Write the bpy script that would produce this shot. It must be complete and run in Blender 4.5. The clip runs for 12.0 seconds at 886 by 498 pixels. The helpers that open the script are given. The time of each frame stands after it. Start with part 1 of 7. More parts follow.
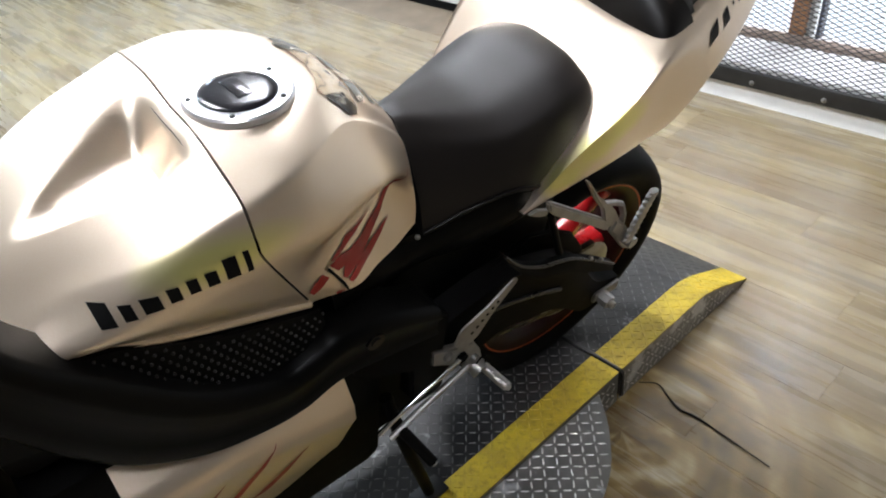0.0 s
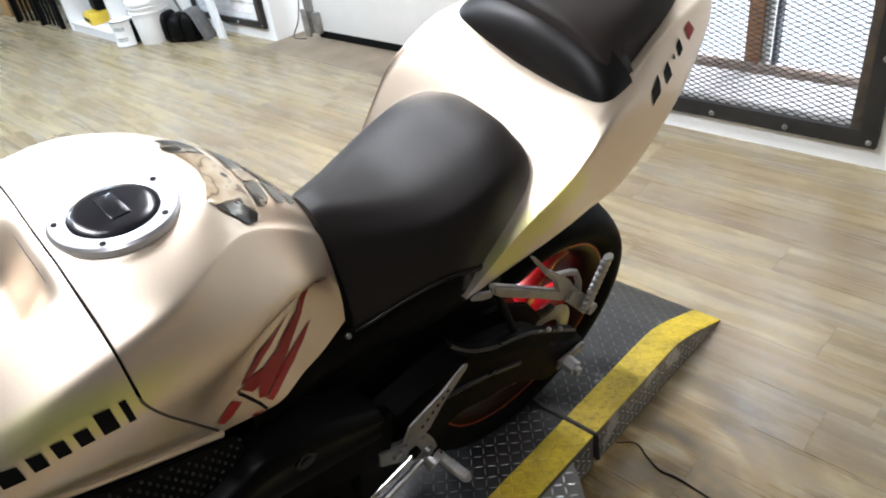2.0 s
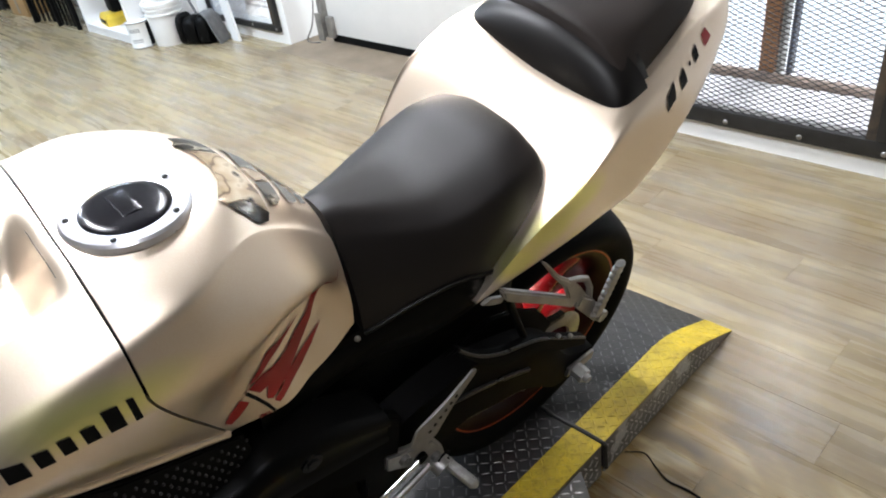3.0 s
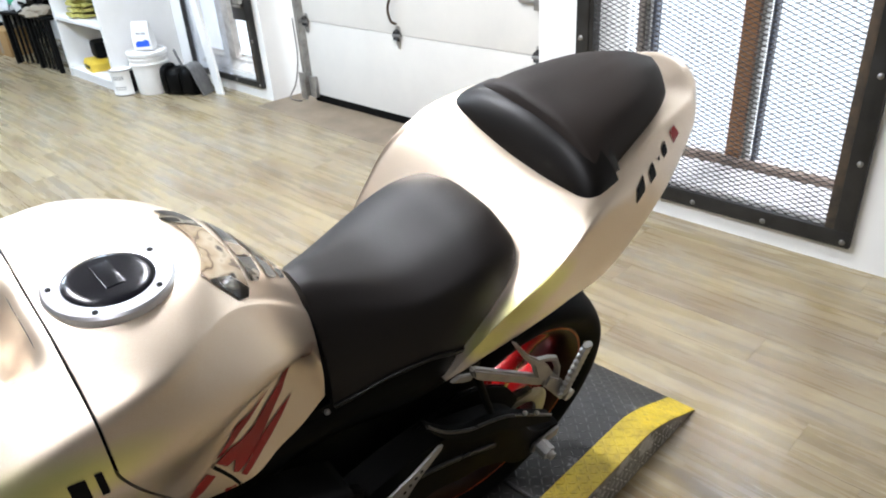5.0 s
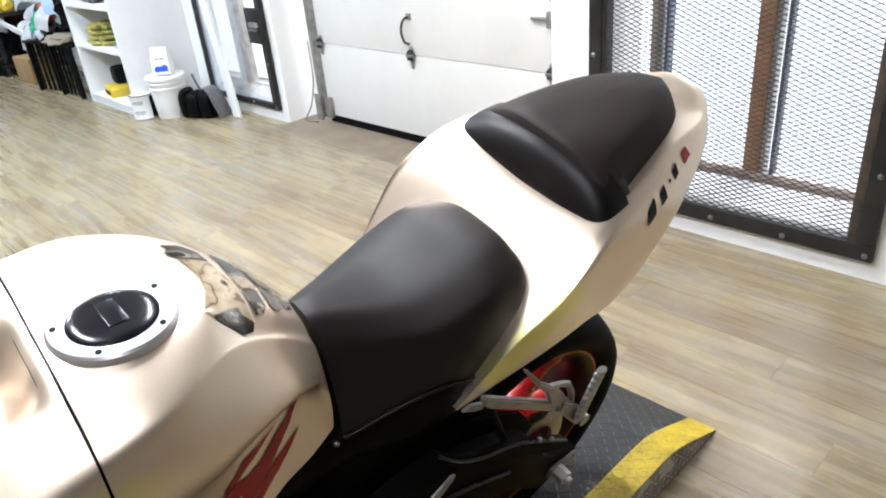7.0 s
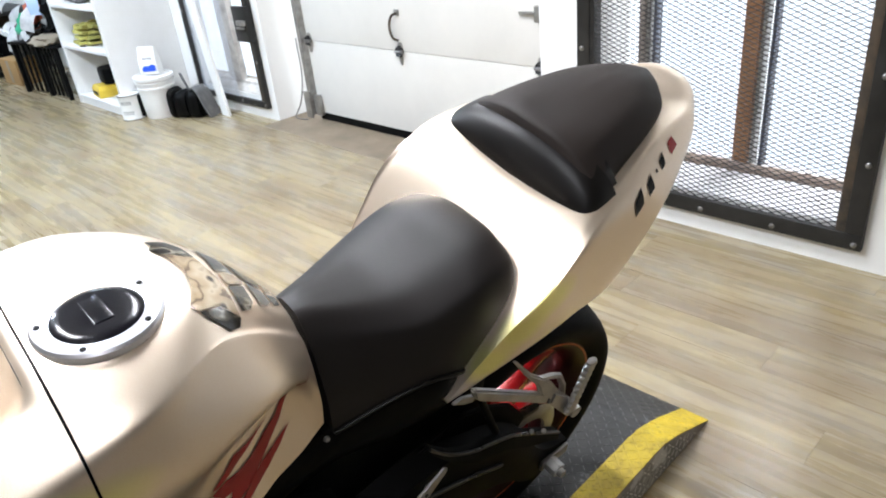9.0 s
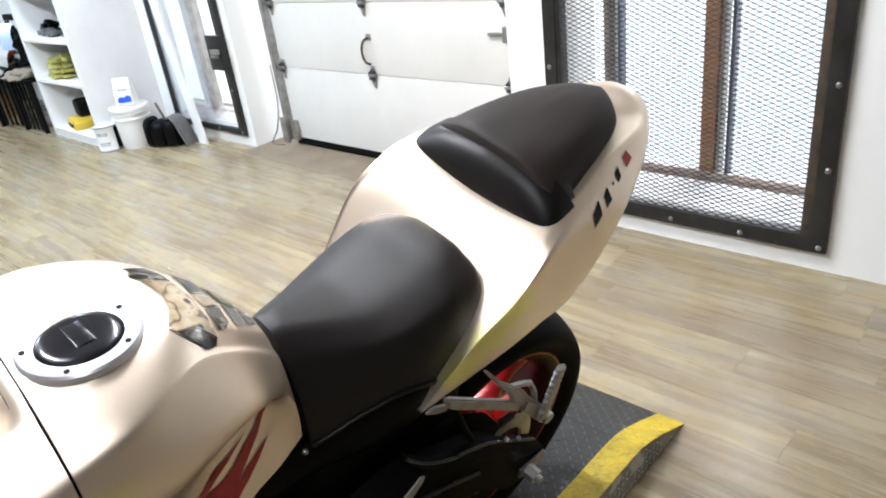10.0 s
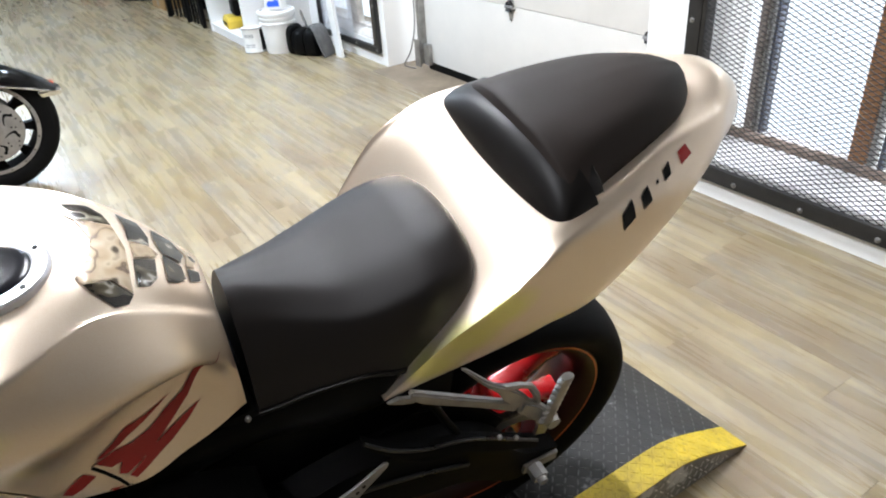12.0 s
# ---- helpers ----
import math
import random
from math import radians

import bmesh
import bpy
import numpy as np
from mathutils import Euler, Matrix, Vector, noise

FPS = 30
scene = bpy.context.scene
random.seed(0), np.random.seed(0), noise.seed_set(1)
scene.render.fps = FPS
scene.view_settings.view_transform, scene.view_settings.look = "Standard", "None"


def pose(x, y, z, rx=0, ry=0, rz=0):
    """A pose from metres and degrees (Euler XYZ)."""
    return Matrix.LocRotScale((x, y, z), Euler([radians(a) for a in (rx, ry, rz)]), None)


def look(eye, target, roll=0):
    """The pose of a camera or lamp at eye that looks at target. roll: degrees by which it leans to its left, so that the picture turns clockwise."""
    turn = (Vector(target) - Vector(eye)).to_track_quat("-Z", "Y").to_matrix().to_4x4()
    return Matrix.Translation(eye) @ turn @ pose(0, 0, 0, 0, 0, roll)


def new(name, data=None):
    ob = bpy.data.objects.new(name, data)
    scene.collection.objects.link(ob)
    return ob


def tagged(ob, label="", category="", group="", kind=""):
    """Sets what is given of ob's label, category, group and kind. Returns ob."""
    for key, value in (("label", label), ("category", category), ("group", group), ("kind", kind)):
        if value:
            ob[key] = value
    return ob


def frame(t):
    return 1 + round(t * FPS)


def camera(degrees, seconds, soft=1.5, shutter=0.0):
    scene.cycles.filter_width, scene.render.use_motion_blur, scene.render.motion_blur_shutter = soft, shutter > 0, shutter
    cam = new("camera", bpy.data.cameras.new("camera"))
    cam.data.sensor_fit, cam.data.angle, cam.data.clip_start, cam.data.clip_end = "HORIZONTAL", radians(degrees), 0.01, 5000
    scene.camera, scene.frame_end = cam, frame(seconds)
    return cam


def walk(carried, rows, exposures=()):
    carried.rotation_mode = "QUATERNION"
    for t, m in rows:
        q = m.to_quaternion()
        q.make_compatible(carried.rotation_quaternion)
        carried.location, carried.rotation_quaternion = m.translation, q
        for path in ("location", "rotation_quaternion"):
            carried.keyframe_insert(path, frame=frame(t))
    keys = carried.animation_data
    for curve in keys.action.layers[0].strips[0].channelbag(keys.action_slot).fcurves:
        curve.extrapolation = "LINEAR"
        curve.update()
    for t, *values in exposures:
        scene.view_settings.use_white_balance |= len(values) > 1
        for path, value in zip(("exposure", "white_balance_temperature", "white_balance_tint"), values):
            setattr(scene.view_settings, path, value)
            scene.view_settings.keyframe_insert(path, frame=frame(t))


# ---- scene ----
cam = camera(64.0, 12.0, soft=2.0)
PATH = [
    (0, (0.6487, 0.2930, 1.3363), (-0.2935, 1.0671, 0.4627), -6.29),
    (0.5, (0.6542, 0.3201, 1.3468), (-0.2787, 1.1272, 0.4935), -8.55),
    (1, (0.6398, 0.3613, 1.3540), (-0.2731, 1.1742, 0.4846), -8.67),
    (1.5, (0.6212, 0.4091, 1.3555), (-0.2480, 1.2884, 0.5063), -6.66),
    (2, (0.6114, 0.4214, 1.3468), (-0.3268, 1.2513, 0.5216), -8.90),
    (2.5, (0.6076, 0.4218, 1.3380), (-0.3489, 1.2346, 0.5168), -9.19),
    (4.5, (0.6069, 0.4191, 1.3706), (-0.3386, 1.3205, 0.6334), -4.08),
    (5, (0.6105, 0.4152, 1.3779), (-0.3382, 1.3315, 0.6636), -3.84),
    (5.5, (0.6151, 0.4135, 1.3843), (-0.3406, 1.3418, 0.6951), -3.54),
    (6, (0.6258, 0.4239, 1.3857), (-0.3265, 1.3598, 0.7023), -3.94),
    (6.5, (0.6149, 0.4354, 1.3888), (-0.3746, 1.3383, 0.7138), -5.30),
    (8.5, (0.6085, 0.4360, 1.3811), (-0.3619, 1.3446, 0.6862), -5.65),
    (9, (0.6164, 0.4395, 1.3822), (-0.3580, 1.3477, 0.6924), -6.09),
    (9.5, (0.6374, 0.4579, 1.3898), (-0.2924, 1.4228, 0.7156), -5.61),
    (10, (0.6628, 0.4241, 1.3967), (-0.2956, 1.3723, 0.7391), -7.50),
    (10.5, (0.6754, 0.3496, 1.4072), (-0.2970, 1.2629, 0.7214), -9.18),
    (11, (0.6706, 0.3710, 1.4197), (-0.3598, 1.2087, 0.7222), -11.16),
    (11.5, (0.6771, 0.5131, 1.4142), (-0.4606, 1.2461, 0.7673), -4.15),
    (12, (0.6923, 0.6542, 1.3847), (-0.4097, 1.3333, 0.6268), -4.26),
]
walk(cam, [(t, look(eye, target, roll)) for t, eye, target, roll in PATH])

# ---- world and light ----
world = bpy.data.worlds.new("daylight")
scene.world = world
world.use_nodes = True
wn = world.node_tree.nodes
sky = wn.new("ShaderNodeTexSky")
sky.sky_type = "NISHITA"
sky.sun_disc = False
sky.sun_elevation, sky.sun_rotation = radians(35), radians(20)
world.node_tree.links.new(sky.outputs[0], wn["Background"].inputs[0])
wn["Background"].inputs[1].default_value = 0.12

sun = new("sun", bpy.data.lights.new("sun", "SUN"))
sun.data.energy, sun.data.angle, sun.data.color = 1.0, radians(12), (1, 0.96, 0.9)
sun.matrix_world = look((0, 8, 8), (0, 2, 0))

# x, y, watts of lamps out of view; the last is an added fill
LAMP_SPOTS = [(-1.25, 0.2, 108), (-1.25, 1.7, 86), (-4.4, 0.1, 150), (-4.4, 1.9, 44), (-7.8, 0.9, 92), (-11.5, 0.9, 60), (1.0, -0.2, 31)]
LAMP_Z = 2.93


def tube_lamp(x, y, watts):
    lamp = new("lamp_light", bpy.data.lights.new("lamp_light", "AREA"))
    lamp.data.shape, lamp.data.size, lamp.data.size_y = "RECTANGLE", 1.2, 0.16
    lamp.data.energy, lamp.data.color = watts, (0.94, 0.97, 1.05) if x > -3 else (0.80, 0.97, 1.18)
    lamp.matrix_world = pose(x, y, LAMP_Z - 0.075)
    return lamp


for spot in LAMP_SPOTS:
    tube_lamp(*spot)

# skylight that falls through the two windows from outside
for wx, ww, watts, tx in ((-0.15, 1.0, 75, -0.85), (-4.2, 0.8, 30, -4.2)):
    lamp = new("window_light", bpy.data.lights.new("window_light", "AREA"))
    lamp.data.shape, lamp.data.size, lamp.data.size_y = "RECTANGLE", ww, 0.7
    lamp.data.energy, lamp.data.color = watts, (0.85, 0.93, 1.0)
    lamp.matrix_world = look((wx, 4.2, 2.5), (tx, 3.1, 0.9))


# ---- materials ----
def mat(name, color, rough=0.5, metal=0.0, coat=0.0, spec=0.5):
    m = bpy.data.materials.new(name)
    m.use_nodes = True
    b = m.node_tree.nodes["Principled BSDF"]
    b.inputs["Base Color"].default_value = (*color, 1)
    b.inputs["Roughness"].default_value = rough
    b.inputs["Metallic"].default_value = metal
    b.inputs["Coat Weight"].default_value = coat
    b.inputs["Coat Roughness"].default_value = 0.08
    b.inputs["Specular IOR Level"].default_value = spec
    return m


class G:
    """A small graph builder on a material."""

    def __init__(self, m):
        self.m, self.n, self.l = m, m.node_tree.nodes, m.node_tree.links
        self.b = self.n["Principled BSDF"]

    def put(self, a, b):
        self.l.new(a, b)

    def coords(self, scale=(1, 1, 1), kind="Object", rot=(0, 0, 0)):
        c, p = self.n.new("ShaderNodeTexCoord"), self.n.new("ShaderNodeMapping")
        p.inputs["Scale"].default_value, p.inputs["Rotation"].default_value = scale, rot
        self.put(c.outputs[kind], p.inputs[0])
        return p.outputs[0]

    def noise(self, co, scale, detail=4, rough=0.6):
        t = self.n.new("ShaderNodeTexNoise")
        t.inputs["Scale"].default_value, t.inputs["Detail"].default_value, t.inputs["Roughness"].default_value = scale, detail, rough
        self.put(co, t.inputs["Vector"])
        return t.outputs["Fac"]

    def ramp(self, fac, stops):
        r = self.n.new("ShaderNodeValToRGB")
        e = r.color_ramp.elements
        while len(e) < len(stops):
            e.new(0.5)
        for k, (pos, col) in zip(e, stops):
            k.position, k.color = pos, (*col, 1) if len(col) == 3 else col
        self.put(fac, r.inputs[0])
        return r.outputs[0]

    def grey(self, fac, a, b, lo=0.3, hi=0.7):
        return self.ramp(fac, [(lo, (a, a, a)), (hi, (b, b, b))])

    def mix(self, fac, a, b, mode="MIX"):
        x = self.n.new("ShaderNodeMix")
        x.data_type, x.blend_type = "RGBA", mode
        for sock, val in ((x.inputs[0], fac), (x.inputs[6], a), (x.inputs[7], b)):
            if hasattr(val, "default_value") or hasattr(val, "links"):
                self.put(val, sock)
            else:
                sock.default_value = val if not isinstance(val, tuple) else (*val, 1)
        return x.outputs[2]

    def bump(self, height, strength=0.2, dist=0.002):
        k = self.n.new("ShaderNodeBump")
        k.inputs["Strength"].default_value, k.inputs["Distance"].default_value = strength, dist
        self.put(height, k.inputs["Height"])
        self.put(k.outputs[0], self.b.inputs["Normal"])

    def color(self, c):
        self.put(c, self.b.inputs["Base Color"])

    def rough(self, c):
        self.put(c, self.b.inputs["Roughness"])


def worn(name, a, b, rough=(0.4, 0.6), metal=0.0, scale=6.0, bump=0.15, dist=0.001, fine=120.0, coat=0.0):
    """A two-tone, two-scale surface."""
    m = mat(name, a, rough[0], metal, coat)
    g = G(m)
    co = g.coords()
    n1, n2 = g.noise(co, scale, 5), g.noise(co, fine, 3)
    g.color(g.mix(g.grey(n1, 0, 1), a, b))
    g.rough(g.grey(n1, rough[0], rough[1]))
    if bump:
        g.bump(n2, bump, dist)
    return m


def pearl(name):
    """Champagne metallic paint under a clear coat."""
    m = mat(name, (0.82, 0.70, 0.57), 0.35, 0.86, 0.32)
    g = G(m)
    g.b.inputs["Coat Roughness"].default_value, g.b.inputs["Coat IOR"].default_value = 0.22, 1.5
    n = g.noise(g.coords(), 2600.0, 1)
    g.color(g.mix(g.grey(n, 0, 1, 0.35, 0.65), (0.80, 0.635, 0.475), (0.965, 0.855, 0.725)))
    return m


M = {}
M["pearl"] = pearl("pearl_paint")
M["red_decal"] = mat("red_decal", (0.36, 0.014, 0.014), 0.4)
M["black_decal"] = mat("black_decal", (0.004, 0.004, 0.004), 0.5, 0, 0, 0.1)
M["chrome_decal"] = mat("marbled_pad", (0.02, 0.015, 0.012), 0.24, 0.1, 0.2)
g = G(M["chrome_decal"])
n1 = g.noise(g.coords((1, 1.4, 0.7)), 20.0, 2, 0.5)
g.color(g.ramp(n1, [(0.36, (0.10, 0.065, 0.035)), (0.40, (0.30, 0.22, 0.14)), (0.45, (0.42, 0.33, 0.22)), (0.49, (0.34, 0.25, 0.15)), (0.51, (0.08, 0.05, 0.03)), (0.53, (0.36, 0.27, 0.17)), (0.60, (0.50, 0.41, 0.29)), (0.64, (0.05, 0.035, 0.02))]))
g.bump(n1, 0.15, 0.001)
M["smoke_decal"] = mat("smoky_pad", (0.02, 0.015, 0.012), 0.2, 0.3, 0.3)
g = G(M["smoke_decal"])
n1 = g.noise(g.coords((1.6, 0.9, 0.7)), 26.0, 2, 0.5)
g.color(g.ramp(n1, [(0.40, (0.012, 0.010, 0.008)), (0.50, (0.025, 0.020, 0.014)), (0.58, (0.10, 0.085, 0.055)), (0.61, (0.38, 0.35, 0.30)), (0.64, (0.06, 0.05, 0.035)), (0.70, (0.012, 0.010, 0.008))]))
g.bump(n1, 0.15, 0.001)
M["vinyl"] = worn("seat_vinyl", (0.0068, 0.0053, 0.0048), (0.0110, 0.0088, 0.0080), (0.44, 0.52), 0, 5.0, 0.35, 0.0006, 700.0)
M["pad_vinyl"] = worn("grained_seat_vinyl", (0.014, 0.0098, 0.0080), (0.024, 0.0175, 0.0145), (0.56, 0.66), 0, 6.0, 0.45, 0.0006, 900.0)
M["smooth_vinyl"] = worn("smooth_seat_vinyl", (0.0035, 0.0028, 0.0025), (0.006, 0.0048, 0.0042), (0.36, 0.46), 0, 5.0, 0.15, 0.0005, 500.0)
M["black_plastic"] = worn("black_plastic", (0.0015, 0.0015, 0.0015), (0.003, 0.003, 0.003), (0.45, 0.6), 0, 8.0, 0.12, 0.0006, 500.0)
M["black_gloss"] = worn("black_gloss", (0.003, 0.003, 0.0035), (0.006, 0.006, 0.006), (0.10, 0.18), 0, 8.0, 0.02, 0.0004, 300.0, 0.25)
M["spar_black"] = worn("spar_black", (0.0018, 0.0018, 0.0018), (0.0035, 0.0034, 0.0032), (0.34, 0.44), 0.0, 9.0, 0.1, 0.0005, 400.0)
M["guard"] = worn("guard_satin", (0.003, 0.003, 0.003), (0.006, 0.0055, 0.005), (0.26, 0.36), 0.0, 9.0, 0.1, 0.0005, 400.0)
M["cap_black"] = worn("cap_black", (0.003, 0.003, 0.005), (0.007, 0.007, 0.010), (0.16, 0.24), 0, 30.0, 0.1, 0.0006, 200.0)
M["frame_black"] = worn("frame_black", (0.0015, 0.0015, 0.0015), (0.003, 0.0028, 0.0028), (0.46, 0.56), 0.0, 9.0, 0.1, 0.0005, 400.0)
M["alu"] = worn("cast_aluminium", (0.44, 0.43, 0.41), (0.30, 0.29, 0.28), (0.36, 0.50), 0.8, 20.0, 0.15, 0.0006, 300.0)
M["ring"] = worn("brushed_ring", (0.66, 0.66, 0.69), (0.55, 0.55, 0.58), (0.26, 0.34), 0.85, 14.0, 0.06, 0.0004, 500.0)
M["steel"] = worn("steel", (0.35, 0.34, 0.33), (0.22, 0.21, 0.2), (0.3, 0.5), 0.9, 16.0, 0.12, 0.0006, 260.0)
M["disc"] = worn("worn_disc_steel", (0.36, 0.34, 0.32), (0.24, 0.23, 0.22), (0.35, 0.5), 0.6, 20.0, 0.15, 0.0006, 260.0)
M["chain"] = worn("chain_steel", (0.10, 0.08, 0.06), (0.04, 0.035, 0.03), (0.4, 0.6), 0.8, 60.0, 0.2, 0.0006, 300.0)
M["stud"] = mat("rubber_stud", (0.02, 0.02, 0.02), 0.4)
M["paper"] = worn("creased_paper", (0.55, 0.54, 0.53), (0.40, 0.395, 0.39), (0.5, 0.7), 0, 20.0, 0.2, 0.002, 90.0)
M["rubber"] = worn("tyre_rubber", (0.0025, 0.0025, 0.0025), (0.0045, 0.0043, 0.0041), (0.62, 0.78), 0, 9.0, 0.25, 0.001, 250.0)
M["rim_red"] = worn("red_rim_paint", (0.42, 0.008, 0.010), (0.34, 0.007, 0.008), (0.22, 0.3), 0.1, 8.0, 0.04, 0.0004, 400.0, 0.5)
# the red rim's shade is put into its colour, nearly black
M["rim_shade"] = worn("shaded_red_rim", (0.022, 0.003, 0.003), (0.014, 0.002, 0.002), (0.35, 0.45), 0.0, 8.0, 0.04, 0.0004, 400.0)
M["rim_gold"] = mat("orange_pinstripe", (0.50, 0.075, 0.012), 0.45)
M["plate_black"] = worn("black_tread_plate", (0.016, 0.0155, 0.015), (0.05, 0.048, 0.046), (0.32, 0.5), 0.3, 6.0, 0.2, 0.0008, 200.0)
M["plate_steel"] = worn("worn_tread_plate", (0.27, 0.26, 0.245), (0.14, 0.135, 0.125), (0.3, 0.5), 0.55, 9.0, 0.2, 0.0008, 160.0)
for k, pale, lo in (("plate_black", (0.30, 0.30, 0.30), 0.66), ("plate_steel", (0.62, 0.62, 0.63), 0.60)):
    g = G(M[k])
    base = g.b.inputs["Base Color"].links[0].from_socket
    g.color(g.mix(g.grey(g.noise(g.coords(), 7.0, 4, 0.6), 0.0, 0.8, lo, lo + 0.05), base, pale))
M["tread_worn"] = worn("worn_black_tread_bars", (0.045, 0.044, 0.042), (0.13, 0.127, 0.122), (0.3, 0.45), 0.5, 7.0, 0.15, 0.0008, 200.0)
M["bar_steel"] = worn("bright_tread_bars", (0.72, 0.70, 0.68), (0.55, 0.54, 0.52), (0.25, 0.4), 0.6, 9.0, 0.1, 0.0006, 200.0)
M["threshold"] = worn("brown_concrete", (0.26, 0.20, 0.135), (0.15, 0.115, 0.08), (0.55, 0.75), 0, 5.0, 0.35, 0.002, 90.0)
M["yellow"] = worn("yellow_paint", (0.66, 0.47, 0.02), (0.40, 0.29, 0.03), (0.42, 0.62), 0, 13.0, 0.25, 0.0008, 160.0)
g = G(M["yellow"])
base = g.b.inputs["Base Color"].links[0].from_socket
g.color(g.mix(g.grey(g.noise(g.coords(), 70.0, 5, 0.7), 0.0, 0.6, 0.50, 0.72), base, (0.13, 0.095, 0.012)))
M["white_wall"] = worn("white_wall_paint", (0.80, 0.79, 0.77), (0.76, 0.75, 0.72), (0.55, 0.7), 0, 2.2, 0.12, 0.001, 90.0)
M["grey_wall"] = worn("grey_wall_paint", (0.26, 0.254, 0.248), (0.21, 0.205, 0.20), (0.6, 0.75), 0, 2.0, 0.12, 0.001, 90.0)
M["white_paint"] = worn("white_shelf_paint", (0.80, 0.79, 0.78), (0.74, 0.73, 0.71), (0.4, 0.55), 0, 4.0, 0.08, 0.0008, 140.0)
M["door_white"] = worn("garage_door_skin", (0.68, 0.655, 0.61), (0.62, 0.60, 0.56), (0.38, 0.5), 0, 3.0, 0.12, 0.0008, 120.0)
M["black_iron"] = worn("black_iron", (0.012, 0.012, 0.012), (0.03, 0.028, 0.026), (0.35, 0.55), 0.3, 12.0, 0.2, 0.001, 160.0)
M["rust_iron"] = worn("rusty_iron", (0.10, 0.07, 0.045), (0.04, 0.035, 0.03), (0.5, 0.7), 0.3, 14.0, 0.25, 0.001, 160.0)
M["mesh_iron"] = worn("mesh_iron", (0.07, 0.062, 0.06), (0.035, 0.032, 0.03), (0.4, 0.6), 0.4, 10.0, 0.1, 0.0006, 200.0)
M["galv"] = worn("galvanised_steel", (0.45, 0.44, 0.42), (0.30, 0.29, 0.27), (0.35, 0.55), 0.85, 18.0, 0.15, 0.0008, 160.0)
M["orange_wood"] = worn("orange_wood_post", (0.36, 0.17, 0.07), (0.26, 0.115, 0.045), (0.5, 0.65), 0, 14.0, 0.25, 0.001, 140.0)
M["pale_sill"] = worn("whitewashed_sill", (0.80, 0.79, 0.79), (0.60, 0.58, 0.57), (0.6, 0.8), 0, 16.0, 0.4, 0.003, 90.0)
M["rotten_wood"] = worn("rotten_wood", (0.34, 0.25, 0.20), (0.17, 0.13, 0.11), (0.7, 0.85), 0, 22.0, 0.5, 0.004, 90.0)
M["post_grey"] = worn("grey_brown_post", (0.36, 0.31, 0.27), (0.25, 0.21, 0.19), (0.55, 0.7), 0, 14.0, 0.25, 0.001, 140.0)
M["slate_metal"] = worn("slate_metal", (0.075, 0.09, 0.13), (0.05, 0.06, 0.09), (0.4, 0.55), 0.2, 14.0, 0.15, 0.0008, 140.0)
M["sill"] = worn("weathered_sill", (0.60, 0.57, 0.53), (0.36, 0.33, 0.30), (0.6, 0.8), 0, 16.0, 0.4, 0.003, 90.0)
M["concrete"] = worn("worn_concrete", (0.32, 0.26, 0.19), (0.22, 0.18, 0.13), (0.55, 0.75), 0, 7.0, 0.35, 0.002, 90.0)
M["bucket"] = worn("white_plastic", (0.80, 0.79, 0.77), (0.72, 0.71, 0.68), (0.35, 0.5), 0, 6.0, 0.08, 0.0008, 120.0)
M["blue"] = mat("blue_print", (0.02, 0.09, 0.62), 0.4)
M["can_grey"] = mat("grey_print", (0.25, 0.25, 0.25), 0.5)
M["cloth_olive"] = worn("olive_cloth", (0.52, 0.47, 0.13), (0.30, 0.28, 0.07), (0.8, 0.9), 0, 22.0, 0.5, 0.003, 180.0)
M["yellow_plastic"] = worn("yellow_plastic", (0.74, 0.52, 0.05), (0.65, 0.45, 0.04), (0.4, 0.5), 0, 8.0, 0.1, 0.0008, 120.0)
M["cardboard"] = worn("cardboard", (0.38, 0.225, 0.085), (0.31, 0.18, 0.07), (0.75, 0.85), 0, 6.0, 0.15, 0.001, 120.0)
M["cloth_grey"] = worn("grey_cloth", (0.16, 0.155, 0.15), (0.09, 0.09, 0.09), (0.75, 0.9), 0, 18.0, 0.4, 0.002, 160.0)
M["orange_cloth"] = worn("orange_red_cloth", (0.62, 0.14, 0.05), (0.5, 0.08, 0.04), (0.6, 0.8), 0, 16.0, 0.4, 0.003, 120.0)
M["wine_cloth"] = worn("wine_cloth", (0.10, 0.02, 0.04), (0.05, 0.012, 0.02), (0.6, 0.8), 0, 16.0, 0.4, 0.003, 120.0)
M["pale_blue"] = worn("pale_blue_sheet", (0.45, 0.60, 0.85), (0.55, 0.68, 0.88), (0.3, 0.4), 0, 8.0, 0.1, 0.001, 120.0)
# mesh iron paled to hold the daylight's bloom in its colour
M["mesh_bloom"] = worn("bloomed_mesh", (0.62, 0.64, 0.68), (0.5, 0.52, 0.56), (0.4, 0.6), 0.2, 10.0, 0.1, 0.0006, 200.0)
M["green_cloth"] = worn("green_cloth", (0.04, 0.42, 0.22), (0.03, 0.3, 0.16), (0.7, 0.85), 0, 16.0, 0.4, 0.003, 120.0)
M["red_paint"] = worn("red_paint", (0.42, 0.015, 0.02), (0.3, 0.012, 0.015), (0.2, 0.35), 0, 8.0, 0.06, 0.0006, 160.0, 0.8)
M["chrome"] = worn("chrome", (0.82, 0.81, 0.80), (0.74, 0.73, 0.72), (0.06, 0.14), 1.0, 8.0, 0.02, 0.0004, 200.0)
M["amber"] = mat("red_lens", (0.45, 0.07, 0.03), 0.15, 0, 0.5)
M["ceiling"] = worn("ceiling_paint", (0.40, 0.395, 0.39), (0.35, 0.345, 0.34), (0.7, 0.8), 0, 3.0, 0.2, 0.001, 80.0)
M["glass"] = mat("window_glass", (0.95, 0.97, 1.0), 0.02)
G(M["glass"]).b.inputs["Transmission Weight"].default_value = 1.0
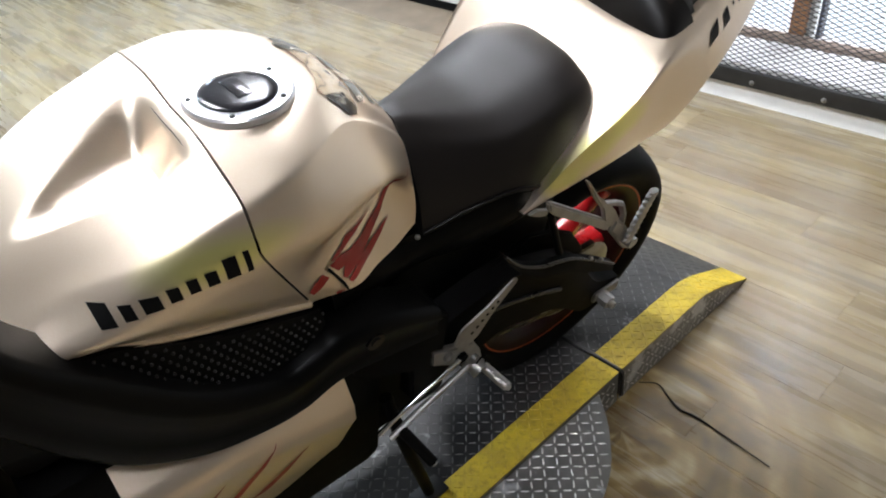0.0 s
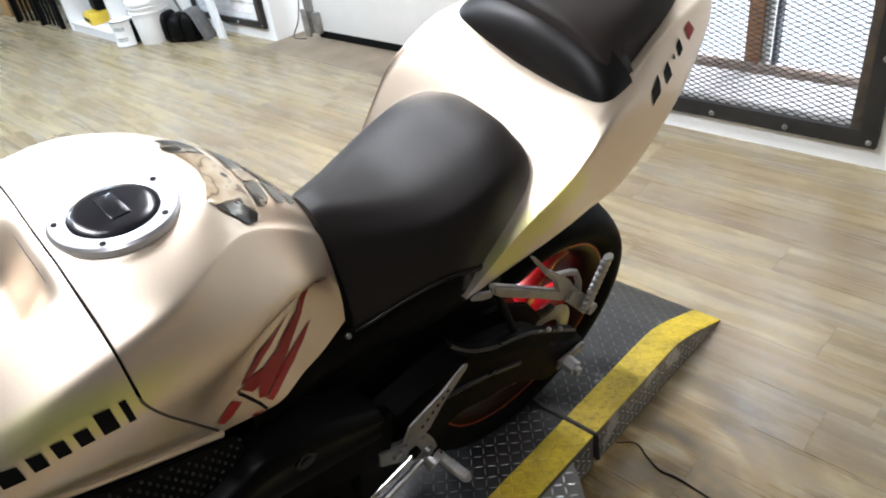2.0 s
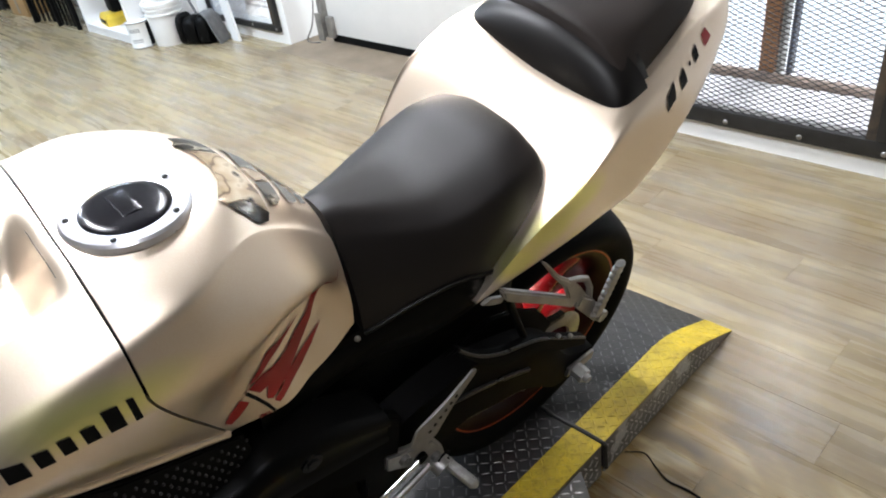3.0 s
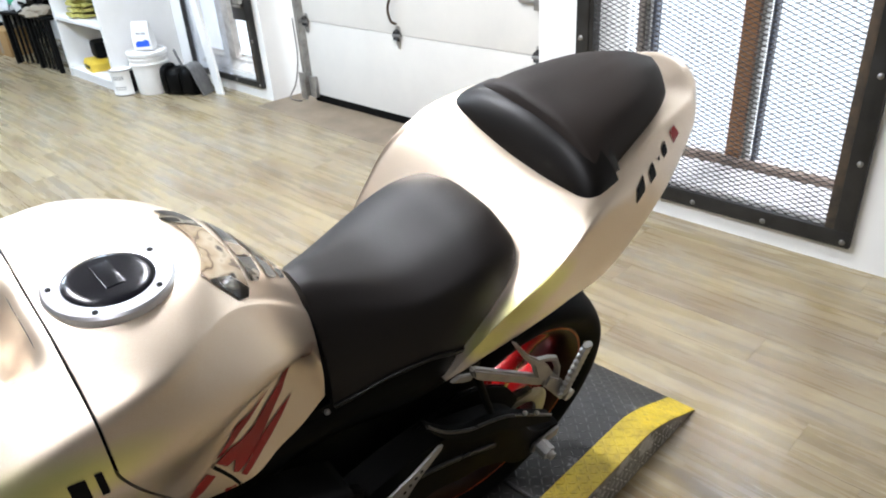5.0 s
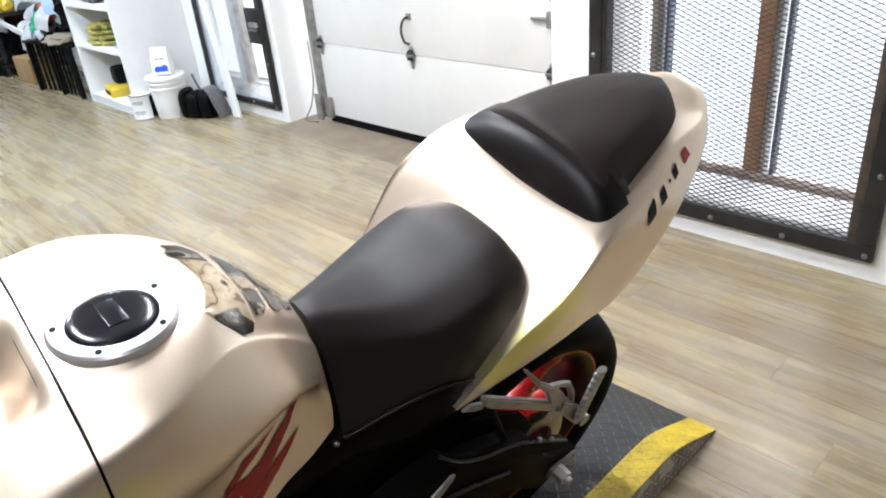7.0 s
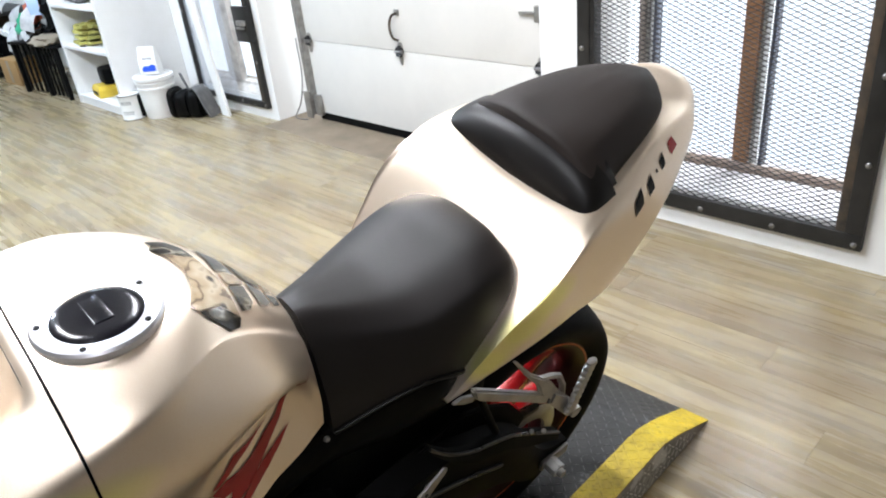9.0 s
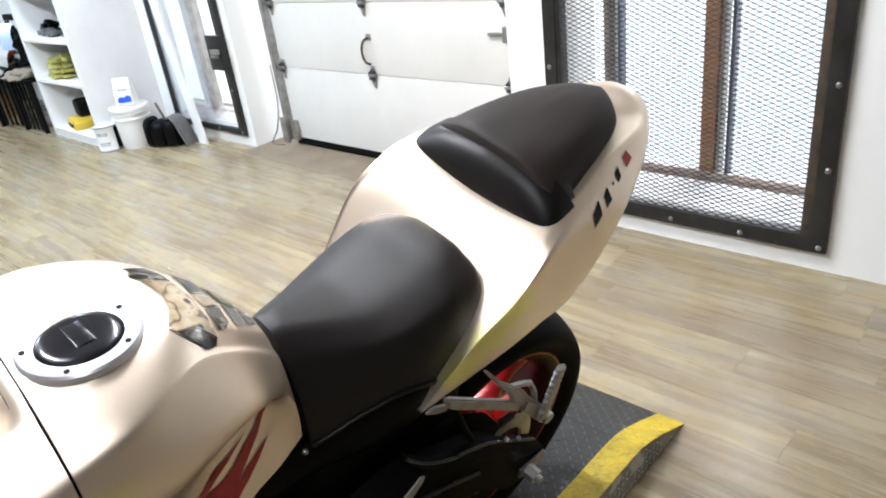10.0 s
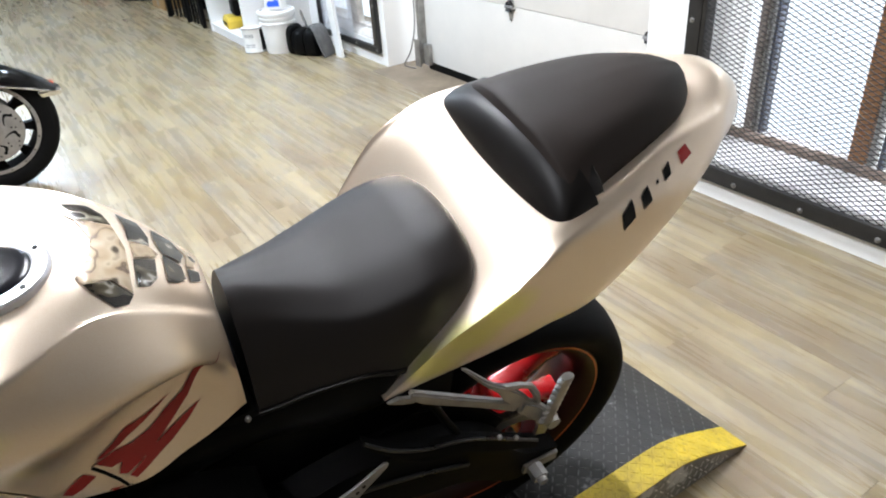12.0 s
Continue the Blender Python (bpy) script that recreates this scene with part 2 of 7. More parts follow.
m = bpy.data.materials.new("sky_backdrop")
m.use_nodes = True
m.node_tree.nodes.clear()
em, out = m.node_tree.nodes.new("ShaderNodeEmission"), m.node_tree.nodes.new("ShaderNodeOutputMaterial")
em.inputs[0].default_value, em.inputs[1].default_value = (0.86, 0.93, 1.0, 1), 1.9
m.node_tree.links.new(em.outputs[0], out.inputs[0])
M["backdrop"] = m
m = bpy.data.materials.new("lamp_diffuser")
m.use_nodes = True
b = m.node_tree.nodes["Principled BSDF"]
b.inputs["Emission Color"].default_value, b.inputs["Emission Strength"].default_value = (1, 0.98, 0.96, 1), 4.0
M["diffuser"] = m

for k, level in (("vinyl", 0.29), ("pad_vinyl", 0.25), ("smooth_vinyl", 0.3), ("cap_black", 0.3), ("black_plastic", 0.1), ("frame_black", 0.04), ("spar_black", 0.08), ("rubber", 0.08), ("rim_shade", 0.15), ("guard", 0.5), ("black_gloss", 0.3)):
    G(M[k]).b.inputs["Specular IOR Level"].default_value = level


def plank_material(name, per_island):
    """Pale grey-brown vinyl planks: long grain, knots, patches of grey."""
    m = mat(name, (0.4, 0.33, 0.24), 0.4)
    g = G(m)
    if per_island:
        r = g.n.new("ShaderNodeNewGeometry").outputs["Random Per Island"]
    else:
        r = g.n.new("ShaderNodeObjectInfo").outputs["Random"]
    c = g.n.new("ShaderNodeNewGeometry").outputs["Position"]
    shift = g.n.new("ShaderNodeVectorMath")
    shift.operation = "MULTIPLY_ADD"
    shift.inputs[1].default_value = (1, 1, 1)
    off = g.n.new("ShaderNodeCombineXYZ")
    times = g.n.new("ShaderNodeMath")
    times.operation = "MULTIPLY"
    times.inputs[1].default_value = 37.0
    g.put(r, times.inputs[0])
    for k in range(3):
        g.put(times.outputs[0], off.inputs[k])
    g.put(c, shift.inputs[0])
    g.put(off.outputs[0], shift.inputs[2])
    long = g.n.new("ShaderNodeMapping")
    long.inputs["Scale"].default_value = (0.7, 11.0, 1.0)
    g.put(shift.outputs[0], long.inputs[0])
    broad = g.n.new("ShaderNodeMapping")
    broad.inputs["Scale"].default_value = (1.0, 3.2, 1.0)
    g.put(shift.outputs[0], broad.inputs[0])
    grain, streak, patch = g.noise(long.outputs[0], 9.0, 6, 0.7), g.noise(long.outputs[0], 2.2, 4), g.noise(broad.outputs[0], 2.6, 3)
    tone = g.ramp(r, [(0.0, (0.225, 0.168, 0.082)), (0.35, (0.285, 0.222, 0.115)), (0.7, (0.315, 0.250, 0.142)), (1.0, (0.205, 0.163, 0.105))])
    base = g.mix(g.grey(patch, 0, 0.6, 0.42, 0.64), tone, (0.255, 0.235, 0.212))
    base = g.mix(g.grey(streak, 0, 0.58, 0.44, 0.70), base, (0.44, 0.36, 0.21))
    band = g.noise(long.outputs[0], 1.3, 4, 0.6)
    base = g.mix(g.grey(band, 0.0, 0.60, 0.50, 0.70), base, (0.17, 0.125, 0.068))
    base = g.mix(g.grey(grain, 0.0, 0.24, 0.48, 0.85), base, (0.17, 0.13, 0.085))
    fibre = g.noise(long.outputs[0], 30.0, 3, 0.6)
    base = g.mix(g.grey(fibre, 0.0, 0.30, 0.45, 0.75), base, (0.20, 0.155, 0.095))
    mottle = g.noise(broad.outputs[0], 8.0, 5, 0.7)
    base = g.mix(g.grey(mottle, 0.0, 0.34, 0.50, 0.70), base, (0.235, 0.18, 0.10))
    base = g.mix(g.grey(mottle, 0.45, 0.0, 0.34, 0.48), base, (0.465, 0.382, 0.225))
    blot = g.noise(broad.outputs[0], 0.9, 5, 0.65)
    base = g.mix(g.grey(blot, 0.0, 0.75, 0.46, 0.64), base, (0.185, 0.132, 0.075))
    knot = g.n.new("ShaderNodeTexVoronoi")
    knot.inputs["Scale"].default_value = 3.4
    g.put(broad.outputs[0], knot.inputs["Vector"])
    base = g.mix(g.ramp(knot.outputs["Distance"], [(0.0, (0.6, 0.6, 0.6)), (0.075, (0, 0, 0))]), base, (0.10, 0.072, 0.048))
    # scuffed stain beside the lift: cream and brown arcs that its side plate has swept
    warp, wob = g.n.new("ShaderNodeVectorMath"), g.n.new("ShaderNodeTexNoise")
    warp.operation = "MULTIPLY_ADD"
    warp.inputs[1].default_value = (0.035, 0.035, 0)
    wob.inputs["Scale"].default_value, wob.inputs["Detail"].default_value = 5.0, 4
    g.put(c, wob.inputs["Vector"])
    g.put(wob.outputs["Color"], warp.inputs[0])
    g.put(c, warp.inputs[2])
    rel = g.n.new("ShaderNodeVectorMath")
    rel.operation = "SUBTRACT"
    rel.inputs[1].default_value = (0.075, 1.265, 0)
    g.put(warp.outputs[0], rel.inputs[0])
    flat, xyz = g.n.new("ShaderNodeVectorMath"), g.n.new("ShaderNodeSeparateXYZ")
    flat.operation = "LENGTH"
    g.put(rel.outputs[0], flat.inputs[0])
    g.put(rel.outputs[0], xyz.inputs[0])
    turn, far, turned, polar = g.n.new("ShaderNodeMath"), g.n.new("ShaderNodeMath"), g.n.new("ShaderNodeMath"), g.n.new("ShaderNodeCombineXYZ")
    turn.operation, far.operation, turned.operation = "ARCTAN2", "MULTIPLY", "MULTIPLY"
    g.put(xyz.outputs[1], turn.inputs[0])
    g.put(xyz.outputs[0], turn.inputs[1])
    g.put(flat.outputs["Value"], far.inputs[0])
    g.put(turn.outputs[0], turned.inputs[0])
    far.inputs[1].default_value, turned.inputs[1].default_value = 13.0, 1.3
    g.put(far.outputs[0], polar.inputs[0])
    g.put(turned.outputs[0], polar.inputs[1])
    arcs = g.noise(polar.outputs[0], 0.8, 2, 0.5)
    blots = g.noise(warp.outputs[0], 6.0, 3, 0.5)
    swept = g.ramp(arcs, [(0.34, (0.060, 0.036, 0.010)), (0.44, (0.155, 0.096, 0.026)), (0.54, (0.26, 0.170, 0.055)), (0.62, (0.44, 0.34, 0.17)), (0.70, (0.52, 0.43, 0.27))])
    swept = g.mix(g.grey(blots, 0.0, 0.7, 0.50, 0.62), swept, (0.10, 0.060, 0.018))
    swept = g.mix(g.grey(grain, 0.0, 0.5, 0.45, 0.75), swept, (0.12, 0.08, 0.035))
    reach = g.ramp(flat.outputs["Value"], [(0.0, (0.9, 0.9, 0.9)), (0.30, (0.85, 0.85, 0.85)), (0.44, (0.45, 0.45, 0.45)), (0.62, (0, 0, 0))])
    base = g.mix(reach, base, swept)
    g.color(base)
    g.rough(g.grey(streak, 0.22, 0.34))
    g.b.inputs["Specular IOR Level"].default_value = 0.7
    g.bump(grain, 0.12, 0.0008)
    return m


M["plank"] = plank_material("vinyl_plank", False)
M["plank_far"] = plank_material("vinyl_plank_far", True)


# ---- mesh helpers ----
def mesh_of(bm, name, material, smooth=35):
    me = bpy.data.meshes.new(name)
    bmesh.ops.recalc_face_normals(bm, faces=bm.faces[:])
    if smooth:
        for f in bm.faces:
            f.smooth = True
        for e in bm.edges:
            e.smooth = len(e.link_faces) == 2 and e.calc_face_angle(0) < radians(smooth)
    bm.to_mesh(me)
    bm.free()
    for k in material if isinstance(material, (list, tuple)) else [material]:
        me.materials.append(k)
    return me


def part(name, bm, material, parent=None, label="", smooth=35):
    ob = new(name, mesh_of(bm, name, material, smooth))
    ob.parent = parent
    if label:
        tagged(ob, label)
    return ob


def thing(name, label, category, m=None, group="", kind=""):
    ob = new(name)
    ob.empty_display_size = 0.1
    if m is not None:
        ob.matrix_world = m
    return tagged(ob, label, category, group, kind)


def cuboid(bm, x0, x1, y0, y1, z0, z1, bevel=0.0, m=None):
    geo = bmesh.ops.create_cube(bm, size=1.0)["verts"]
    for v in geo:
        v.co = Vector(((x0 + x1) / 2 + v.co.x * (x1 - x0), (y0 + y1) / 2 + v.co.y * (y1 - y0), (z0 + z1) / 2 + v.co.z * (z1 - z0)))
        if m is not None:
            v.co = m @ v.co
    if bevel:
        edges = list({e for v in geo for e in v.link_edges})
        bmesh.ops.bevel(bm, geom=edges, offset=bevel, segments=2, affect="EDGES", profile=0.6)
    return bm


def box(x0, x1, y0, y1, z0, z1, bevel=0.0, m=None):
    return cuboid(bmesh.new(), x0, x1, y0, y1, z0, z1, bevel, m)


def rod(bm, a, b, r, r2=None, seg=12, caps=True):
    a, b = Vector(a), Vector(b)
    d = b - a
    q = d.to_track_quat("Z", "Y").to_matrix().to_4x4()
    bmesh.ops.create_cone(bm, cap_ends=caps, segments=seg, radius1=r, radius2=r if r2 is None else r2, depth=d.length,
                          matrix=Matrix.Translation((a + b) / 2) @ q)
    return bm


def spline(points, steps):
    """Catmull-Rom through points (tuples of any length)."""
    p = [np.array(q, float) for q in points]
    p = [2 * p[0] - p[1]] + p + [2 * p[-1] - p[-2]]
    out = []
    for i in range(1, len(p) - 2):
        for k in range(steps):
            t = k / steps
            out.append(0.5 * (2 * p[i] + (p[i + 1] - p[i - 1]) * t + (2 * p[i - 1] - 5 * p[i] + 4 * p[i + 1] - p[i + 2]) * t * t
                              + (3 * p[i] - p[i - 1] - 3 * p[i + 1] + p[i + 2]) * t ** 3))
    out.append(p[-2])
    return out


def pipe(bm, points, r, seg=10, steps=6, smooth=True):
    pts = [Vector(q[:3]) for q in (spline(points, steps) if smooth and len(points) > 2 else points)]
    rings = []
    side = None
    for i, p in enumerate(pts):
        d = (pts[min(i + 1, len(pts) - 1)] - pts[max(i - 1, 0)]).normalized()
        if side is None:
            side = d.orthogonal().normalized()
        side = (side - d * side.dot(d)).normalized()
        up = d.cross(side)
        rr = r[min(i * len(r) // len(pts), len(r) - 1)] if isinstance(r, (list, tuple)) else r
        rings.append([bm.verts.new(p + (side * math.cos(a) + up * math.sin(a)) * rr) for a in (2 * math.pi * k / seg for k in range(seg))])
    for a, b in zip(rings, rings[1:]):
        for k in range(seg):
            bm.faces.new((a[k], a[(k + 1) % seg], b[(k + 1) % seg], b[k]))
    bm.faces.new(rings[0][::-1])
    bm.faces.new(rings[-1])
    return bm


def skin(bm, rings, closed=True, caps=True):
    vs = [[bm.verts.new(p) for p in ring] for ring in rings]
    n = len(vs[0])
    for a, b in zip(vs, vs[1:]):
        for k in range(n if closed else n - 1):
            bm.faces.new((a[k], a[(k + 1) % n], b[(k + 1) % n], b[k]))
    if caps and closed:
        bm.faces.new(vs[0][::-1])
        bm.faces.new(vs[-1])
    return bm


def extruded(outline, depth, place, bevel=0.0):
    """A flat plate: outline in its own x, y, thickness along its z, set by place (a function of (x, y, z))."""
    bm = bmesh.new()
    f = bm.faces.new([bm.verts.new((x, y, 0)) for x, y in outline])
    top = bmesh.ops.extrude_face_region(bm, geom=[f])["geom"]
    for v in top:
        if isinstance(v, bmesh.types.BMVert):
            v.co.z += depth
    if bevel:
        bmesh.ops.bevel(bm, geom=bm.edges[:], offset=bevel, segments=2, affect="EDGES")
    for v in bm.verts:
        v.co = place(*v.co)
    return bm


def lathe(bm, profile, seg=32, m=None, closed=False):
    """profile of (radius, z) turned round z."""
    rings = []
    for k in range(seg):
        a = 2 * math.pi * k / seg
        ring = [Vector((r * math.cos(a), r * math.sin(a), z)) for r, z in profile]
        rings.append([bm.verts.new(m @ p if m is not None else p) for p in ring])
    n = len(profile)
    for k in range(seg):
        a, b = rings[k], rings[(k + 1) % seg]
        for i in range(n if closed else n - 1):
            j = (i + 1) % n
            bm.faces.new((a[i], b[i], b[j], a[j]))
    if not closed:
        bmesh.ops.remove_doubles(bm, verts=bm.verts[:], dist=1e-5)
    return bm


# ---- the room ----
WALL_Y = 3.0      # inner face of the wall with the windows and the garage door
DOOR_Y = 3.17
ROOM_H = 3.0

slab = tagged(part("floor", box(-15, 6, -7, 3.7, -0.25, -0.005), M["concrete"]), "pale grey-brown wood-look vinyl plank floor of a workshop", "floor", kind="structure")
tagged(part("ceiling", box(-15, 6, -7, 3.35, ROOM_H, ROOM_H + 0.2), M["ceiling"]), "plain painted workshop ceiling", "ceiling", kind="structure")
tagged(part("wall_south", box(-15, 6, -7.2, -7, -0.25, ROOM_H), M["grey_wall"]), "plain grey painted wall", "wall", kind="structure")
tagged(part("wall_east", box(6, 6.2, -7.2, 3.35, -0.25, ROOM_H), M["grey_wall"]), "plain grey painted wall", "wall", kind="structure")
tagged(part("wall_west", box(-15.2, -15, -7.2, 3.35, -0.25, ROOM_H), M["white_wall"]), "plain white painted wall", "wall", kind="structure")

OPEN = [(-4.60, -3.80, 0.155, 2.05), (-3.65, -1.36, -0.25, 2.35), (-1.125, -0.03, 0.155, 2.05)]
bm = bmesh.new()
x = -15.0
for x0, x1, z0, z1 in OPEN:
    deep = 0.10 if x1 < -3.7 else 0.35
    cuboid(bm, x, x0, WALL_Y, WALL_Y + deep, -0.25, ROOM_H)
    cuboid(bm, x0, x1, WALL_Y, WALL_Y + deep, z1, ROOM_H)
    if z0 > 0:
        cuboid(bm, x0, x1, WALL_Y, WALL_Y + deep, -0.25, z0)
    x = x1
cuboid(bm, x, 6, WALL_Y, WALL_Y + 0.35, -0.25, ROOM_H)
tagged(part("wall_north", bm, M["white_wall"]), "white painted workshop wall with two barred windows and a garage door", "wall", kind="structure")
tagged(part("backdrop", box(-24, 6, 5.6, 5.65, -2, 6), M["backdrop"]), "bright overcast daylight outside the windows", "sky", kind="structure")


def expanded_mesh(x0, x1, z0, z1, y):
    """Flattened expanded metal: zigzag strands that touch, long way across."""
    bm = bmesh.new()
    lw, sw, t = 0.0440, 0.0188, 0.0015
    nx, nz = round((x1 - x0) / lw * 2), round((z1 - z0) / (sw / 2))
    dx, dz = (x1 - x0) / nx, (z1 - z0) / nz * 0.5
    verts, faces = [], []
    for j in range(nz):
        zc = z0 + (j + 0.5) * (z1 - z0) / nz
        base = len(verts)
        for i in range(nx + 1):
            up = dz * 0.94 if (i + j) % 2 else -dz * 0.94
            for oy, oz in ((-t, -t), (t, -t), (t, t), (-t, t)):
                verts.append((x0 + i * dx, y + oy, zc + up + oz))
        for i in range(nx):
            a, b = base + 4 * i, base + 4 * i + 4
            for k in range(4):
                faces.append((a + k, a + (k + 1) % 4, b + (k + 1) % 4, b + k))
    me = bpy.data.meshes.new("expanded_mesh")
    me.from_pydata(verts, [], faces)
    bm.from_mesh(me)
    bpy.data.meshes.remove(me)
    return bm


def bolt_head(bm, x, y, z, r=0.011):
    bmesh.ops.create_uvsphere(bm, u_segments=10, v_segments=6, radius=r, matrix=Matrix.Translation((x, y, z)) @ Matrix.Diagonal((1, 0.6, 1, 1)))


def barred_window(index, x0, x1, z0, z1, posts, label, depth=0.25, w=0.062, mesh="mesh_iron", mesh_end=None):
    """x0..z1: outer edge of the iron frame. posts: uprights of the window behind, as (x, width, material)."""
    win = thing("window_%d" % index, label, "window", kind="structure")
    y1, y0 = WALL_Y - 0.002, WALL_Y - 0.03
    for name, b in (("frame_bar", (x0, x1, z0, z0 + w)), ("frame_bar", (x0, x1, z1 - w, z1)), ("frame_bar", (x0, x0 + w, z0 + w, z1 - w)), ("frame_bar", (x1 - w, x1, z0 + w, z1 - w))):
        part(name, box(b[0], b[1], y0, y1, b[2], b[3], 0.004), M["black_iron"], win, "black painted iron bar")
    # inner angle irons that hold the mesh
    for xa, xb, mt, lb in ((x1 - w - 0.032, x1 - w, "rust_iron", "rust-brown iron strip"), (x0 + w, x0 + w + 0.02, "black_iron", "black iron strip")):
        part("angle_iron", box(xa, xb, y0 + 0.004, y1 + (0.03 if w > 0.05 else 0.0), z0 + w, z1 - w, 0.003), M[mt], win, lb)
    part("mesh", expanded_mesh(x0 + w + 0.001, mesh_end or x1 - w - 0.02, z0 + w, z1 - w, y0 + 0.012), M[mesh], win, "expanded metal mesh")
    n = round((x1 - x0) / 0.29)
    for i in range(n + 1):
        b = bmesh.new()
        bolt_head(b, x0 + 0.025 + i * (x1 - x0 - 0.05) / n, y0 - 0.001, z0 + 0.022)
        part("bolt", b, M["steel"], win, "steel bolt head")
    k = 1
    while z0 + 0.022 + k * 0.3 < z1:
        for bx in (x0 + 0.025, x1 - 0.025):
            b = bmesh.new()
            bolt_head(b, bx, y0 - 0.001, z0 + 0.022 + k * 0.3)
            part("bolt", b, M["steel"], win, "steel bolt head")
        k += 1
    # sill, posts and panes of the window itself
    ox0, ox1, oz0, oz1 = x0 + 0.07, x1 - 0.07, z0 + 0.075, z1 - 0.07
    b = bmesh.new()
    skin(b, [[(xx, WALL_Y + 0.005, oz0 + 0.004), (xx, WALL_Y + depth - 0.01, oz0 + 0.045), (xx, WALL_Y + depth - 0.005, oz0 + 0.062), (xx, WALL_Y + depth + 0.05, oz0 + 0.065),
                 (xx, WALL_Y + depth + 0.05, oz0 + 0.001), (xx, WALL_Y + 0.005, oz0 + 0.001)] for xx in (ox0 + 0.002, ox1 - 0.002)])
    part("sill", b, M["pale_sill" if depth > 0.2 else "sill"], win, "whitewashed weathered sill" if depth > 0.2 else "weathered grey sill", smooth=0)
    if depth > 0.2:
        # rotten bottom rail with an uneven upper edge
        rng = random.Random(4)
        rings = []
        for i in range(41):
            xx = ox0 + 0.004 + (ox1 - ox0 - 0.008) * i / 40
            h, d = 0.070 + rng.uniform(-0.003, 0.004), rng.uniform(-0.006, 0.004)
            rings.append([(xx, WALL_Y + depth - 0.048 + d, oz0 + 0.036), (xx, WALL_Y + depth - 0.042 + d, oz0 + h - 0.012), (xx, WALL_Y + depth - 0.030, oz0 + h), (xx, WALL_Y + depth - 0.016, oz0 + h), (xx, WALL_Y + depth - 0.016, oz0 + 0.036)])
        part("bottom_rail", skin(bmesh.new(), rings), M["rotten_wood"], win, "rotten brown bottom rail", smooth=0)
    for px, pw, pm in posts:
        part("post", box(px - pw / 2, px + pw / 2, WALL_Y + depth - 0.015, WALL_Y + depth + 0.04, oz0 + 0.066, oz1, 0.004), M[pm], win, {"orange_wood": "orange-brown wooden post", "galv": "grey metal post", "sill": "weathered beige post", "post_grey": "grey-brown wooden post", "slate_metal": "slate-blue metal post"}[pm])
    edges = [ox0] + [p[0] for p in posts] + [ox1]
    for a, c in zip(edges, edges[1:]):
        if c - a > 0.12:
            pane = part("pane", box(a + 0.01, c - 0.01, WALL_Y + depth + 0.01, WALL_Y + depth + 0.014, oz0 + 0.066, oz1), M["glass"], win, "clear window pane")
            pane.visible_shadow = False
    return win


barred_window(1, -4.68, -3.72, 0.082, 2.12, [(-4.235, 0.17, "sill")], "window behind a black iron frame with expanded mesh paled by daylight bloom", 0.07, 0.042, "mesh_bloom", -4.10)
barred_window(2, -1.145, 0.045, 0.082, 2.12, [(-0.995, 0.030, "post_grey"), (-0.966, 0.010, "galv"), (-0.935, 0.014, "slate_metal"), (-0.525, 0.062, "orange_wood"), (-0.478, 0.014, "galv"), (-0.440, 0.014, "slate_metal")],
              "tall window behind a black iron frame with expanded metal mesh")


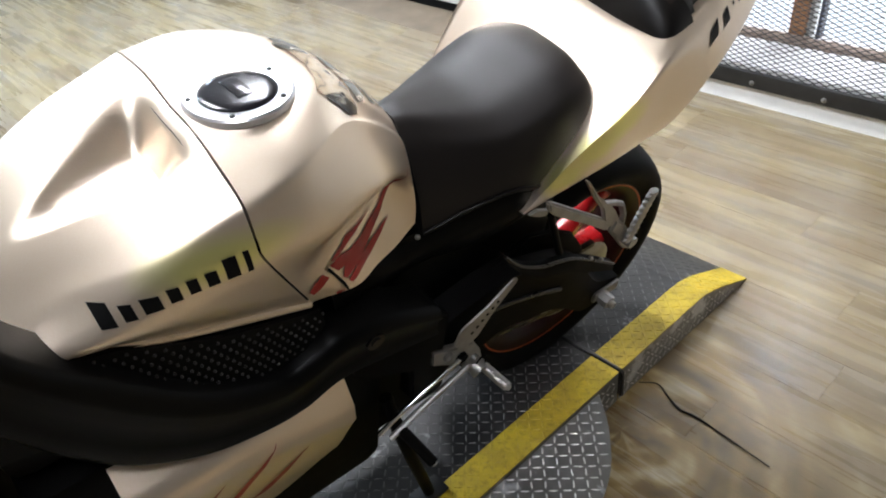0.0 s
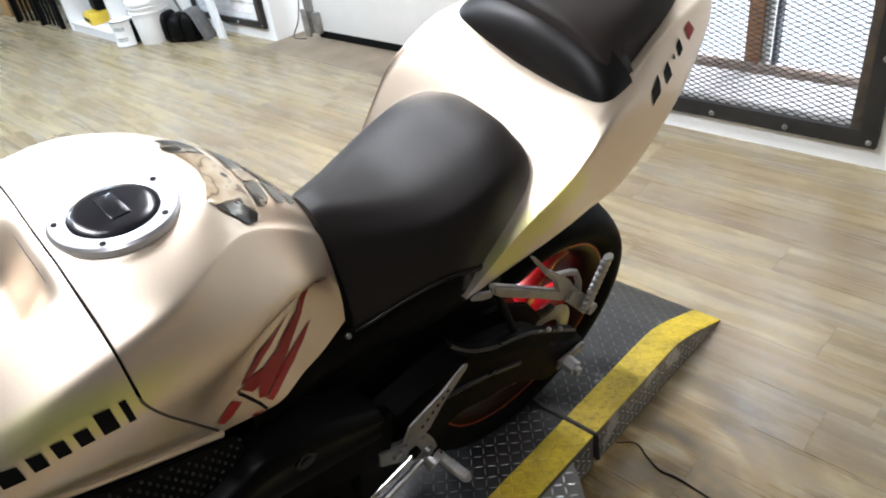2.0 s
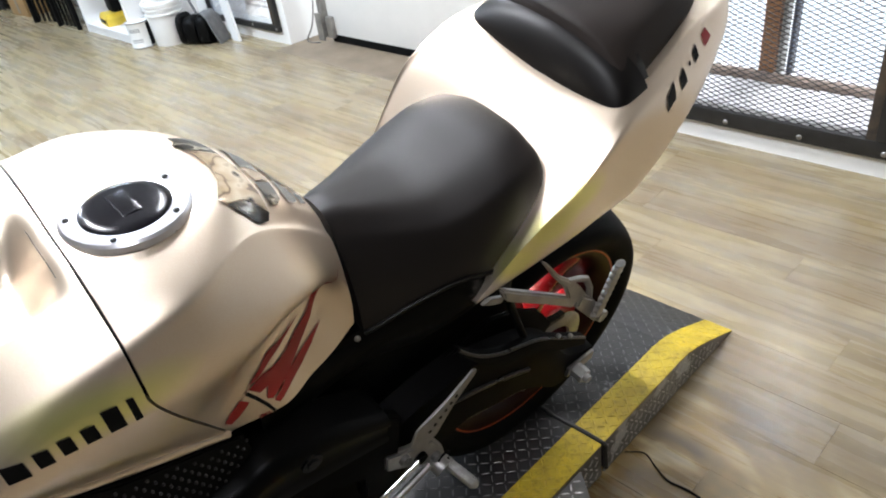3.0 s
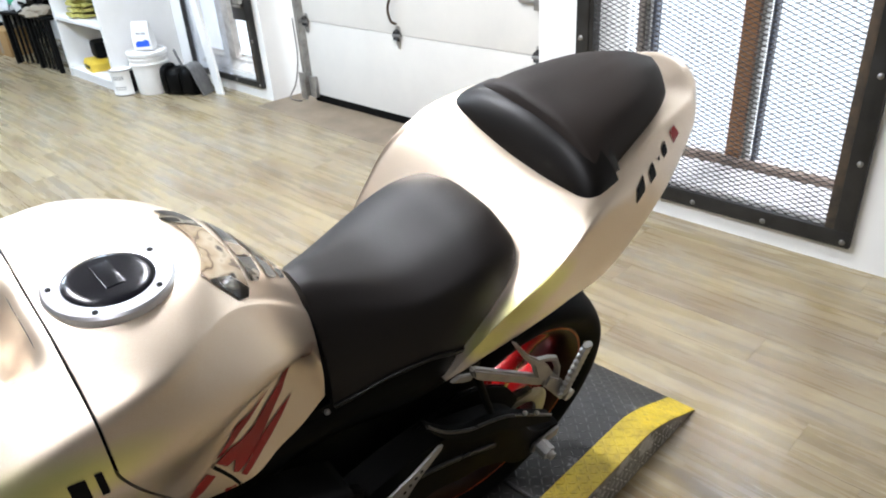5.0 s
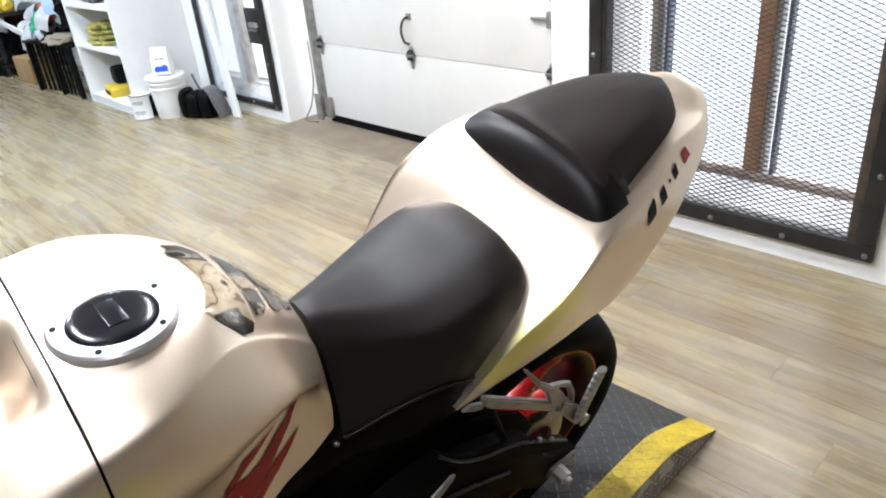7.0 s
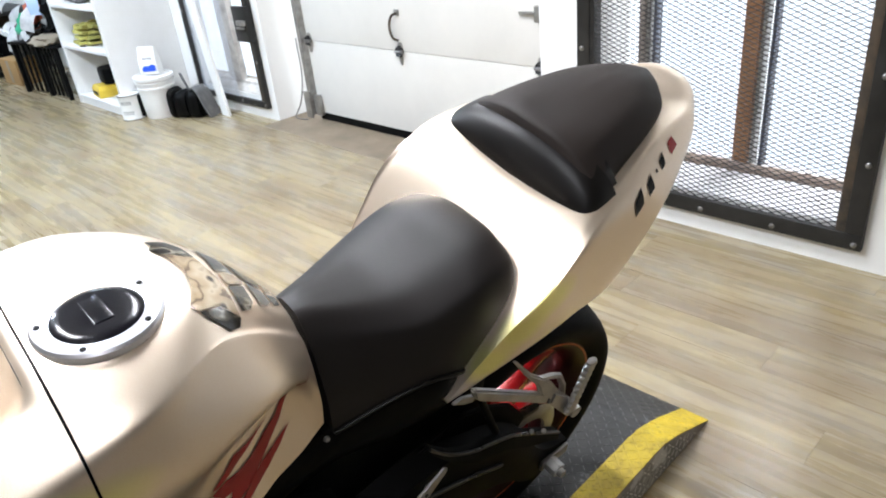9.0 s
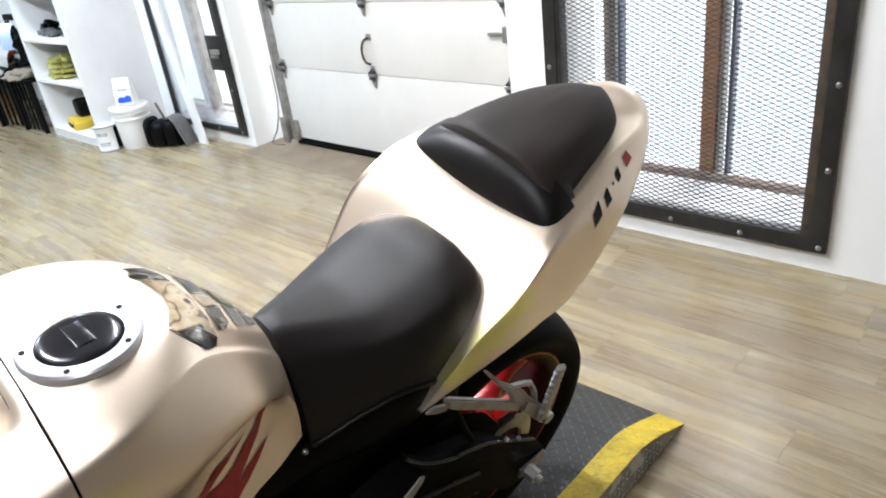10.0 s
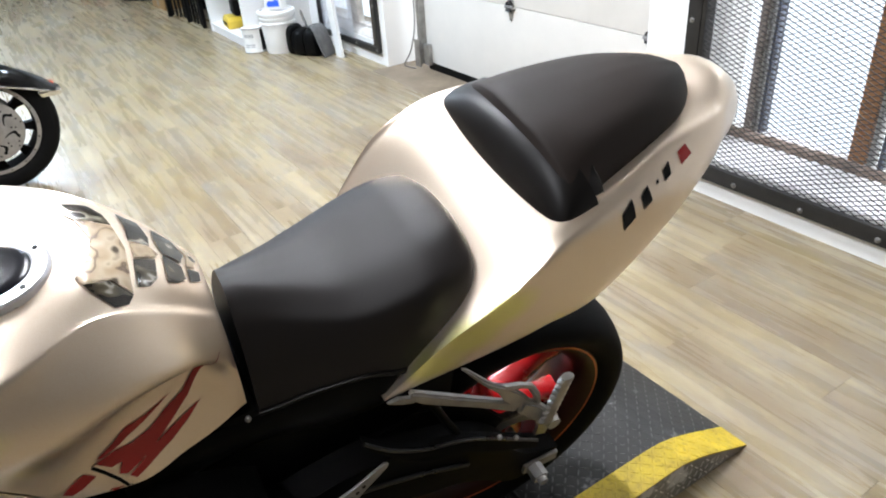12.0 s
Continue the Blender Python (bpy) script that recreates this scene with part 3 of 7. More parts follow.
# ---- garage door ----
def garage_door():
    door = thing("door_1", "white sectional garage door with galvanised hinges, closed", "garage door", kind="structure")
    x0, x1 = -3.40, -1.42
    zs = [0.055, 0.538, 0.945, 1.40, 1.86, 2.40]
    for a, b in zip(zs, zs[1:]):
        part("panel", box(x0, x1, DOOR_Y, DOOR_Y + 0.045, a + 0.0015, b - 0.0015, 0.003), M["door_white"], door, "smooth off-white door panel")
    part("seal", box(x0, x1, DOOR_Y + 0.004, DOOR_Y + 0.04, 0.0045, 0.056, 0.008), M["rubber"], door, "black rubber bottom seal")
    for z in zs[1:4]:
        for hx in (x0 + 0.03, -2.487, x1 - 0.065):
            b = bmesh.new()
            out = [(-0.03, 0.0), (-0.012, 0.05), (0.012, 0.05), (0.03, 0.0), (0.022, -0.02), (0.008, -0.075), (-0.008, -0.075), (-0.022, -0.02)]
            h = part("hinge", extruded(out, 0.006, lambda u, v, t, hx=hx, z=z: Vector((hx + u, DOOR_Y - 0.001 - t, z + v))), M["galv"], door, "galvanised hinge plate")
            b = bmesh.new()
            rod(b, (hx - 0.03, DOOR_Y - 0.016, z), (hx + 0.03, DOOR_Y - 0.016, z), 0.011)
            part("pin", b, M["steel"], h)
            b = bmesh.new()
            skin(b, [[Vector((hx + sx * 0.036, DOOR_Y - 0.008, z)), Vector((hx + sx * 0.016, DOOR_Y - 0.03, z + 0.022)), Vector((hx + sx * 0.010, DOOR_Y - 0.008, z + 0.034)),
                      Vector((hx + sx * 0.010, DOOR_Y - 0.008, z - 0.034)), Vector((hx + sx * 0.016, DOOR_Y - 0.03, z - 0.022))] for sx in (-1, 1)])
            part("roller_carrier", b, M["black_iron"], h, "dark roller carrier", smooth=0)
    b = pipe(bmesh.new(), [(-2.483, DOOR_Y - 0.01, 0.752), (-2.50, DOOR_Y - 0.035, 0.735), (-2.512, DOOR_Y - 0.045, 0.68), (-2.505, DOOR_Y - 0.035, 0.62), (-2.487, DOOR_Y - 0.012, 0.60)], 0.0075)
    part("handle", b, M["rust_iron"], door, "bowed iron lift handle")
    b = box(-2.505, -2.468, DOOR_Y - 0.006, DOOR_Y, 0.735, 0.77, 0.002)
    part("handle_plate", b, M["galv"], door)
    b = box(-1.60, -1.47, DOOR_Y - 0.02, DOOR_Y - 0.001, 0.785, 0.80, 0.003)
    cuboid(b, -1.50, -1.44, DOOR_Y - 0.03, DOOR_Y - 0.001, 0.755, 0.83, 0.004)
    part("latch", b, M["galv"], door, "galvanised slide latch")
    for sx, s in ((x0 - 0.055, 1), (x1 + 0.02, -1)):
        b = box(sx, sx + 0.035, DOOR_Y - 0.035, DOOR_Y - 0.030, 0.04, 2.4)
        cuboid(b, sx + (0.03 if s > 0 else 0), sx + (0.035 if s > 0 else 0.005), DOOR_Y - 0.03, DOOR_Y + 0.02, 0.04, 2.4)
        part("track", b, M["galv"], door, "galvanised vertical roller track", smooth=0)
        for z in zs[1:4]:
            b = bmesh.new()
            rod(b, (sx + 0.018, DOOR_Y - 0.03, z), (sx + 0.018, DOOR_Y + 0.0, z), 0.022, seg=14)
            part("roller", b, M["steel"], door, "small steel roller")
    b = box(x0 - 0.085, x0 - 0.02, DOOR_Y - 0.05, DOOR_Y - 0.038, 0.02, 0.2, 0.003)
    cuboid(b, x0 + 0.0, x0 + 0.06, DOOR_Y - 0.03, DOOR_Y - 0.001, 0.04, 0.18, 0.004)
    part("bottom_bracket", b, M["galv"], door, "galvanised bottom bracket")
    b = pipe(bmesh.new(), [(-3.50, DOOR_Y - 0.02, 0.55), (-3.505, DOOR_Y - 0.02, 0.3), (-3.53, DOOR_Y - 0.05, 0.12), (-3.58, DOOR_Y - 0.08, 0.012), (-3.45, DOOR_Y - 0.07, 0.012)], 0.005, 6)
    part("cable", b, M["steel"], door, "thin hanging lift cable")
    return door


garage_door()
b = bmesh.new()
skin(b, [[(x, 2.853 + 0.012 * math.sin(3 * x), 0.0), (x, 2.86 + 0.012 * math.sin(3 * x), 0.004), (x, DOOR_Y + 0.2, 0.004), (x, DOOR_Y + 0.2, -0.02)] for x in np.linspace(-3.648, -1.362, 24)])
tagged(part("threshold", b, M["threshold"], smooth=0), "bare worn concrete strip in front of the garage door", "threshold", kind="structure")


# ---- lift platform ----
def tread_bars(bm, x0, x1, y0, y1, height, keep=None, pitch=0.020, vertical=None):
    """Raised lens-shaped bars in two crossed directions. height(x, y) gives the plate's top; vertical maps (a, b, h) to a place."""
    verts, faces = [], []
    for i in range(int((x1 - x0) / pitch) + 1):
        for j in range(int((y1 - y0) / pitch) + 1):
            cx, cy = x0 + (i + 0.5) * pitch, y0 + (j + 0.5) * pitch
            if cx > x1 - 0.006 or cy > y1 - 0.006 or (keep and not keep(cx, cy)):
                continue
            a = radians(45 if (i + j) % 2 else -45) + radians(4) * math.sin(7 * i + 3 * j)
            c, s, base = math.cos(a), math.sin(a), len(verts)
            for u, v, h in ((-0.0098, 0, 0), (-0.005, -0.0019, 0), (0.005, -0.0019, 0), (0.0098, 0, 0), (0.005, 0.0019, 0), (-0.005, 0.0019, 0), (-0.006, 0, 0.0015), (0.006, 0, 0.0015)):
                x, y = cx + u * c - v * s, cy + u * s + v * c
                verts.append(vertical(x, y, h) if vertical else (x, y, height(x, y) + h))
            for f in ((0, 1, 6), (1, 2, 7, 6), (2, 3, 7), (3, 4, 7), (4, 5, 6, 7), (5, 0, 6)):
                faces.append(tuple(base + k for k in f))
    me = bpy.data.meshes.new("tread")
    me.from_pydata(verts, [], faces)
    bm.from_mesh(me)
    bpy.data.meshes.remove(me)
    return bm


LIFT_X0, LIFT_X1, STRIPE = -0.80, -0.005, 0.079
JOINT_Y, TIP_Y, TOP = 1.325, 1.94, 0.10
BEND = [(1.655, TOP), (1.70, TOP - 0.004), (1.745, TOP - 0.016), (1.80, TOP - 0.036)]


def ramp_top(x, y):
    """Height of the plate, which bends down smoothly to the tip."""
    return float(np.interp(y, [q[0] for q in BEND] + [TIP_Y], [q[1] for q in BEND] + [0.004]))


def lift():
    ob = thing("lift_platform", "low motorcycle lift of black tread plate with yellow painted edges", "lift")
    part("deck", box(LIFT_X0 + 0.004, LIFT_X1 - 0.004, -1.25, JOINT_Y - 0.006, 0.012, TOP, 0.003), M["plate_black"], ob, "worn black tread plate")
    prof = [(JOINT_Y + 0.006, 0.012), (JOINT_Y + 0.006, TOP)] + BEND + [(TIP_Y, 0.004), (TIP_Y, 0.0005)]
    part("ramp", skin(bmesh.new(), [[(x, y, z) for y, z in prof] for x in (LIFT_X0 + 0.004, LIFT_X1 - 0.004)]), M["plate_black"], ob, "worn black tread plate ramp", smooth=0)
    for name, ya, yb in (("deck_stripe", -1.25, JOINT_Y - 0.006), ("ramp_stripe", JOINT_Y + 0.006, TIP_Y)):
        for xa, xb in ((LIFT_X1 - STRIPE, LIFT_X1), (LIFT_X0, LIFT_X0 + STRIPE)):
            ys = [ya] + [q[0] for q in BEND if ya < q[0] < yb] + [yb]
            bm = bmesh.new()
            skin(bm, [[(xa, y, ramp_top(xa, y) - 0.003), (xa, y, ramp_top(xa, y) + 0.0012), (xb, y, ramp_top(xb, y) + 0.0012), (xb, y, ramp_top(xb, y) - 0.003)] for y in ys])
            part(name, bm, M["yellow"], ob, "scuffed yellow painted edge", smooth=0)
            bm = tread_bars(bmesh.new(), xa, xb, ya, yb, lambda x, y: ramp_top(x, y) + 0.0012)
            tagged(part("stripe_tread", bm, M["yellow"], ob, "yellow painted tread bars", smooth=0), kind="stuff")
    bm = tread_bars(bmesh.new(), LIFT_X0 + STRIPE, LIFT_X1 - STRIPE, -1.25, JOINT_Y - 0.006, ramp_top)
    tread_bars(bm, LIFT_X0 + STRIPE, LIFT_X1 - STRIPE, JOINT_Y + 0.006, TIP_Y, ramp_top)
    tagged(part("deck_tread", bm, M["tread_worn"], ob, "worn black tread bars", smooth=0), kind="stuff")
    # side skirts of bare plate
    for ya, yb in ((-1.25, JOINT_Y - 0.006), (JOINT_Y + 0.006, TIP_Y)):
        ys = [ya] + [q[0] for q in BEND if ya < q[0] < yb] + [yb]
        pts = [(y, max(0.0015, ramp_top(0, y) - 0.004)) for y in ys]
        bm = bmesh.new()
        skin(bm, [[(LIFT_X1 - 0.004, y, 0.001), (LIFT_X1 - 0.004, y, z), (LIFT_X1, y, z), (LIFT_X1, y, 0.001)] for y, z in pts])
        part("side_skirt", bm, M["plate_steel"], ob, "bare tread plate side", smooth=0)
        bm = tread_bars(bmesh.new(), ya, yb, 0.004, TOP, None, lambda y, z: z < ramp_top(0, y) - 0.016, vertical=lambda y, z, h: (LIFT_X1 + h, y, z))
        tagged(part("skirt_tread", bm, M["bar_steel"], ob, "bare tread bars", smooth=0), kind="stuff")
    # bare side wing with a rounded corner
    out = [(LIFT_X1 + 0.003, -0.9), (0.182, -0.9)] + [tuple(q) for q in spline([(0.182, 0.90), (0.172, 1.01), (0.140, 1.09), (0.096, 1.148), (0.054, 1.193), (LIFT_X1 + 0.003, 1.238)], 3)]
    edge_y, edge_x = [q[1] for q in out[:1:-1]], [q[0] for q in out[:1:-1]]
    part("side_wing", extruded(out, 0.006, lambda u, v, t: Vector((u, v, 0.088 + t))), M["plate_steel"], ob, "bare scuffed tread plate wing", smooth=0)
    inside = lambda x, y: x < float(np.interp(-y, [-q for q in edge_y], edge_x)) - 0.010
    bm = tread_bars(bmesh.new(), LIFT_X1 + 0.003, 0.182, -0.9, 1.238, lambda x, y: 0.094, inside)
    tagged(part("wing_tread", bm, M["bar_steel"], ob, "bare tread bars", smooth=0), kind="stuff")
    bm = box(0.03, 0.05, -0.8, 1.1, 0.0, 0.088)
    part("wing_support", bm, M["black_iron"], ob)
    # dark hinge rod across the joint
    bm = pipe(bmesh.new(), [(LIFT_X0, JOINT_Y, TOP + 0.001), (LIFT_X1 - 0.001, JOINT_Y, TOP + 0.001), (LIFT_X1 + 0.004, JOINT_Y + 0.002, TOP - 0.006), (LIFT_X1 + 0.005, JOINT_Y + 0.004, 0.02)], 0.0055, 8, smooth=False)
    part("hinge_rod", bm, M["black_iron"], ob, "black hinge rod")
    return ob


lift()


# ---- the sport motorcycle: x to its left side, y to its tail, z up, leaning on its stand ----
from mathutils.bvhtree import BVHTree

BIKE = Matrix.Translation((-0.317, 0.6, TOP)) @ pose(0, 0, 0, 0, 16, -4.5) @ Matrix.Translation((0, -0.6, 0))
bike = thing("sport_motorcycle", "pearl champagne sport motorcycle leaning on its side stand", "motorcycle", BIKE)


def flank(s, v, u, w):
    """A place on the left (s = 1) or right side; the sides widen towards the ground."""
    return Vector((s * (v + 0.0045 + 0.061 * (0.9 - w)), u, w + 0.0235))


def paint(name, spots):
    """Champagne pearl with yellow-green reflections painted in as soft spots, given as (centre, radii)."""
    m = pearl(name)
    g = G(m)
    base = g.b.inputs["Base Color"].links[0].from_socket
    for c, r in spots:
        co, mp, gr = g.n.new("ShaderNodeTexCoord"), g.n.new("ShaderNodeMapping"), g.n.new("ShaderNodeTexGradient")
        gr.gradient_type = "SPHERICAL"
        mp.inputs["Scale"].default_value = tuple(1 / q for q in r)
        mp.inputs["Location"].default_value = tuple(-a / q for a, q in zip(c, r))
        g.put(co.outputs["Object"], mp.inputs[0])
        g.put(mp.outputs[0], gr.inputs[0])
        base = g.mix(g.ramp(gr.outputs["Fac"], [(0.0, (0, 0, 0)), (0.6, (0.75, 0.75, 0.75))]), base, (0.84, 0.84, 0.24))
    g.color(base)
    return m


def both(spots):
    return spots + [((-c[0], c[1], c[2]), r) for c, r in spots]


# yellow-green reflections put in the colour below the tank and tail creases
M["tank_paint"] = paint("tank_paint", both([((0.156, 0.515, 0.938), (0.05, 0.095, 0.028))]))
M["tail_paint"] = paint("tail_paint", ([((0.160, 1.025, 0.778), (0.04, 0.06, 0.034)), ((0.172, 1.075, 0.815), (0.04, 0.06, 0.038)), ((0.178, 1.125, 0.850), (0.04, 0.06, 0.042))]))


def loft(stations, su=6, sv=5, warp=None, shell=False):
    """Smooth mirrored body. stations: (u, half profile from the top centre to the lower edge)."""
    flat = spline([[u] + [c for p in prof for c in p] for u, prof in stations], su)
    rings = []
    for row in flat:
        half = spline([(row[1 + 2 * k], row[2 + 2 * k]) for k in range((len(row) - 1) // 2)], sv)
        half = [(max(0.0, h[0]), h[1]) for h in half]
        full = [(-v, w) for v, w in half[:0:-1]] + [tuple(h) for h in half]
        ring = [Vector((v, row[0], w)) for v, w in full]
        rings.append([warp(p) if warp else p for p in ring])
    bm = bmesh.new()
    if shell:
        skin(bm, rings, closed=False)
    else:
        skin(bm, rings)
    return bm


TANK = [
    (0.2, [(0, 0.8294), (0.0493, 0.826), (0.0799, 0.8198), (0.0929, 0.8146), (0.0988, 0.8091), (0.1024, 0.8036), (0.0979, 0.7976)]),
    (0.3, [(0, 0.9022), (0.054, 0.8983), (0.0913, 0.8902), (0.1059, 0.8845), (0.1211, 0.8797), (0.1263, 0.8708), (0.1192, 0.8614)]),
    (0.38, [(0, 0.9493), (0.0564, 0.9479), (0.0994, 0.9313), (0.1183, 0.9238), (0.1481, 0.9058), (0.1575, 0.8923), (0.1459, 0.8767)]),
    (0.46, [(0, 0.9812), (0.0601, 0.9803), (0.1234, 0.9583), (0.148, 0.945), (0.164, 0.920), (0.168, 0.883), (0.1462, 0.8292)]),
    (0.55, [(0, 0.9989), (0.0626, 1.0018), (0.1382, 0.9833), (0.160, 0.960), (0.174, 0.912), (0.160, 0.838), (0.1475, 0.7817)]),
    (0.62, [(0, 1.0037), (0.0621, 1.0075), (0.1297, 0.992), (0.147, 0.971), (0.168, 0.908), (0.131, 0.848), (0.143, 0.761)]),
    (0.69, [(0, 0.9969), (0.056, 0.9996), (0.0953, 0.9851), (0.1077, 0.9759), (0.147, 0.910), (0.103, 0.862), (0.122, 0.751)]),
    (0.75, [(0, 0.9652), (0.045, 0.9606), (0.0701, 0.9433), (0.0854, 0.9389), (0.119, 0.890), (0.081, 0.855), (0.110, 0.752)]),
    (0.79, [(0, 0.9248), (0.0355, 0.9159), (0.0545, 0.9021), (0.0689, 0.8953), (0.089, 0.860), (0.079, 0.826), (0.0989, 0.7541)]),
    (0.805, [(0, 0.904), (0.0326, 0.8955), (0.0473, 0.8828), (0.061, 0.8744), (0.0767, 0.8428), (0.0902, 0.7947), (0.0919, 0.7546)]),
]


def rake(p):
    """Leans the cross lines back on the flanks, as the seam does."""
    k = math.exp(-((p.y - 0.56) / 0.15) ** 2)
    return Vector((p.x, p.y + 0.42 * max(0.0, 0.93 - p.z) * k, p.z))


def ease(k):
    k = min(1.0, max(0.0, k))
    return k * k * (3 - 2 * k)


def scoop(p):
    """The sunk hollow in the front cover: a rounded triangle, deepest at its rear end."""
    p = rake(p)
    a = (p.y - 0.362) / 0.182
    if 0 < a < 1 and p.z > 0.86:
        lo = 0.032 - 0.094 * a ** 0.85
        hi = 0.032 + 0.068 * a ** 0.6
        f = (p.x - lo) / (hi - lo)
        k = ease(f / 0.34) * ease((1 - f) / 0.30) * ease((1 - a) / 0.24) * ease(a / 0.3)
        p = Vector((p.x, p.y, p.z - 0.046 * k * (0.22 + 0.78 * a)))
    return p


def cut(stations, lo, hi):
    """The stations between two places, with interpolated ends."""
    flat = [[u] + [c for p in prof for c in p] for u, prof in stations]
    fine = np.array(spline(flat, 40))
    rows = [[np.interp(u, fine[:, 0], fine[:, k]) for k in range(fine.shape[1])] for u in [lo] + [s[0] for s in stations if lo + 0.02 < s[0] < hi - 0.02] + [hi]]
    return [(r[0], [(r[1 + 2 * k], r[2 + 2 * k]) for k in range((len(r) - 1) // 2)]) for r in rows]


bm = loft(cut(TANK, 0.27, 0.5478), 18, 12, scoop)
bm.normal_update()
front_tree = BVHTree.FromBMesh(bm)
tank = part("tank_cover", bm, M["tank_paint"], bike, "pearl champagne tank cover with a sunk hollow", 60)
bm = loft(cut(TANK, 0.5506, 0.805), 8, 8, rake)
bm.normal_update()
rear_tree = BVHTree.FromBMesh(bm)
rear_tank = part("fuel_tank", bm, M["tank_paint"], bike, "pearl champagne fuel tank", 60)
# rolled lip along the lower edge of the cover, set off by a groove
lip = [rake(Vector((v - 0.004, u, w - 0.004))) for u, v, w in [(r[0], r[1][6][0], r[1][6][1]) for r in cut(TANK, 0.36, 0.5478)]]
for sd in (1, -1):
    part("cover_lip", pipe(bmesh.new(), [(sd * p.x, p.y, p.z) for p in lip], 0.0075, 10, 5), M["pearl"], tank, "rolled pearl lip", 60)
# dark gasket in the seam between the two
bm = loft([(u, [(v * 0.975, w - 0.005) for v, w in prof]) for u, prof in cut(TANK, 0.535, 0.563)], 3, 6, rake)
part("seam_gasket", bm, M["black_plastic"], bike, "thin dark seam")


def wrapped(name, outline, tree, aim, material, parent, label="", lift_off=0.0012):
    """A thin film laid on a body: outline in (u, w) seen from the side, or (v, u) seen from above."""
    bm = bmesh.new()
    f = bm.faces.new([bm.verts.new((a, b, 0)) for a, b in outline])
    bmesh.ops.triangulate(bm, faces=[f])
    lo = Vector((min(a for a, b in outline), min(b for a, b in outline)))
    hi = Vector((max(a for a, b in outline), max(b for a, b in outline)))
    for axis in (0, 1):
        step = min(0.006, (hi[axis] - lo[axis]) / 3)
        k = lo[axis] + step
        while k < hi[axis]:
            no = (1, 0, 0) if axis == 0 else (0, 1, 0)
            co = (k, 0, 0) if axis == 0 else (0, k, 0)
            bmesh.ops.bisect_plane(bm, geom=bm.verts[:] + bm.edges[:] + bm.faces[:], plane_co=co, plane_no=no)
            k += step
    for v in bm.verts:
        if aim == "side":
            start, way = Vector((0.4, v.co.x, v.co.y)), Vector((-1, 0, 0))
        else:
            start, way = Vector((v.co.x, v.co.y, 1.4)), Vector((0, 0, -1))
        hit, n, _, _ = tree.ray_cast(start, way)
        if hit is None:
            hit, n, _, _ = tree.find_nearest(start + way * (0.28 if aim == "side" else 0.45))
        v.co = hit + (n if n.dot(way) < 0 else -n) * lift_off
    return part(name, bm, material, parent, label, 60)


# maker's name as plain black bars on the flank
x = 0.397
for k, wd in enumerate((0.0135, 0.0105, 0.0165, 0.0115, 0.0105, 0.0115, 0.0135, 0.006)):
    f = (x - 0.397) / 0.15
    tall = (0.0125 + 0.0055 * f) * (1.4 if k in (0, 6, 7) else 1.0)
    base = 0.9080 + 0.0085 * min(1.0, 1.8 * f)
    wrapped("mark", [(x, base), (x + wd, base), (x + wd - 0.001, base + tall), (x - 0.001, base + tall)], front_tree, "side", M["black_decal"], tank, "black maker's mark bar")
    x += wd + 0.0071

# red flames on the rear flank
for out in ([(0.794, 0.862), (0.768, 0.846), (0.745, 0.824), (0.721, 0.818), (0.702, 0.811), (0.681, 0.812), (0.664, 0.818), (0.643, 0.819), (0.655, 0.803), (0.666, 0.801), (0.669, 0.792), (0.660, 0.790), (0.667, 0.784),
             (0.692, 0.787), (0.711, 0.793), (0.731, 0.804), (0.749, 0.815), (0.770, 0.838)],
            [(0.733, 0.832), (0.702, 0.829), (0.678, 0.833), (0.663, 0.827), (0.645, 0.8235), (0.652, 0.820), (0.668, 0.820), (0.679, 0.822), (0.697, 0.823)],
            [(0.761, 0.801), (0.730, 0.794), (0.701, 0.790), (0.684, 0.785), (0.668, 0.780), (0.674, 0.772), (0.693, 0.775), (0.719, 0.778), (0.740, 0.787)],
            [(0.640, 0.805), (0.630, 0.818), (0.615, 0.814), (0.607, 0.809), (0.614, 0.798), (0.624, 0.799)],
            [(0.660, 0.772), (0.650, 0.776), (0.634, 0.771), (0.642, 0.763), (0.655, 0.764)]):
    wrapped("flame", out, rear_tree, "side", M["red_decal"], rear_tank, "red flame decal")
# the cross joint through the flames: a dark slot with a bright upper edge
wrapped("flank_joint", [(0.6405, 0.820), (0.650, 0.803), (0.660, 0.784), (0.668, 0.764), (0.6650, 0.763), (0.6570, 0.782), (0.6470, 0.801), (0.6375, 0.818)], rear_tree, "side", M["black_decal"], rear_tank, "thin dark joint", 0.0020)
wrapped("joint_edge", [(0.6430, 0.820), (0.6525, 0.803), (0.6625, 0.784), (0.6705, 0.764), (0.668, 0.764), (0.660, 0.784), (0.650, 0.803), (0.6405, 0.820)], rear_tree, "side", M["pearl"], rear_tank, "bright joint edge", 0.0024)

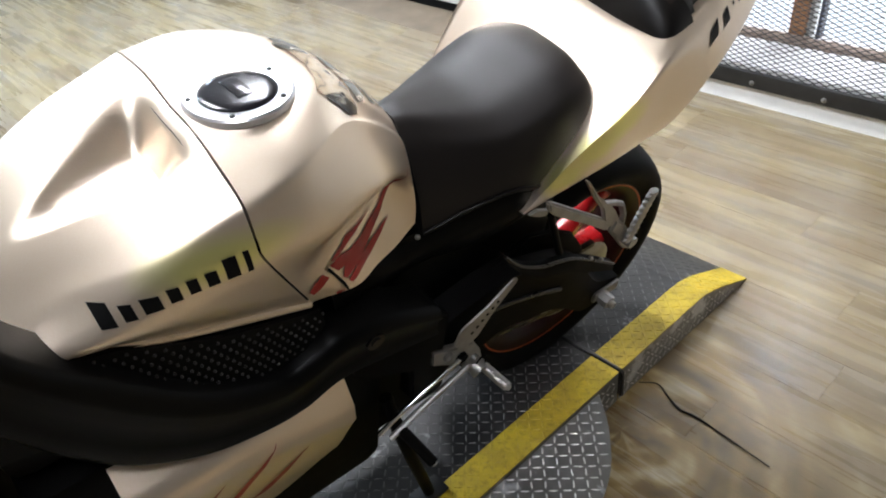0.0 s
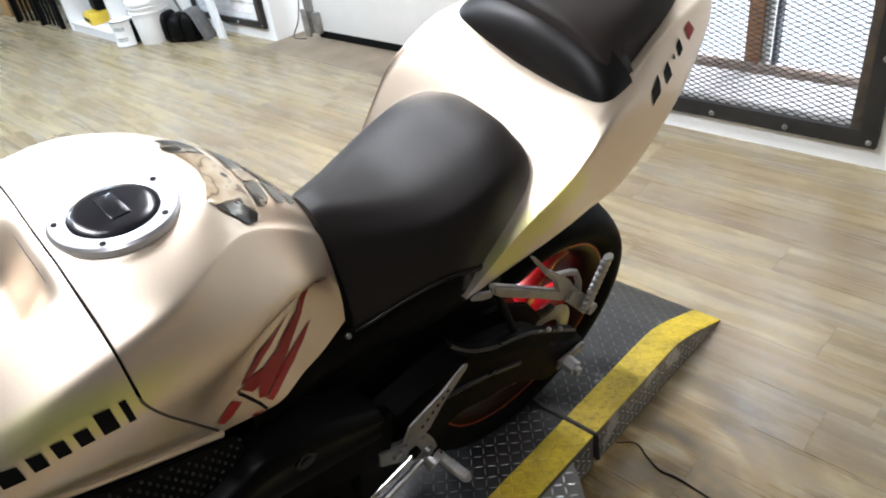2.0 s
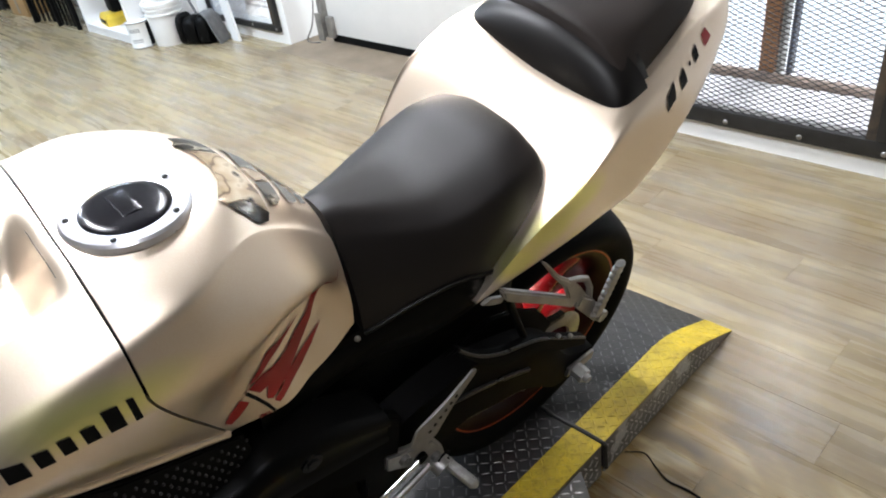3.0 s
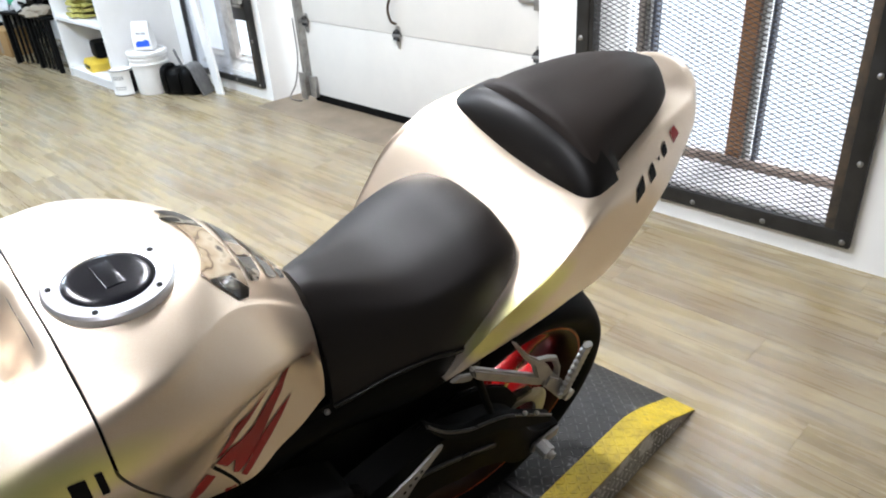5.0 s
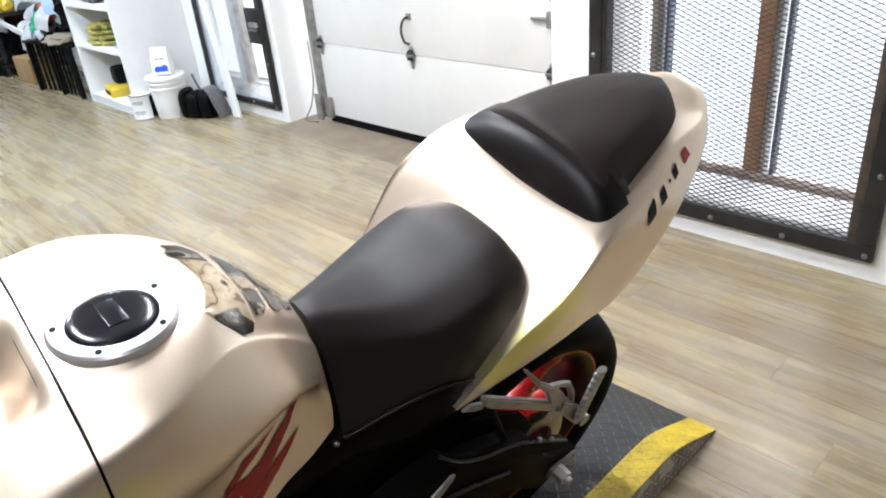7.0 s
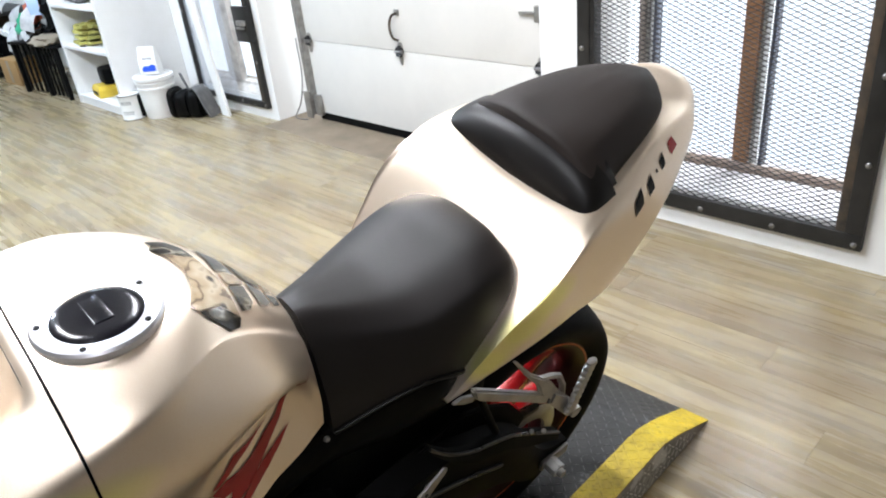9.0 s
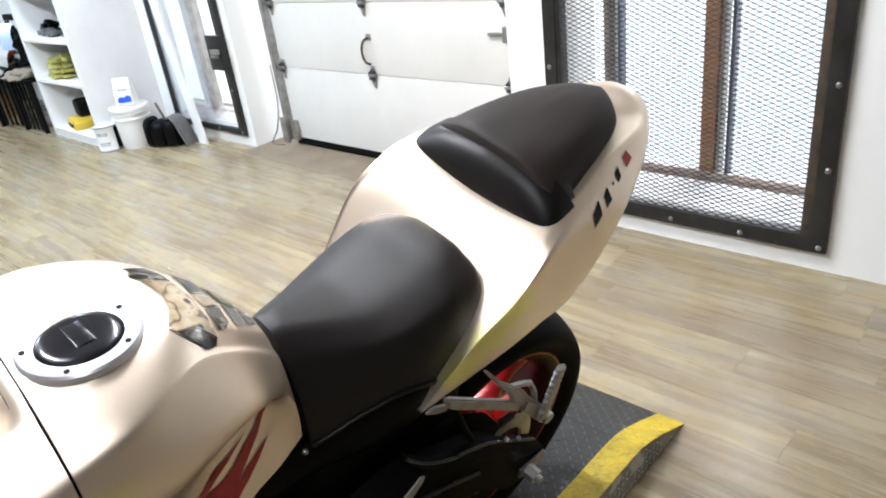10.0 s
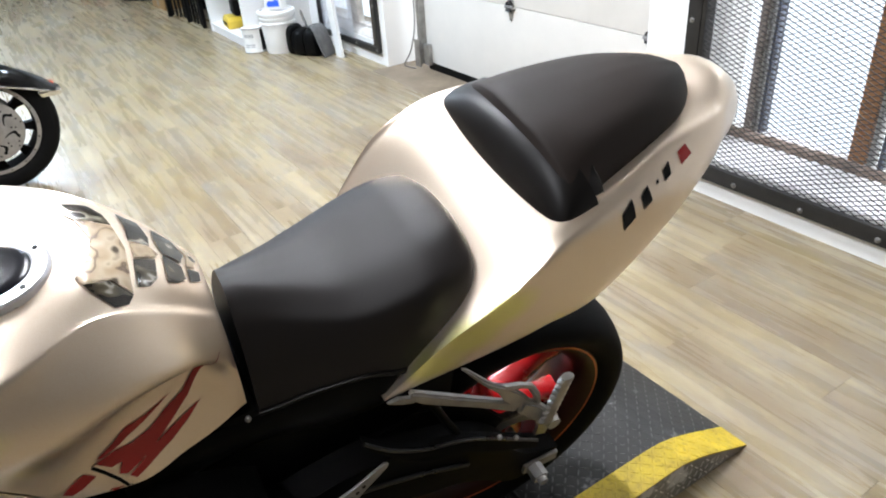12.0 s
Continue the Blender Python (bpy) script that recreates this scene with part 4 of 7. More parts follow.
# tank pad behind the filler: gold marbled crossbar with dark tips, dark ribs down the spine
PAD = [("chrome_decal", [(-0.030, 0.698), (-0.018, 0.703), (-0.001, 0.707), (0.030, 0.700), (0.060, 0.685), (0.066, 0.690), (0.060, 0.712), (0.068, 0.729), (0.045, 0.732), (0.010, 0.735), (-0.011, 0.732), (-0.026, 0.729)]),
       ("smoke_decal", [(-0.056, 0.690), (-0.048, 0.694), (-0.040, 0.688), (-0.031, 0.698), (-0.027, 0.729), (-0.044, 0.724), (-0.058, 0.712)]),
       ("smoke_decal", [(0.067, 0.690), (0.074, 0.695), (0.086, 0.710), (0.080, 0.722), (0.069, 0.729), (0.061, 0.712)]),
       ("smoke_decal", [(-0.056, 0.736), (-0.030, 0.741), (-0.004, 0.740), (-0.003, 0.758), (-0.020, 0.760), (-0.050, 0.754)]),
       ("chrome_decal", [(-0.001, 0.741), (0.022, 0.740), (0.014, 0.759), (0.006, 0.764), (-0.002, 0.758)]),
       ("smoke_decal", [(0.026, 0.739), (0.060, 0.736), (0.056, 0.746), (0.045, 0.755), (0.017, 0.759)]),
       ("smoke_decal", [(0.004, 0.768), (0.044, 0.764), (0.040, 0.773), (0.029, 0.783), (0.010, 0.783)]),
       ("smoke_decal", [(-0.052, 0.766), (-0.022, 0.765), (0.001, 0.768), (0.004, 0.784), (-0.014, 0.790), (-0.040, 0.783)]),
       ("chrome_decal", [(-0.034, 0.788), (-0.014, 0.793), (0.008, 0.788), (0.006, 0.796), (-0.012, 0.801), (-0.028, 0.797)]),
       ("smoke_decal", [(0.010, 0.788), (0.030, 0.787), (0.022, 0.798), (0.008, 0.800)])]
for k, out in PAD:
    wrapped("tank_pad", out, rear_tree, "top", M[k], rear_tank, "gold marbled tank pad piece" if k == "chrome_decal" else "smoky dark mirror tank pad piece", 0.0016)

# filler
spot, up, _, _ = rear_tree.ray_cast(Vector((0.025, 0.6135, 1.4)), Vector((0, 0, -1)))
up = up if up.z > 0 else -up
FILLER = Matrix.Translation(spot - up * 0.0010) @ up.to_track_quat("Z", "Y").to_matrix().to_4x4()
bm = lathe(bmesh.new(), [(0.041, 0.002), (0.0435, 0.0035), (0.056, 0.0035), (0.0585, 0.001), (0.0585, -0.006), (0.041, -0.006)], 48, closed=True)
ring = part("filler_ring", bm, M["ring"], rear_tank, "bright brushed filler ring", 40)
ring.matrix_basis = FILLER
bm = lathe(bmesh.new(), [(0.0, 0.0055), (0.030, 0.0054), (0.037, 0.0048), (0.0412, 0.002), (0.0412, -0.005), (0, -0.005)], 40)
cap = part("filler_cap", bm, M["cap_black"], rear_tank, "glossy black filler cap with a key flap", 40)
cap.matrix_basis = FILLER
flap = part("key_flap", box(-0.009, 0.009, -0.022, 0.018, 0.004, 0.0064, 0.0008), M["cap_black"], cap)
for k in range(5):
    a = radians(72 * k - 17)
    bm = bmesh.new()
    rod(bm, (0.050 * math.cos(a), 0.050 * math.sin(a), 0.002), (0.050 * math.cos(a), 0.050 * math.sin(a), 0.0046), 0.0028, seg=10)
    part("ring_bolt", bm, M["black_plastic"], ring, "small dark bolt")

# black trim ahead of the tank cover
part("front_trim", loft([(u, [(v * 0.97, w - 0.012) for v, w in prof]) for u, prof in cut(TANK, 0.20, 0.285)], 4, 6), M["black_plastic"], bike, "black plastic trim", 60)

# knee pad, textured black, below the tank edge
KNEE = [(0.24, 0.80), (0.30, 0.842), (0.36, 0.855), (0.40, 0.843), (0.45, 0.815), (0.50, 0.785), (0.55, 0.765), (0.625, 0.735), (0.630, 0.70), (0.60, 0.675), (0.53, 0.668), (0.44, 0.70), (0.36, 0.74), (0.24, 0.76)]


def knee_place(s):
    return lambda a, b, t: flank(s, 0.128 + 0.012 * math.cos((a - 0.42) * 6) - t, a, b)


for s in (1, -1):
    pad = part("knee_pad", extruded(KNEE, 0.02, knee_place(s), 0.002), M["black_plastic"], bike, "black rubber knee pad with small studs")
    bm = bmesh.new()
    for i in range(28):
        for j in range(18):
            a, c = 0.310 + i * 0.0115 + (j % 2) * 0.0057, 0.672 + j * 0.0105
            top = np.interp(a, [0.24, 0.30, 0.36, 0.40, 0.45, 0.50, 0.55, 0.625], [0.80, 0.842, 0.855, 0.843, 0.815, 0.785, 0.765, 0.735]) - 0.008
            low = np.interp(a, [0.24, 0.36, 0.44, 0.53, 0.60, 0.628], [0.76, 0.74, 0.70, 0.668, 0.675, 0.70]) + 0.008
            if low < c < top:
                bmesh.ops.create_icosphere(bm, subdivisions=1, radius=0.0022, matrix=Matrix.Translation(knee_place(s)(a, c, 0)))
    tagged(part("pad_studs", bm, M["stud"], pad, "small rubber studs"), kind="stuff")

# frame spars and pivot plates
SPAR_TOP = [(0.318, 0.965), (0.345, 0.912), (0.384, 0.855), (0.427, 0.795), (0.48, 0.737), (0.55, 0.697), (0.597, 0.702), (0.64, 0.716), (0.72, 0.700), (0.80, 0.655)]
SPAR_LOW = [(0.275, 0.890), (0.295, 0.835), (0.325, 0.765), (0.372, 0.690), (0.445, 0.630), (0.52, 0.606), (0.575, 0.604), (0.63, 0.622), (0.705, 0.610), (0.80, 0.590)]
for s in (1, -1):
    rings = []
    for (u0, w0), (u1, w1) in zip(spline(SPAR_TOP, 6), spline(SPAR_LOW, 6)):
        ring = []
        for t, x in ((0.0, 0.120), (0.0, 0.165), (0.04, 0.173), (0.16, 0.181), (0.26, 0.181), (0.48, 0.174), (0.72, 0.174), (0.90, 0.178), (0.97, 0.174), (1.0, 0.162), (1.0, 0.120)):
            ring.append(Vector((s * x, u0 + (u1 - u0) * t, w0 + (w1 - w0) * t)))
        rings.append(ring)
    spar = part("frame_spar", skin(bmesh.new(), rings), M["spar_black"], bike, "satin black frame spar", 60)
    bm = bmesh.new()
    rod(bm, (s * 0.160, 0.682, 0.682), (s * 0.184, 0.682, 0.682), 0.014, seg=14)
    rod(bm, (s * 0.184, 0.682, 0.682), (s * 0.186, 0.682, 0.682), 0.008, seg=6)
    part("spar_bolt", bm, M["black_gloss"], spar, "black frame bolt")
    PLATE = [(0.66, 0.665), (0.76, 0.64), (0.835, 0.578), (0.826, 0.44), (0.80, 0.39), (0.765, 0.40), (0.762, 0.487), (0.69, 0.53), (0.655, 0.57)]
    part("pivot_plate", extruded(PLATE, 0.02, lambda a, b, t, s=s: flank(s, 0.118 + t, a, b), 0.005), M["frame_black"], bike, "black swingarm pivot plate")

# engine mass and under-seat mass
part("engine", box(-0.135, 0.135, 0.25, 0.74, 0.20, 0.66, 0.03), M["frame_black"], bike, "black engine block")
part("radiator", box(-0.15, 0.15, 0.10, 0.235, 0.26, 0.84, 0.02), M["black_plastic"], bike, "black radiator")
part("airbox", box(-0.105, 0.105, 0.25, 0.74, 0.66, 0.80, 0.03), M["black_plastic"], bike)
part("undertray", box(-0.095, 0.095, 0.70, 1.12, 0.50, 0.735, 0.02), M["black_plastic"], bike, "black plastic undertray")
part("linkage", box(-0.085, 0.085, 0.72, 0.93, 0.18, 0.52, 0.02), M["frame_black"], bike, "black rear linkage")
bm = bmesh.new()
rod(bm, (0, 0.84, 0.36), (0, 0.86, 0.56), 0.035, seg=16)
part("shock", bm, M["steel"], bike)

# lower fairing, pearl with flames
for s in (1, -1):
    rings = []
    for a in np.linspace(0, 1, 14):
        ring = []
        for b in np.linspace(0, 1, 15):
            end = np.interp(b, [0, 0.4, 0.7, 1], [0.652, 0.657, 0.632, 0.585])
            u = 0.34 + a * (end - 0.34)
            crease = min(0.61, 0.549 - 0.62 * (u - 0.583))
            z = np.interp(b, [0, 0.40, 1], [0.668, crease, 0.30])
            x = np.interp(b, [0, 0.38, 0.42, 0.7, 1], [0.098, 0.186, 0.188, 0.172, 0.135]) - 0.012 * a ** 4
            ring.append(Vector((s * x, u, z)))
        ring += [Vector((p.x - s * 0.005, p.y, p.z)) for p in ring[::-1]]
        rings.append(ring)
    bm = skin(bmesh.new(), rings)
    bm.normal_update()
    tree = BVHTree.FromBMesh(bm)
    fair = part("lower_fairing", bm, M["pearl"], bike, "pearl champagne lower fairing", 50)
    if s > 0:
        for out in ([(0.42, 0.46), (0.46, 0.50), (0.50, 0.545), (0.525, 0.585), (0.505, 0.535), (0.47, 0.49), (0.44, 0.455)], [(0.36, 0.47), (0.40, 0.51), (0.45, 0.56), (0.42, 0.515), (0.38, 0.465)], [(0.47, 0.43), (0.52, 0.47), (0.575, 0.52), (0.54, 0.47), (0.50, 0.43)]):
            wrapped("flame", out, tree, "side", M["red_decal"], fair, "red flame decal")

# rider seat
SEAT = [
    (0.8222, [(0, 0.88), (0.0177, 0.8776), (0.032, 0.8655), (0.052, 0.8383), (0.0815, 0.785), (0.0965, 0.726)]),
    (0.8433, [(0, 0.8795), (0.0209, 0.8772), (0.0374, 0.8655), (0.0585, 0.8407), (0.0870, 0.787), (0.1010, 0.731)]),
    (0.8897, [(0, 0.8702), (0.0341, 0.8681), (0.0585, 0.8545), (0.0768, 0.8362), (0.1022, 0.790), (0.1132, 0.750)]),
    (0.9534, [(0, 0.864), (0.0502, 0.862), (0.0853, 0.8496), (0.1023, 0.834), (0.1209, 0.7964), (0.1291, 0.764)]),
    (1.0141, [(0, 0.8753), (0.0527, 0.8742), (0.093, 0.8645), (0.1127, 0.8484), (0.1278, 0.81), (0.1358, 0.752)]),
    (1.0652, [(0, 0.8913), (0.0533, 0.8895), (0.0908, 0.8795), (0.113, 0.8626), (0.1281, 0.8258), (0.1344, 0.779)]),
    (1.1136, [(0, 0.8942), (0.0462, 0.8919), (0.0778, 0.8812), (0.1, 0.8693), (0.1146, 0.8397), (0.1164, 0.8054)]),
    (1.1329, [(0, 0.8796), (0.0191, 0.8793), (0.0371, 0.8755), (0.0537, 0.8706), (0.065, 0.8526), (0.0717, 0.8278)]),
]
seat = part("rider_seat", loft(SEAT, 7, 6), M["vinyl"], bike, "black vinyl rider seat", 60)
for sd in (1, -1):
    part("piping", pipe(bmesh.new(), [(sd * (prof[5][0] + 0.001), u, prof[5][1] + 0.004) for u, prof in SEAT[:6]], 0.0032, 8, 5), M["smooth_vinyl"], seat, "raised seam along the lower edge", 60)

# black side panels under the seat, from the tank to the tail's tip
for sd in (1, -1):
    rings = []
    for u, x, z in spline([(0.655, 0.118, 0.740), (0.72, 0.106, 0.736), (0.78, 0.094, 0.722), (0.84, 0.094, 0.726), (0.90, 0.110, 0.748), (0.955, 0.124, 0.762), (1.005, 0.130, 0.750)], 4):
        low = np.interp(u, [0.655, 0.78, 0.90, 1.005], [0.672, 0.655, 0.652, 0.690])
        rings.append([Vector((sd * q, u, z + (low - z) * k)) for q, k in ((x - 0.030, 0.0), (x, 0.0), (x + 0.007, 0.14), (x + 0.013, 0.36), (x + 0.010, 0.62), (x + 0.002, 0.88), (x - 0.006, 1.0), (x - 0.030, 1.0))])
    part("side_panel", skin(bmesh.new(), rings), M["spar_black"], bike, "satin black plastic side panel", 50)
    bm = bmesh.new()
    bmesh.ops.create_uvsphere(bm, u_segments=10, v_segments=6, radius=0.0042, matrix=Matrix.Translation((sd * 0.104, 0.806, 0.738)))
    part("panel_screw", bm, M["alu"], bike, "small bright screw")

# tail cowl
def twist(p):
    """The tail stands slightly askew to the frame: its far side is higher and further forward."""
    k = ease((p.y - 1.0) / 0.18)
    return Vector((p.x, p.y + 0.06 * p.x * k, p.z - 0.09 * p.x * k))


TAIL = [
    (0.97, [(0, 0.7012), (0.0601, 0.7085), (0.1153, 0.7181), (0.1458, 0.7274), (0.1471, 0.7285), (0.1485, 0.727), (0.1445, 0.725)]),
    (1., [(0, 0.716), (0.0601, 0.7253), (0.1153, 0.7401), (0.1466, 0.7554), (0.1512, 0.7573), (0.1567, 0.7431), (0.1379, 0.7268)]),
    (1.05, [(0, 0.7756), (0.0651, 0.7849), (0.1254, 0.8018), (0.1576, 0.8163), (0.162, 0.8176), (0.1617, 0.7582), (0.1398, 0.7418)]),
    (1.1, [(0, 0.845), (0.067, 0.848), (0.13, 0.856), (0.1651, 0.8664), (0.1718, 0.8657), (0.163, 0.7695), (0.1382, 0.7525)]),
    (1.15, [(0, 0.904), (0.062, 0.906), (0.122, 0.909), (0.1580, 0.908), (0.1690, 0.898), (0.1619, 0.7782), (0.1375, 0.7592)]),
    (1.2, [(0, 0.938), (0.06, 0.940), (0.118, 0.944), (0.1480, 0.942), (0.1635, 0.918), (0.1601, 0.7852), (0.1356, 0.7662)]),
    (1.29, [(0, 0.952), (0.06, 0.954), (0.108, 0.960), (0.1315, 0.962), (0.1535, 0.931), (0.1577, 0.7994), (0.1298, 0.778)]),
    (1.4, [(0, 0.976), (0.05, 0.978), (0.086, 0.983), (0.108, 0.982), (0.1365, 0.9428), (0.1406, 0.8673), (0.1134, 0.8344)]),
    (1.5, [(0, 0.988), (0.04, 0.990), (0.068, 0.990), (0.0882, 0.9862), (0.1049, 0.9536), (0.1027, 0.8996), (0.083, 0.8643)]),
    (1.565, [(0, 1.0064), (0.0271, 1.0031), (0.0491, 0.9909), (0.0596, 0.9755), (0.0693, 0.9512), (0.0679, 0.9121), (0.0556, 0.8774)]),
    (1.62, [(0, 0.9761), (0.0148, 0.9722), (0.0266, 0.9613), (0.0336, 0.9489), (0.0384, 0.9322), (0.039, 0.9056), (0.0316, 0.8862)]),
    (1.645, [(0, 0.9431), (0.0048, 0.9402), (0.0078, 0.9339), (0.0102, 0.9277), (0.0121, 0.921), (0.0123, 0.9081), (0.008, 0.9006)]),
]
bm = loft(TAIL, 6, 6, twist)
bm.normal_update()
tail_tree = BVHTree.FromBMesh(bm)
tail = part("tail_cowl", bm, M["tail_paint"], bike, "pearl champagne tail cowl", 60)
# model lettering as plain slanted bars, the last one red
MARKS = [((1.308, 0.900), (1.334, 0.914), (1.320, 0.942), (1.296, 0.927)), ((1.341, 0.920), (1.362, 0.928), (1.350, 0.949), (1.331, 0.940)),
         ((1.364, 0.945), (1.371, 0.946), (1.371, 0.951), (1.364, 0.949)), ((1.379, 0.944), (1.398, 0.949), (1.397, 0.963), (1.378, 0.956)), ((1.414, 0.953), (1.446, 0.960), (1.434, 0.972), (1.411, 0.967))]
for k, out in enumerate(MARKS):
    mid = sum(u for u, w in out) / 4
    out = [(mid + (u - mid) * 0.72, w) for u, w in out]
    wrapped("mark", out, tail_tree, "side", M["red_decal" if k == 4 else "black_decal"], tail, "red model mark bar" if k == 4 else "black model mark bar")
for k in range(6):
    a = 1.30 + k * 0.032
    wrapped("mark", [(-0.118 + 0.01 * k * 0.9, a), (-0.112 + 0.009 * k, a), (-0.112 + 0.009 * k, a + 0.02), (-0.118 + 0.009 * k, a + 0.02)], tail_tree, "top", M["red_decal"], tail, "red model mark bar")

# passenger seat: front bolster, strap groove, main pad
PIL = [
    (1.1920, [(0, 0.9200), (0.0492, 0.919), (0.1088, 0.914), (0.1370, 0.9060), (0.1450, 0.8900)]),
    (1.1930, [(0, 0.9520), (0.0496, 0.9505), (0.1070, 0.9450), (0.1400, 0.9290), (0.1490, 0.8990)]),
    (1.2020, [(0, 0.9780), (0.0496, 0.9755), (0.1045, 0.9670), (0.1392, 0.9460), (0.1485, 0.9070)]),
    (1.2150, [(0, 0.9950), (0.0498, 0.9915), (0.1010, 0.9810), (0.1370, 0.9560), (0.1470, 0.9130)]),
    (1.2370, [(0, 1.0080), (0.0498, 1.0048), (0.0977, 0.9916), (0.1335, 0.9616), (0.1445, 0.9190)]),
]
PAD2 = [
    (1.2162, [(0, 1.0016), (0.0477, 0.999), (0.0905, 0.9869), (0.1219, 0.961), (0.1223, 0.9339)]),
    (1.2264, [(0, 1.0148), (0.0478, 1.0122), (0.0893, 0.9964), (0.1204, 0.9682), (0.1201, 0.9398)]),
    (1.2812, [(0, 1.0216), (0.0423, 1.0203), (0.0816, 1.0095), (0.1041, 0.9773), (0.1109, 0.9506)]),
    (1.3739, [(0, 1.0355), (0.0347, 1.0311), (0.0652, 1.0204), (0.0846, 0.9952), (0.0895, 0.9707)]),
    (1.445, [(0, 1.034), (0.0258, 1.0314), (0.0456, 1.0192), (0.0649, 1.0012), (0.0641, 0.9779)]),
    (1.4911, [(0, 1.0251), (0.0143, 1.0192), (0.0267, 1.009), (0.0364, 0.9953), (0.037, 0.9835)]),
    (1.5189, [(0, 1.0016), (0.0049, 0.9957), (0.0099, 0.9909), (0.0125, 0.9857), (0.0141, 0.9809)]),
]
bolster_warp = lambda p: twist(Vector((p.x, p.y + float(np.interp(p.y, [1.193, 1.240], [0.006, 0.028])) * (p.x / 0.14) ** 2, p.z)))
pil = part("passenger_seat", loft(PAD2, 6, 6, bolster_warp), M["pad_vinyl"], bike, "black vinyl passenger seat", 60)
part("seat_bolster", loft(PIL, 6, 6, bolster_warp), M["smooth_vinyl"], pil, "black vinyl front bolster", 60)
rings = []
for v in np.linspace(-0.121, 0.133, 27):
    w = np.interp(abs(v), [0, 0.05, 0.096, 0.120, 0.127, 0.133], [1.0105, 1.0075, 0.9880, 0.963, 0.944, 0.920])
    u = 1.243 + 0.028 * (v / 0.14) ** 2
    rings.append([twist(q) for q in (Vector((v, u - 0.020, w - 0.006)), Vector((v, u - 0.019, w - 0.0005)), Vector((v, u - 0.014, w + 0.0025)), Vector((v, u + 0.014, w + 0.0068)), Vector((v, u + 0.018, w + 0.002)))])
part("seat_strap", skin(bmesh.new(), rings), M["smooth_vinyl"], pil, "black strap across the seat", 50)

# rear wheel
AX = Vector((0, 1.262, 0.312))
wheel = new("rear_wheel")
wheel.parent = bike
wheel.matrix_basis = Matrix.Translation(AX) @ pose(0, 0, 0, 0, 90, 0)
W0 = wheel.matrix_basis.copy()
bpy.data.objects.remove(wheel)
prof = [(0.228, -0.060), (0.244, -0.076), (0.264, -0.085), (0.284, -0.080), (0.299, -0.055), (0.308, -0.02), (0.309, 0.0), (0.308, 0.02), (0.299, 0.055), (0.284, 0.080), (0.264, 0.085), (0.244, 0.076), (0.228, 0.060)]
tyre = part("rear_tyre", lathe(bmesh.new(), [tuple(p) for p in spline(prof, 3)] + [(0.22, 0.052), (0.22, -0.052)], 72, W0, True), M["rubber"], bike, "black sport tyre", 50)
rim_prof = [(0.236, -0.066), (0.236, -0.058), (0.221, -0.054), (0.205, -0.042), (0.201, 0.0), (0.205, 0.042), (0.221, 0.054), (0.236, 0.058), (0.236, 0.066), (0.227, 0.067), (0.211, 0.056), (0.195, 0.038), (0.191, 0.0), (0.195, -0.038), (0.211, -0.056), (0.227, -0.067)]
rim = part("rear_rim", lathe(bmesh.new(), rim_prof, 72, W0, True), M["rim_shade"], bike, "red wheel rim with its shade in the colour", 50)
for sd in (1, -1):
    part("pinstripe", lathe(bmesh.new(), [(0.2275, sd * 0.0675), (0.2310, sd * 0.0678), (0.2310, sd * 0.0660), (0.2275, sd * 0.0660)], 72, W0, True), M["rim_gold"], rim, "thin orange rim stripe", 50)
for k in range(6):
    a = 2 * math.pi * (k + 0.2) / 6
    q = W0 @ pose(0, 0, 0, 0, 0, math.degrees(a))
    bm = bmesh.new()
    skin(bm, [[q @ Vector((r, y * wd, z * dp)) for y, z in ((-1, -0.6), (-0.6, -1), (0.6, -1), (1, -0.6), (1, 0.6), (0.6, 1), (-0.6, 1), (-1, 0.6))]
              for r, wd, dp in ((0.045, 0.022, 0.03), (0.09, 0.015, 0.024), (0.16, 0.016, 0.022), (0.204, 0.028, 0.03))])
    part("spoke", bm, M["rim_red"], rim, "red wheel spoke", 50)
bm = lathe(bmesh.new(), [(0.0, -0.075), (0.03, -0.075), (0.055, -0.04), (0.055, 0.04), (0.045, 0.075), (0.0, 0.075)], 28, W0)
part("hub", bm, M["rim_red"], rim, "red wheel hub")
bm = lathe(bmesh.new(), [(0.07, 0.088), (0.098, 0.088), (0.104, 0.092), (0.098, 0.096), (0.07, 0.096)], 40, W0, True)
part("sprocket", bm, M["steel"], rim, "steel rear sprocket")

